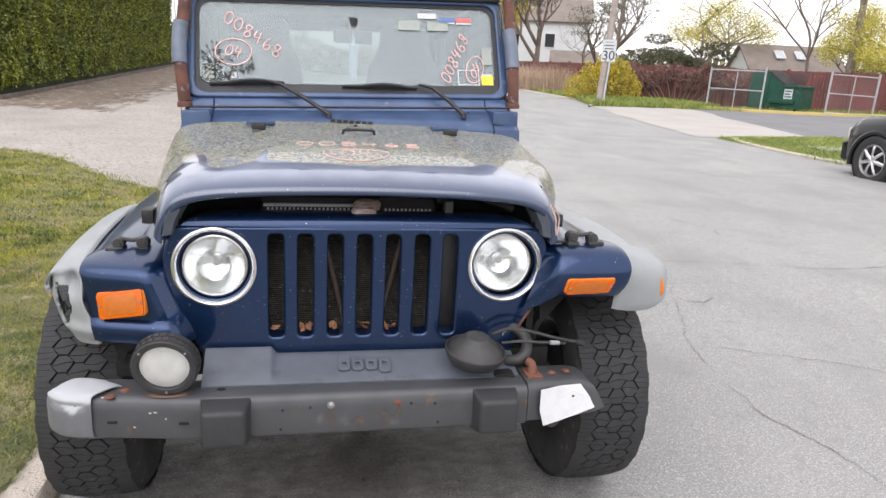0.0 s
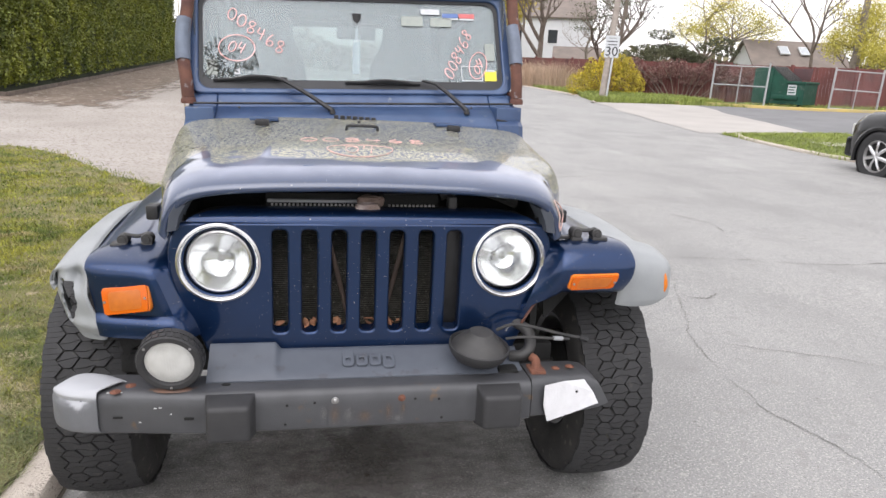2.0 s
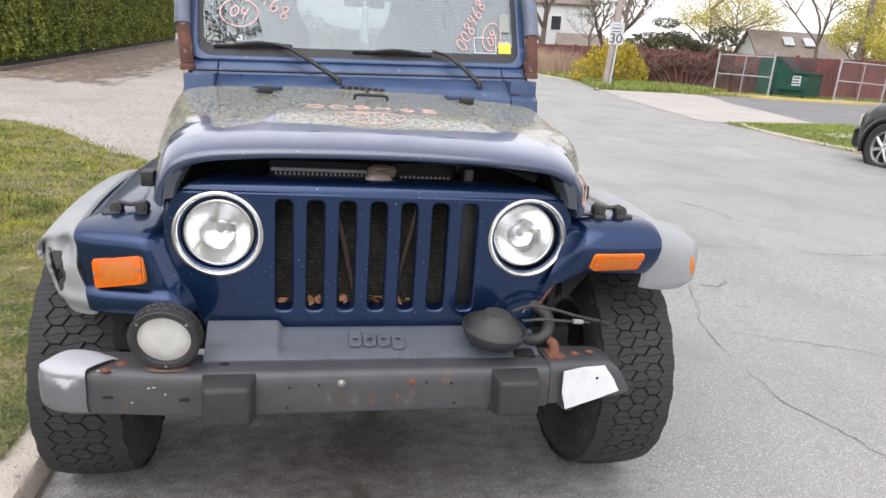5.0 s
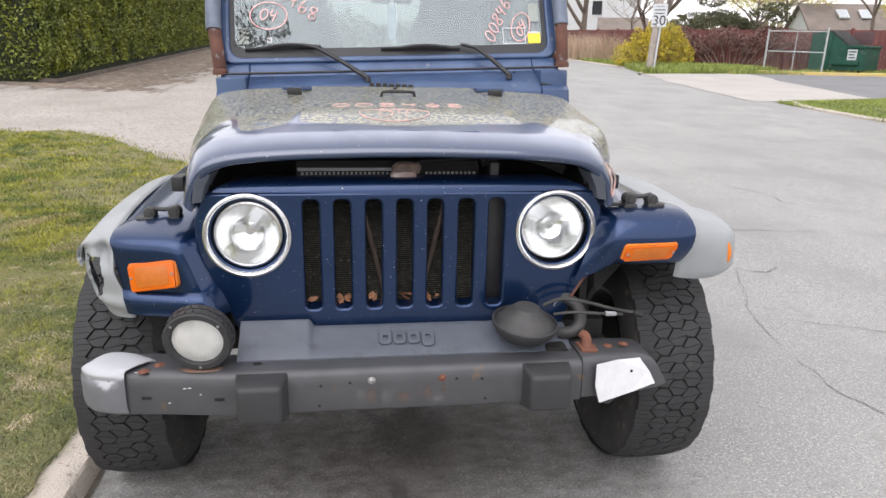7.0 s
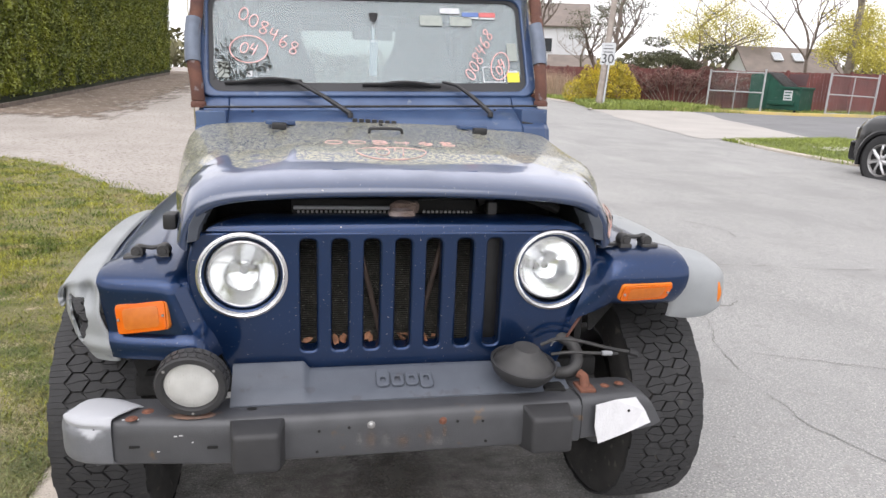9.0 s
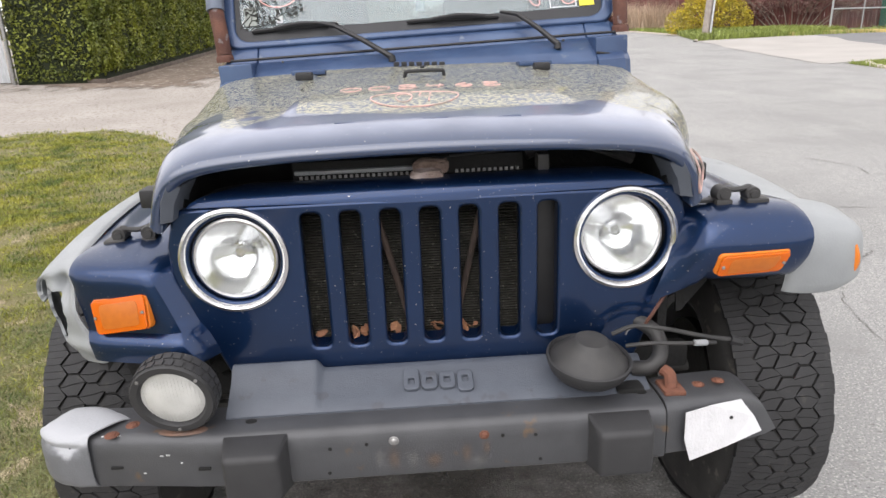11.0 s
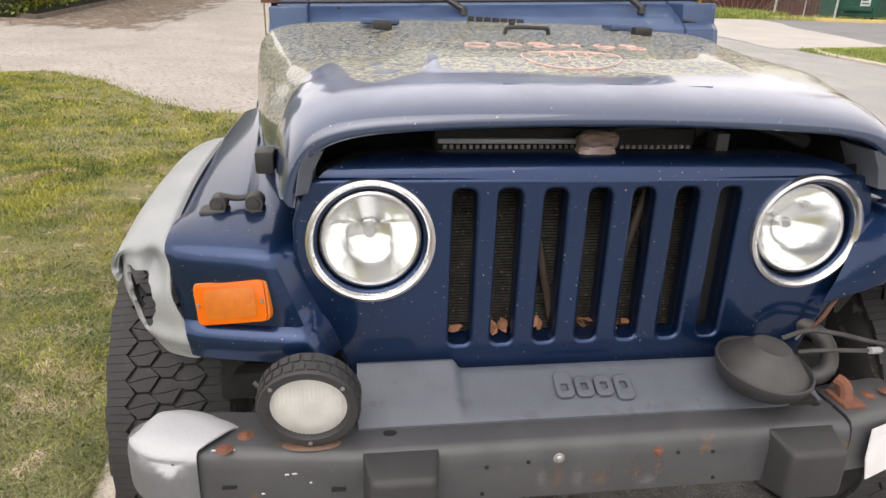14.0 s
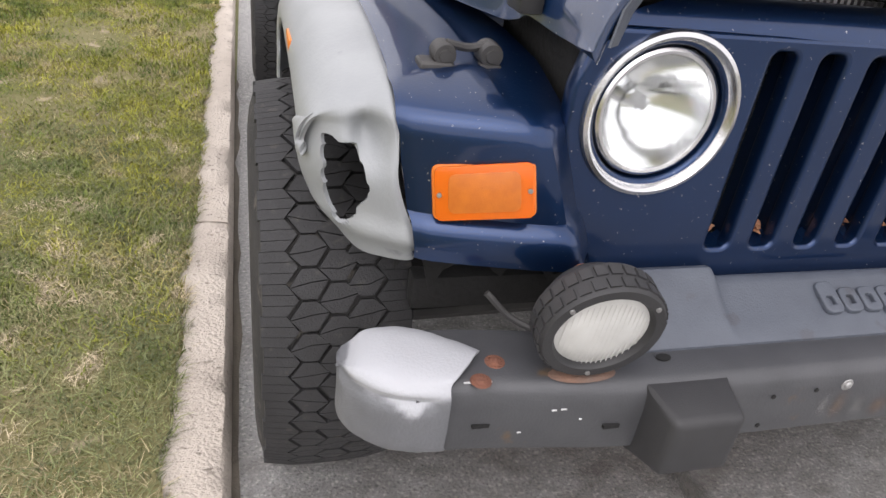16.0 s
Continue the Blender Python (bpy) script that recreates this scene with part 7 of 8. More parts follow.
for k in range(22):
    x = -3.2 + 6.6 * k / 21
    lumps.append(((x, rr.uniform(-0.6, 0.6), 2.5 + rr.uniform(-0.5, 1.0) - 0.05 * x * x), (0.85, 0.6, 0.30)))
    lumps.append(((x + 0.2, rr.uniform(-0.5, 0.5), 1.1), (0.7, 0.6, 0.6)))
shrub("evergreen_shrub", "wide dark green juniper with ragged layered branches", 20.6, 35.6, lumps, 30000, 0.065, leaf_dark, 42)
lumps = [((-2.2 + 0.40 * k, 2.2 - 0.40 * k + 0.15 * math.sin(k), 1.35 + 0.25 * math.sin(k * 1.7)), (0.5, 0.35, 0.5)) for k in range(12)]
shrub("vine_thicket", "tangle of reddish bare vines over the fence", 18.1, 30.7, lumps, 5200, 0.06, leaf_vine, 43)
shrub("garden_shrub", "small rounded dark green conifer by the drive", -10.85, 12.9, [((0, 0, 0.55), (0.9, 0.9, 0.6)), ((0.45, 0.1, 1.0), (0.75, 0.7, 0.6)), ((0.2, 0.1, 1.5), (0.7, 0.65, 0.6)), ((-0.4, 0, 1.4), (0.6, 0.6, 0.6))], 11000, 0.05, leaf_dark, 44)

# clipped hedge beside the drive
HA, HB = Vector((-7.36, 16.05, 0)), Vector((-7.46, 39.0, 0))
hedge = thing("hedge", "tall dense clipped hedge of green and yellow-green leaves", "hedge", at=pose(HA.x, HA.y, level(HA.x, HA.y)))
along = (HB - HA)
across = Vector((-along.y, along.x, 0)).normalized()
# solid near-black core: shade between the leaves is put into its colour
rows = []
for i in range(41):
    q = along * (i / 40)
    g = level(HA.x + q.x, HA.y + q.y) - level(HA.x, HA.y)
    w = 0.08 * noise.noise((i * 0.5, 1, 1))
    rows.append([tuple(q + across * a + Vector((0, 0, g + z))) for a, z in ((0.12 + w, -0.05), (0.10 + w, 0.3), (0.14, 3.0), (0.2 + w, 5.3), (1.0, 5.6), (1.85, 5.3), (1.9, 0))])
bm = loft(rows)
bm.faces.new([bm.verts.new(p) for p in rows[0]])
part("hedge_core", bm, material("hedge_inner_shade", (0.020, 0.028, 0.008), 0.9, 0, (0.010, 0.015, 0.005), 3, 0.5, 0.6, 10), hedge, "dark core with the hedge's inner shade in its colour", 0)
r = np.random.default_rng(77)
n = 120000
u, v = r.random(n) ** 1.25, r.random(n) ** 0.9
lump = np.array([noise.noise((a * 34, b * 9, 2)) + 0.6 * noise.noise((a * 95, b * 26, 5)) for a, b in zip(u.tolist(), v.tolist())])
g0 = level(HA.x, HA.y)
gz = np.array([level(HA.x + along.x * a, HA.y + along.y * a) - g0 for a in np.linspace(0, 1, 60)])
p = np.outer(u, np.array(along)) + np.outer(0.06 - 0.13 * lump + r.normal(0, 0.045, n), np.array(across))
p[:, 2] = 0.20 + 5.27 * v + np.interp(u, np.linspace(0, 1, 60), gz) + r.normal(0, 0.03, n)
end = r.random(n) < 0.07
p[end] = np.outer(r.random(end.sum()) * 1.9, np.array(across)) + np.outer(r.normal(0, 0.06, end.sum()), np.array(along.normalized()))
p[end, 2] = 0.1 + 5.4 * r.random(end.sum())
a = r.normal(size=(n, 3))
a /= np.linalg.norm(a, axis=1)[:, None]
b = np.cross(a, r.normal(size=(n, 3)))
b /= np.linalg.norm(b, axis=1)[:, None]
s = r.uniform(0.028, 0.065, (n, 1))
vv = np.stack([p - a * s, p - b * s * 0.5, p + a * s, p + b * s * 0.5], 1).reshape(-1, 3)
i4 = np.arange(n) * 4
part("hedge_leaves", (vv.tolist(), np.stack([i4, i4 + 1, i4 + 2, i4 + 3], 1).tolist()), leaf_hedge, hedge, smooth=0)["kind"] = "stuff"

# timber edging along the hedge's foot
edging_wood = material("grey_edging_timber", (0.15, 0.12, 0.10), 0.9, 0, (0.07, 0.055, 0.045), 5, 0.5, 0.4, 50)
edging = thing("edging_boards", "low weathered timber edging along the hedge's foot", "edging", kind="structure")
bounds = [(-9.25, 16.55), (-7.12, 15.92), (-7.15, 19.3), (-7.17, 22.2), (-7.19, 25.1), (-7.21, 28.0), (-7.22, 31.0), (-7.24, 34.0), (-7.26, 37.0)]
for (x0, y0), (x1, y1) in zip(bounds, bounds[1:]):
    d = Vector((x1 - x0, y1 - y0, 0))
    m = Matrix.Translation((x0, y0, 0)) @ Matrix.Rotation(math.atan2(d.y, d.x), 4, "Z")
    z0, z1 = level(x0, y0), level(x1, y1)
    bm = box(0.01, d.length - 0.01, -0.025, 0.025, -0.06, 0.115, 0.008, 2)
    for v in bm.verts:
        v.co.z += z0 + (z1 - z0) * v.co.x / d.length + 0.008 * noise.noise((v.co.x, x0, y0))
    bmesh.ops.transform(bm, matrix=m, verts=bm.verts)
    part("edging_board", bm, edging_wood, edging)

# corrugated metal gate by the hedge
metal_white = material("weathered_white_sheet_metal", (0.62, 0.64, 0.66), 0.5, 0.3, (0.45, 0.47, 0.49), 2, 0.5, 0.1, 60)
gx, gy = -9.40, 16.15
gate = thing("metal_gate", "pale corrugated sheet-metal gate with a grey post", "gate", at=pose(gx, gy, level(gx, gy), 0, 0, 161))
rows = []
for k in range(140):
    x = 0.12 + 5.5 * k / 139
    rows.append([(x, 0.022 * math.sin(k * 1.57), z) for z in (0.05, 1.3, 2.6)])
part("sheet", loft(rows), metal_white, gate, smooth=0)
part("post", tube([(0, 0, -0.1), (0, 0, 2.75)], 0.05, 10), bare_steel, gate)
part("rail", tube([(0, -0.03, 2.62), (5.6, -0.03, 2.62)], 0.035, 8), bare_steel, gate)
part("cap", box(0.08, 5.6, -0.06, 0.06, 2.62, 2.86, 0.02), metal_white, gate)

# ---- red board fence ----
red_wood = material("dull_red_fence_paint", (0.185, 0.062, 0.055), 0.85, 0, (0.11, 0.046, 0.044), 1.2, 0.5, 0.3, 40, island=0.18)
fence = thing("board_fence", "long board fence with faded dull red paint", "fence")
line = [Vector((14.2, 46.0, 0)), Vector((16.8, 32.6, 0)), Vector((19.9, 29.4, 0)), Vector((24.8, 26.9, 0)), Vector((32.0, 24.4, 0)), Vector((43.0, 21.3, 0))]
for a, b in zip(line, line[1:]):
    n = max(1, round((b - a).length / 2.4))
    for k in range(n):
        p, q = a.lerp(b, k / n), a.lerp(b, (k + 1) / n)
        d = (q - p).normalized()
        s = Vector((-d.y, d.x, 0))
        bm = bmesh.new()
        m = round((q - p).length / 0.145)
        for j in range(m):
            c = p.lerp(q, (j + 0.5) / m)
            z = level(c.x, c.y)
            box(-0.068, 0.068, -0.011, 0.011, z + 0.03, z + 1.82 + 0.012 * math.sin(j * 2.3 + k), m=Matrix.Translation((c.x, c.y, 0)) @ Matrix.Rotation(math.atan2(d.y, d.x), 4, "Z"), bm=bm)
        part("fence_panel", bm, red_wood, fence, smooth=0)["kind"] = "stuff"
        part("fence_post", box(p.x - 0.06, p.x + 0.06, p.y - 0.06, p.y + 0.06, level(p.x, p.y) - 0.1, level(p.x, p.y) + 1.9, 0.01, 1), red_wood, fence)

# ---- wire mesh gates of the refuse corner ----
galv = material("galvanised_tube", (0.50, 0.51, 0.52), 0.45, 0.5, (0.38, 0.39, 0.40), 12, 0.5, 0.1, 100)


def wire_gate(p, q, height, lean, label):
    p, q = Vector(p), Vector(q)
    z = (level(p.x, p.y) + level(q.x, q.y)) / 2
    d = q - p
    t = thing("wire_gate", label, "gate", "gates of the refuse corner", at=Matrix.Translation((p.x, p.y, z)) @ Matrix.Rotation(math.atan2(d.y, d.x), 4, "Z") @ Matrix.Rotation(radians(lean), 4, "Y"))
    w = d.length
    for x in (0, w):
        part("post", tube([(x, 0, -0.1), (x, 0, height + (0.12 if x else 0.05))], 0.042, 8), galv, t)
    part("mid_post", tube([(w / 2, 0, 0.08), (w / 2, 0, height - 0.05)], 0.022, 8), galv, t)
    for zz in (0.10, height * 0.52, height - 0.04):
        part("rail", tube([(0, 0, zz), (w, 0, zz)], 0.026, 8), galv, t)
    bm = bmesh.new()
    step = 0.13
    k = -height
    while k < w:
        for s in (1, -1):
            a0, a1 = max(0, k), min(w, k + height)
            if a1 - a0 > 0.02:
                z0, z1 = (a0 - k, a1 - k) if s > 0 else (height - (a0 - k), height - (a1 - k))
                tube([(a0, 0.0, 0.05 + z0 * 0.96), (a1, 0.0, 0.05 + z1 * 0.96)], 0.0020, 3, bm=bm)
        k += step
    part("wire_mesh", bm, galv, t, smooth=0)["kind"] = "stuff"
    return t


wire_gate((17.68, 27.2), (18.98, 25.13), 1.80, 1.0, "open chain-link gate beside the dumpster")
wire_gate((21.8, 24.65), (23.99, 24.43), 1.75, 1.6, "open chain-link gate leaning on its post")

# dumpster
green_steel = material("dark_green_dumpster_paint", (0.012, 0.085, 0.055), 0.5, 0.1, (0.008, 0.055, 0.038), 3, 0.5, 0.1, 60, spots=((0.06, 0.10, 0.08), 5, 0.36))
dx, dy = 21.2, 26.3
dump = thing("dumpster", "dark green steel dumpster with a sloping ribbed black lid", "dumpster", at=pose(dx, dy, level(dx, dy) + 0.02, 0, 0, -60))
# local x runs from the tall back to the low front, the long side faces -y
profile_d = [(-1.55, 0.12), (0.75, 0.12), (0.75, 1.10), (0.05, 1.12), (-0.75, 1.72), (-1.55, 1.66)]
bm = bmesh.new()
lo = [bm.verts.new((x, -0.70, z)) for x, z in profile_d]
hi = [bm.verts.new((x, 0.70, z)) for x, z in profile_d]
bm.faces.new(lo)
bm.faces.new(hi[::-1])
for k in range(6):
    bm.faces.new((lo[k], hi[k], hi[(k + 1) % 6], lo[(k + 1) % 6]))
bmesh.ops.recalc_face_normals(bm, faces=bm.faces)
bmesh.ops.bevel(bm, geom=list(bm.edges), offset=0.02, segments=2, affect="EDGES")
part("body", bm, green_steel, dump)
part("rim", box(-0.02, 0.80, -0.76, -0.68, 1.04, 1.14, 0.015), green_steel, dump)
part("rim", box(0.72, 0.80, -0.70, 0.74, 1.04, 1.14, 0.015), green_steel, dump)
part("fork_pocket", box(-0.55, 0.55, -0.80, -0.70, 0.34, 0.52, 0.015), green_steel, dump)
part("corner_rib", box(-0.80, -0.70, -0.745, -0.695, 0.14, 1.60, 0.01), green_steel, dump)
m = Matrix.Translation((-0.78, 0, 1.745)) @ Matrix.Rotation(math.atan2(0.60, 0.80), 4, "Y")
lid = part("lid", box(0.0, 1.06, -0.72, 0.70, 0.0, 0.03, 0.01, m=m), dusty_black, dump, "ribbed black plastic lid")
for j in range(8):
    part("lid_rib", box(0.03, 1.03, -0.70 + 0.175 * j, -0.62 + 0.175 * j, 0.03, 0.07, 0.015, m=m), dusty_black, lid)
m = Matrix.Translation((-0.45, 0.66, 1.20)) @ Matrix.Rotation(radians(-14), 4, "X")
part("raised_lid", box(0.0, 0.85, 0.0, 0.03, 0.0, 0.55, 0.01, m=m), material("maroon_lid_plastic", (0.075, 0.028, 0.030), 0.6, 0, (0.05, 0.022, 0.024), 6, 0.5), dump, "dark maroon lid standing open")
part("notice", box(0.05, 0.42, -0.712, -0.702, 0.55, 0.98), white_s, dump, "white notice with green bars")
for k in range(3):
    part("notice_bar", box(0.09, 0.38 - 0.05 * (k % 2), -0.718, -0.712, 0.62 + 0.12 * k, 0.67 + 0.12 * k), green_steel, dump)
for x in (-1.3, 0.55):
    for y in (-0.5, 0.5):
        part("castor", tube([(x - 0.03, y, 0.07), (x + 0.03, y, 0.07)], 0.075, 12), black_plastic, dump)

# utility pole with sign and cables
pole_wood = material("weathered_pole_wood", (0.40, 0.355, 0.315), 0.9, 0, (0.25, 0.215, 0.19), 5, 0.5, 0.4, 50)
px, py = 12.5, 27.4
pole = thing("utility_pole", "leaning weathered wooden utility pole", "utility pole", at=pose(px, py, level(px, py), 0, 0, 0))
T = Vector((1.28, 1.35, 9.6))
part("shaft", tube([(0, 0, -0.3), tuple(T * 0.5), tuple(T)], 0.155, 14, taper=0.11), pole_wood, pole)
part("conduit", tube([(0.15, -0.16, 0), tuple(T * 0.3 + Vector((0.14, -0.15, 0)))], 0.045, 10), galv, pole, "grey metal conduit")
part("crossarm", box(-0.9, 0.9, -0.05, 0.05, -0.06, 0.06, 0.01, m=Matrix.Translation(T * 0.93)), pole_wood, pole)
part("cable_box", box(-0.18, 0.18, -0.12, 0.12, -0.14, 0.14, 0.02, m=Matrix.Translation(T * 0.70 + Vector((0.35, -0.1, 0)))), black_plastic, pole, "black cable box")
part("cable_box", box(-0.07, 0.07, -0.06, 0.06, -0.09, 0.09, 0.02, m=Matrix.Translation(T * 0.61 + Vector((0.28, -0.1, 0)))), black_plastic, pole, "small black splice box")
sign = thing("speed_limit_sign", "white speed limit sign on the utility pole", "sign", at=Matrix.Translation(Vector((px, py, level(px, py))) + T * 0.245 + Vector((0.0, -0.20, 0))) @ Matrix.Rotation(radians(-24), 4, "Z"))
part("plate", sheet([rounded(-0.31, 0.31, -0.47, 0.47, 0.04)], 0.006, 0, pose(0, 0, 0)), white_s, sign, "", 0)
part("number", lettering("30", 0.56, 0.003, pose(0, -0.008, -0.22)), black_plastic, sign, "black figures", 0)
for k, w in enumerate((0.34, 0.44, 0.40)):
    part("text_bar", box(-w / 2, w / 2, -0.008, -0.004, 0.34 - 0.14 * k, 0.38 - 0.14 * k), steel_grey if k else pale_plastic, sign)


def cable(label, a, b, sag, r):
    a, b = Vector(a), Vector(b)
    pts = [a.lerp(b, k / 20) - Vector((0, 0, sag * 4 * (k / 20) * (1 - k / 20))) for k in range(21)]
    tagged(part("overhead_cable", tube(pts, r, 5), black_plastic, smooth=60), label, "cable", "overhead cables", "structure")


P0 = Vector((px, py, level(px, py)))
cable("black overhead cable strung from the utility pole", P0 + T * 0.63, (34, 16.5, 8.4), 0.45, 0.022)
cable("black overhead cable strung from the utility pole", P0 + T * 0.615, (34, 16.5, 7.9), 0.35, 0.014)
cable("service cable running down to a house", P0 + T * 0.93, (33.2, 47.6, 5.6), 0.8, 0.022)
cable("black overhead cable strung along the street", P0 + T * 0.64, (9, 70, 8), 0.5, 0.018)

# ---- houses ----
siding = material("white_house_siding", (0.66, 0.67, 0.69), 0.7, 0, (0.60, 0.61, 0.63), 2, 0.5, 0.1, 30)
shingle = material("grey_brown_shingles", (0.24, 0.20, 0.175), 0.9, 0, (0.17, 0.145, 0.13), 1.5, 0.5, 0.4, 14)
dark_glass = material("dark_window", (0.03, 0.035, 0.04), 0.1, 0, (0.02, 0.022, 0.026), 3, 0.5)


def house(label, x, y, turn, length, width, eave, ridge, windows, roof_mat=shingle):
    """Ridge along local x; the side wall that faces local -y carries windows (x, z, width, height)."""
    z = level(x, y) - 0.2
    h = thing("house", label, "house", at=pose(x, y, z, 0, 0, turn))
    L, W = length / 2, width / 2
    bm = bmesh.new()
    rings = [[bm.verts.new((s * L, yy, zz)) for yy, zz in ((-W, 0), (W, 0), (W, eave), (0, ridge), (-W, eave))] for s in (-1, 1)]
    bm.faces.new(rings[0])
    bm.faces.new(rings[1][::-1])
    for k in range(5):
        bm.faces.new((rings[0][k], rings[1][k], rings[1][(k + 1) % 5], rings[0][(k + 1) % 5]))
    bmesh.ops.recalc_face_normals(bm, faces=bm.faces)
    part("wall", bm, siding, h, smooth=0)
    for s in (-1, 1):
        k = (ridge - eave) / W
        over = 0.35
        bm = loft([[(-L - 0.3, s * (W + over), eave - over * k + 0.04), (L + 0.3, s * (W + over), eave - over * k + 0.04)], [(-L - 0.3, s * W * 0.5, (eave + ridge) / 2 + 0.04), (L + 0.3, s * W * 0.5, (eave + ridge) / 2 + 0.04)], [(-L - 0.3, 0, ridge + 0.04), (L + 0.3, 0, ridge + 0.04)]])
        part("roof", thick(bm, 0.12), roof_mat, h, smooth=0)
    for wx, wz, ww, wh in windows:
        w = part("window", box(wx - ww / 2, wx + ww / 2, -W - 0.05, -W + 0.02, wz - wh / 2, wz + wh / 2, 0.01), siding, h, "white window frame")
        part("pane", box(wx - ww / 2 + 0.08, wx + ww / 2 - 0.08, -W - 0.06, -W - 0.05, wz - wh / 2 + 0.08, wz + wh / 2 - 0.08), dark_glass, w)
    return h


h1 = house("low white house with a grey-brown roof and skylights", 37.4, 49.0, -12, 7.0, 6.4, 1.9, 4.3, [(-1.6, 1.5, 0.9, 1.1), (1.4, 1.5, 0.9, 1.1)])
for x in (-1.0, 0.6):
    k = (4.3 - 1.9) / 3.2
    a = math.atan(k)
    w = part("skylight", box(-0.38, 0.38, -0.5, 0.5, 0.0, 0.12, 0.02, m=Matrix.Translation((x, -1.3, 4.3 - 1.3 * k + 0.16)) @ Matrix.Rotation(a, 4, "X")), white_s, h1, "pale skylight")
    part("skylight_pane", box(-0.3, 0.3, -0.42, 0.42, 0.12, 0.13, m=Matrix.Translation((x, -1.3, 4.3 - 1.3 * k + 0.16)) @ Matrix.Rotation(a, 4, "X")), material("sky_pane", (0.5, 0.53, 0.56), 0.2, 0, (0.4, 0.43, 0.46), 4, 0.5), w)
house("two-storey white house beyond the bare trees", 20.0, 64.0, -20, 12.0, 8.0, 6.0, 8.2, [(-3.4, 4.2, 1.0, 1.3), (-0.6, 4.2, 1.0, 1.3), (2.6, 4.2, 1.0, 1.3), (-3.4, 1.6, 1.0, 1.3), (2.6, 1.6, 1.0, 1.3)])
house("white lean-to with a low grey roof", 22.6, 57.0, -20, 3.6, 4.0, 2.3, 3.3, [(0, 1.3, 0.8, 0.9)])
house("pale house behind the yellow trees", 42.5, 36.0, -50, 8.0, 7.0, 2.8, 4.6, [(-1.5, 1.6, 1.0, 1.2), (1.5, 1.6, 1.0, 1.2)])


# ---- parked cars ----
def car_body(sections, parent, mat, label):
    """Loft of cross-sections along local y: y, half width low and high, z of sill, waist and top."""
    rows = []
    for y, wl_, wh_, z0, zm, z1 in sections:
        half = [(wl_ * 0.92, z0), (wl_, z0 + 0.10), (wl_ * 1.01, (z0 + zm) / 2), (wl_, zm - 0.05), (wl_ * 0.97, zm), (wh_ * 1.0, z1 - 0.07), (wh_ * 0.90, z1 - 0.01), (wh_ * 0.5, z1 + 0.015), (0, z1 + 0.02)]
        rows.append([(x, y, z) for x, z in half] + [(-x, y, z) for x, z in half[::-1][1:]])
    bm = loft(rows)
    bm.faces.new([bm.verts.new(p) for p in rows[0]])
    bm.faces.new([bm.verts.new(p) for p in rows[-1]])
    bmesh.ops.recalc_face_normals(bm, faces=bm.faces)
    return part("body", bm, mat, parent, label, 40)


black_paint = material("glossy_black_paint", (0.006, 0.006, 0.007), 0.25, 0, (0.004, 0.004, 0.005), 2, 0.5, coat=0.3, spec=0.35)
silver_paint = material("silver_paint", (0.42, 0.43, 0.45), 0.35, 0.5, (0.36, 0.37, 0.39), 2, 0.5, coat=0.6)


def road_wheel(parent, x, y, r, w, s, spokes=7):
    wh = new("wheel")
    wh.parent = parent
    wh.matrix_basis = pose(x, y, r)
    tagged(wh, "chrome wheel with a black tyre")
    m = Matrix.Rotation(radians(90 * s), 4, "Y")
    h = w / 2
    part("tyre", lathe([(r * 0.62, -h * 0.8), (r * 0.75, -h), (r * 0.92, -h * 0.95), (r, -h * 0.7), (r, h * 0.7), (r * 0.92, h * 0.95), (r * 0.75, h), (r * 0.62, h * 0.8)], 40, m), tyre_rubber, wh)
    part("rim", lathe([(r * 0.66, h * 0.85), (r * 0.63, h * 0.9), (r * 0.58, h * 0.7), (r * 0.56, -h * 0.5), (0, -h * 0.5)], 32, m), bare_steel, wh)
    for k in range(spokes):
        a = 2 * math.pi * k / spokes
        bm = tube([m @ Matrix.Rotation(a, 4, "Z") @ Vector(p) for p in ((0, 0, h * 0.72), (r * 0.3, 0, h * 0.78), (r * 0.6, 0, h * 0.66))], r * 0.085, 6)
        part("spoke", bm, chrome, wh)
    part("hub", lathe([(0, h * 0.95), (r * 0.1, h * 0.93), (r * 0.14, h * 0.8), (r * 0.15, 0)], 20, m), chrome, wh)
    return wh


suv = thing("suv", "large black sport utility vehicle with chrome wheels at the kerb", "car", at=pose(10.27, 8.0, 0.0))
car_body([(1.00, 0.70, 0.62, 0.42, 0.62, 0.80), (0.97, 0.86, 0.74, 0.34, 0.72, 0.94), (0.85, 0.95, 0.86, 0.30, 0.94, 1.09), (0.60, 1.0, 0.92, 0.45, 1.03, 1.16), (0.0, 1.0, 0.93, 0.48, 1.06, 1.19), (-0.6, 1.0, 0.92, 0.40, 1.08, 1.19), (-0.75, 1.0, 0.90, 0.38, 1.10, 1.21),
          (-1.25, 1.0, 0.76, 0.38, 1.10, 1.72), (-1.7, 1.0, 0.76, 0.38, 1.10, 1.86), (-3.0, 1.0, 0.76, 0.38, 1.10, 1.90), (-4.2, 1.0, 0.76, 0.38, 1.10, 1.86), (-4.5, 0.97, 0.74, 0.42, 1.08, 1.78), (-4.65, 0.95, 0.80, 0.45, 1.0, 1.12)], suv, black_paint, "glossy black bodywork")
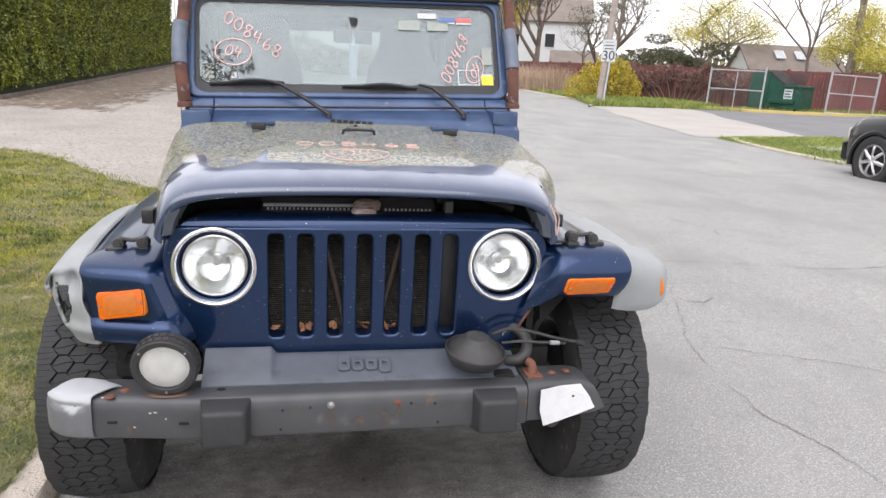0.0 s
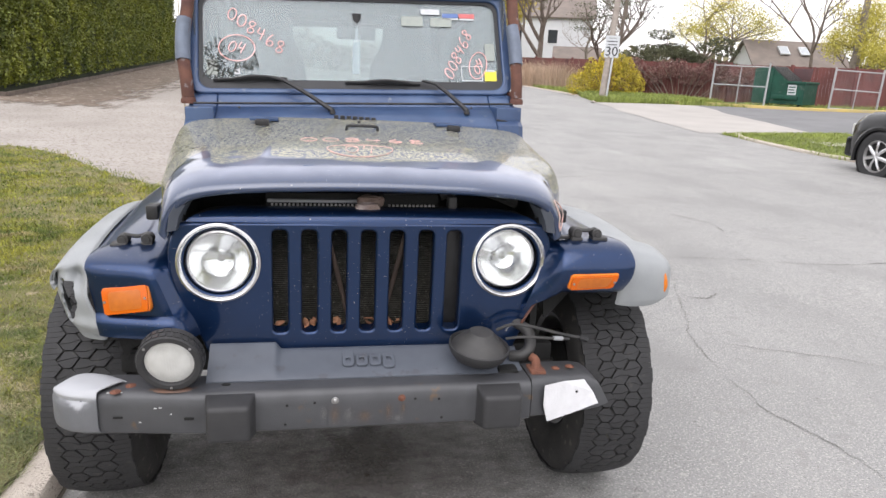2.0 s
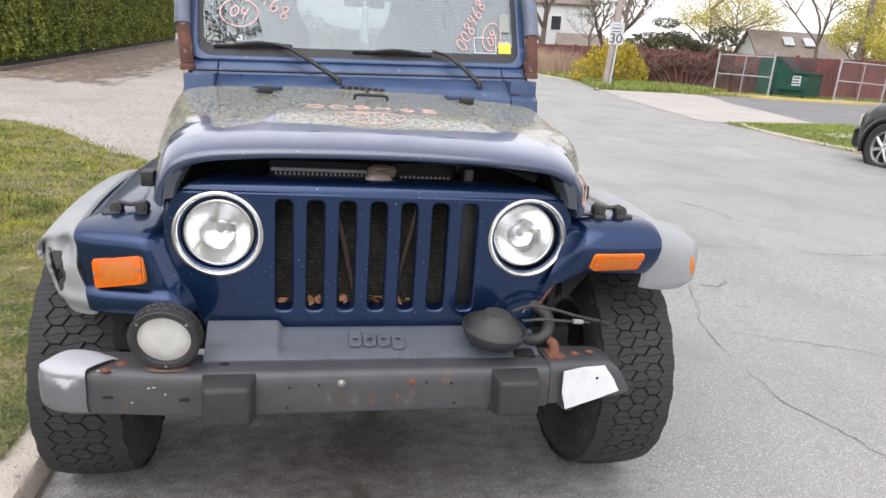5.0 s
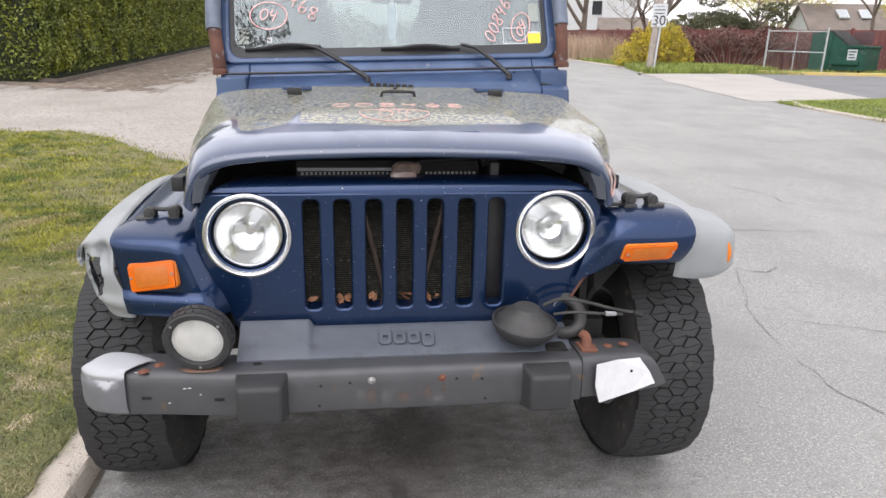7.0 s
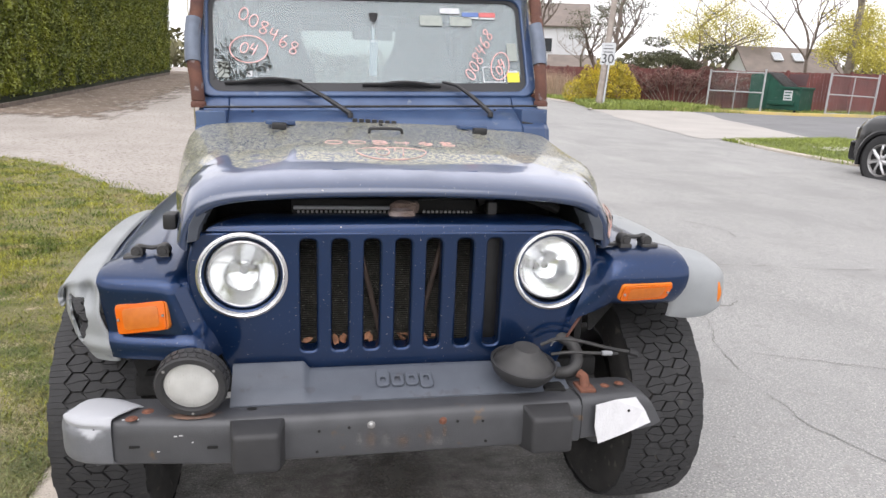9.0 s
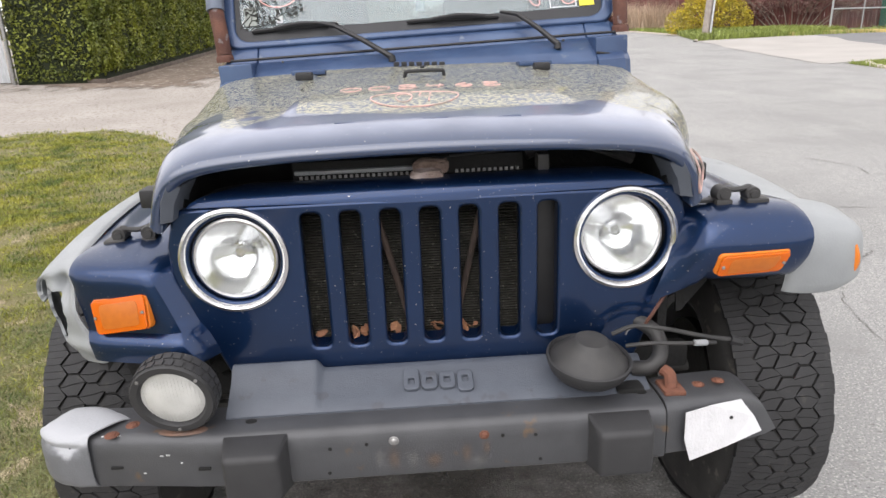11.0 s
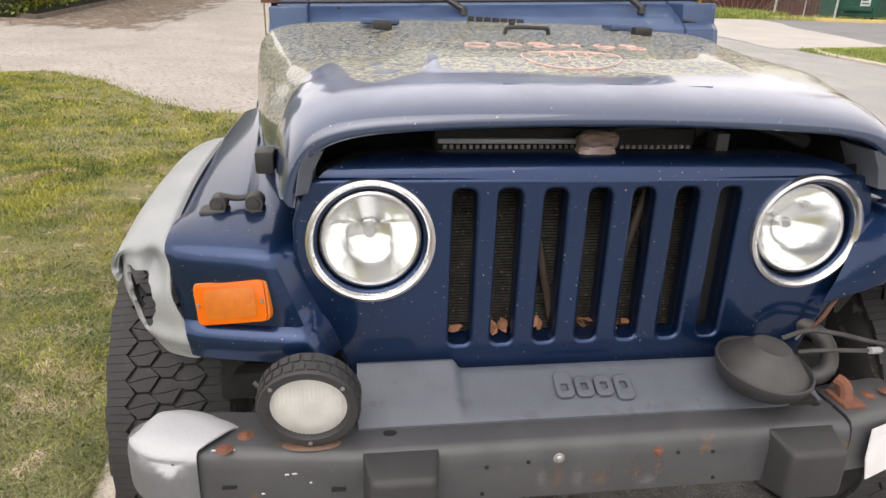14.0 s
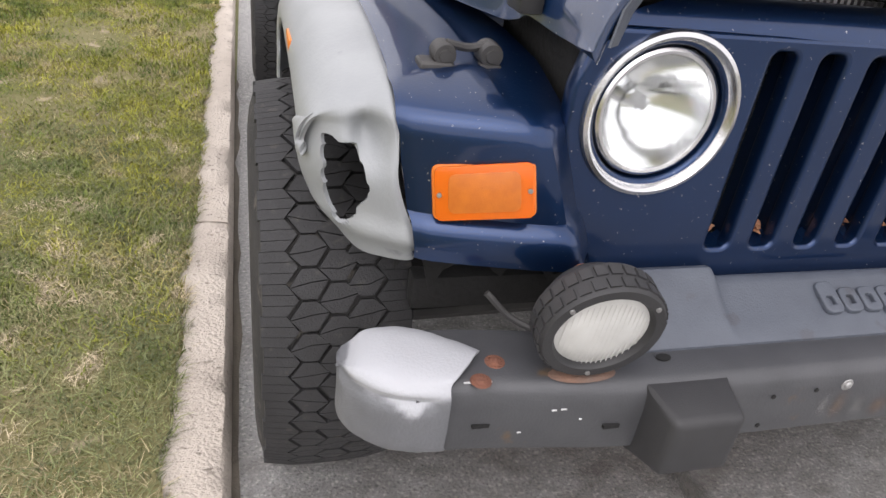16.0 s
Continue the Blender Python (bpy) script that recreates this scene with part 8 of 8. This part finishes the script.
for s in (-1, 1):
    road_wheel(suv, s * 0.92, 0.16, 0.42, 0.28, s, 7)
    road_wheel(suv, s * 0.92, -2.79, 0.42, 0.28, s, 7)
    bm = bmesh.new()
    arc = [(s * 1.0, 0.16 + 0.52 * math.cos(radians(a)), 0.40 + 0.50 * math.sin(radians(a))) for a in range(-12, 193, 12)]
    tube(arc, 0.055, 8, bm=bm)
    part("wheel_arch", bm, black_paint, suv, "glossy black wheel arch moulding")
    # flat near-black disc on the side paints in the wheel well's shade
    bm = bmesh.new()
    bmesh.ops.create_circle(bm, cap_ends=True, radius=0.47, segments=32)
    bmesh.ops.transform(bm, matrix=Matrix.Translation((s * 1.004, 0.16, 0.41)) @ Matrix.Rotation(radians(90), 4, "Y"), verts=bm.verts)
    part("arch_shade_disc", thick(bm, 0.004), bay_black, suv)
    part("running_board", tube([(s * 1.03, -0.55, 0.36), (s * 1.06, -0.7, 0.36), (s * 1.06, -2.3, 0.36), (s * 1.03, -2.45, 0.36)], 0.045, 8), chrome, suv, "chrome running board")
    part("side_moulding", box(s * 1.0 - 0.02, s * 1.0 + 0.02, -2.4, -0.5, 0.58, 0.80, 0.02), black_paint, suv)
    part("name_strip", box(s * 1.004 - 0.012, s * 1.004 + 0.012, -1.3, -0.62, 0.895, 0.925, 0.004), white_s, suv, "pale bar for unreadable lettering")
    mirror_thing = part("side_mirror", box(s * 1.12 - 0.11, s * 1.12 + 0.11, -0.98, -0.80, 1.12, 1.32, 0.06, 3), black_paint, suv, "black side mirror")
    part("side_window", box(s * 0.90 - 0.05, s * 0.90 + 0.05, -2.1, -1.15, 1.18, 1.62, 0.02), dark_glass, suv)
    part("headlamp", box(s * 0.78 - 0.12, s * 0.78 + 0.12, 0.80, 0.965, 0.74, 0.93, 0.03, 3), frosted, suv, "clear headlamp")
part("front_bumper", box(-0.92, 0.92, 0.80, 1.06, 0.34, 0.70, 0.08, 3), black_paint, suv, "black front bumper")

far_car = thing("estate_car", "silver car parked across the lot", "car", at=pose(24.2, 19.3, level(24.2, 19.3) + 0.02, 0, 0, 60))
car_body([(2.1, 0.75, 0.65, 0.35, 0.6, 0.75), (1.9, 0.85, 0.75, 0.25, 0.8, 0.90), (1.0, 0.88, 0.78, 0.22, 0.92, 1.02), (0.8, 0.88, 0.75, 0.22, 0.95, 1.08), (0.2, 0.88, 0.66, 0.22, 0.97, 1.52), (-0.6, 0.88, 0.68, 0.22, 0.98, 1.60), (-1.7, 0.88, 0.68, 0.22, 1.0, 1.56), (-2.1, 0.85, 0.66, 0.3, 1.0, 1.30), (-2.2, 0.8, 0.7, 0.35, 0.95, 1.02)], far_car, silver_paint, "silver bodywork")
for s in (-1, 1):
    for y in (1.35, -1.35):
        road_wheel(far_car, s * 0.80, y, 0.32, 0.2, s, 5)
    part("side_window", box(s * 0.80 - 0.05, s * 0.80 + 0.05, -1.6, 0.1, 1.04, 1.42, 0.02), dark_glass, far_car)
    part("tail_lamp", box(s * 0.72 - 0.1, s * 0.72 + 0.1, -2.22, -2.05, 0.85, 1.15, 0.02), red_s, far_car, "red tail lamp")
part("rear_window", box(-0.55, 0.55, -2.14, -2.04, 1.05, 1.36, 0.02), dark_glass, far_car)

# distant wood that closes the view
rr = random.Random(77)
lumps, radii = [], []
for k in range(150):
    a = radians(-70 + 250 * k / 149)
    d = rr.uniform(95, 130)
    x, y = d * math.sin(a), d * math.cos(a)
    lumps.append((x, y, level(x, y) + rr.uniform(1.5, 3.0)))
    radii.append((rr.uniform(4, 7), rr.uniform(4, 7), rr.uniform(2.0, 4.2)))
tagged(part("distant_wood", foliage(lumps, radii, 26000, 0.8, 5), material("far_spring_wood", (0.20, 0.19, 0.09), 0.8, 0, (0.13, 0.115, 0.08), 0.06, 0.5, island=0.3), smooth=0), "hazy far woodland in early leaf", "woodland", kind="stuff")
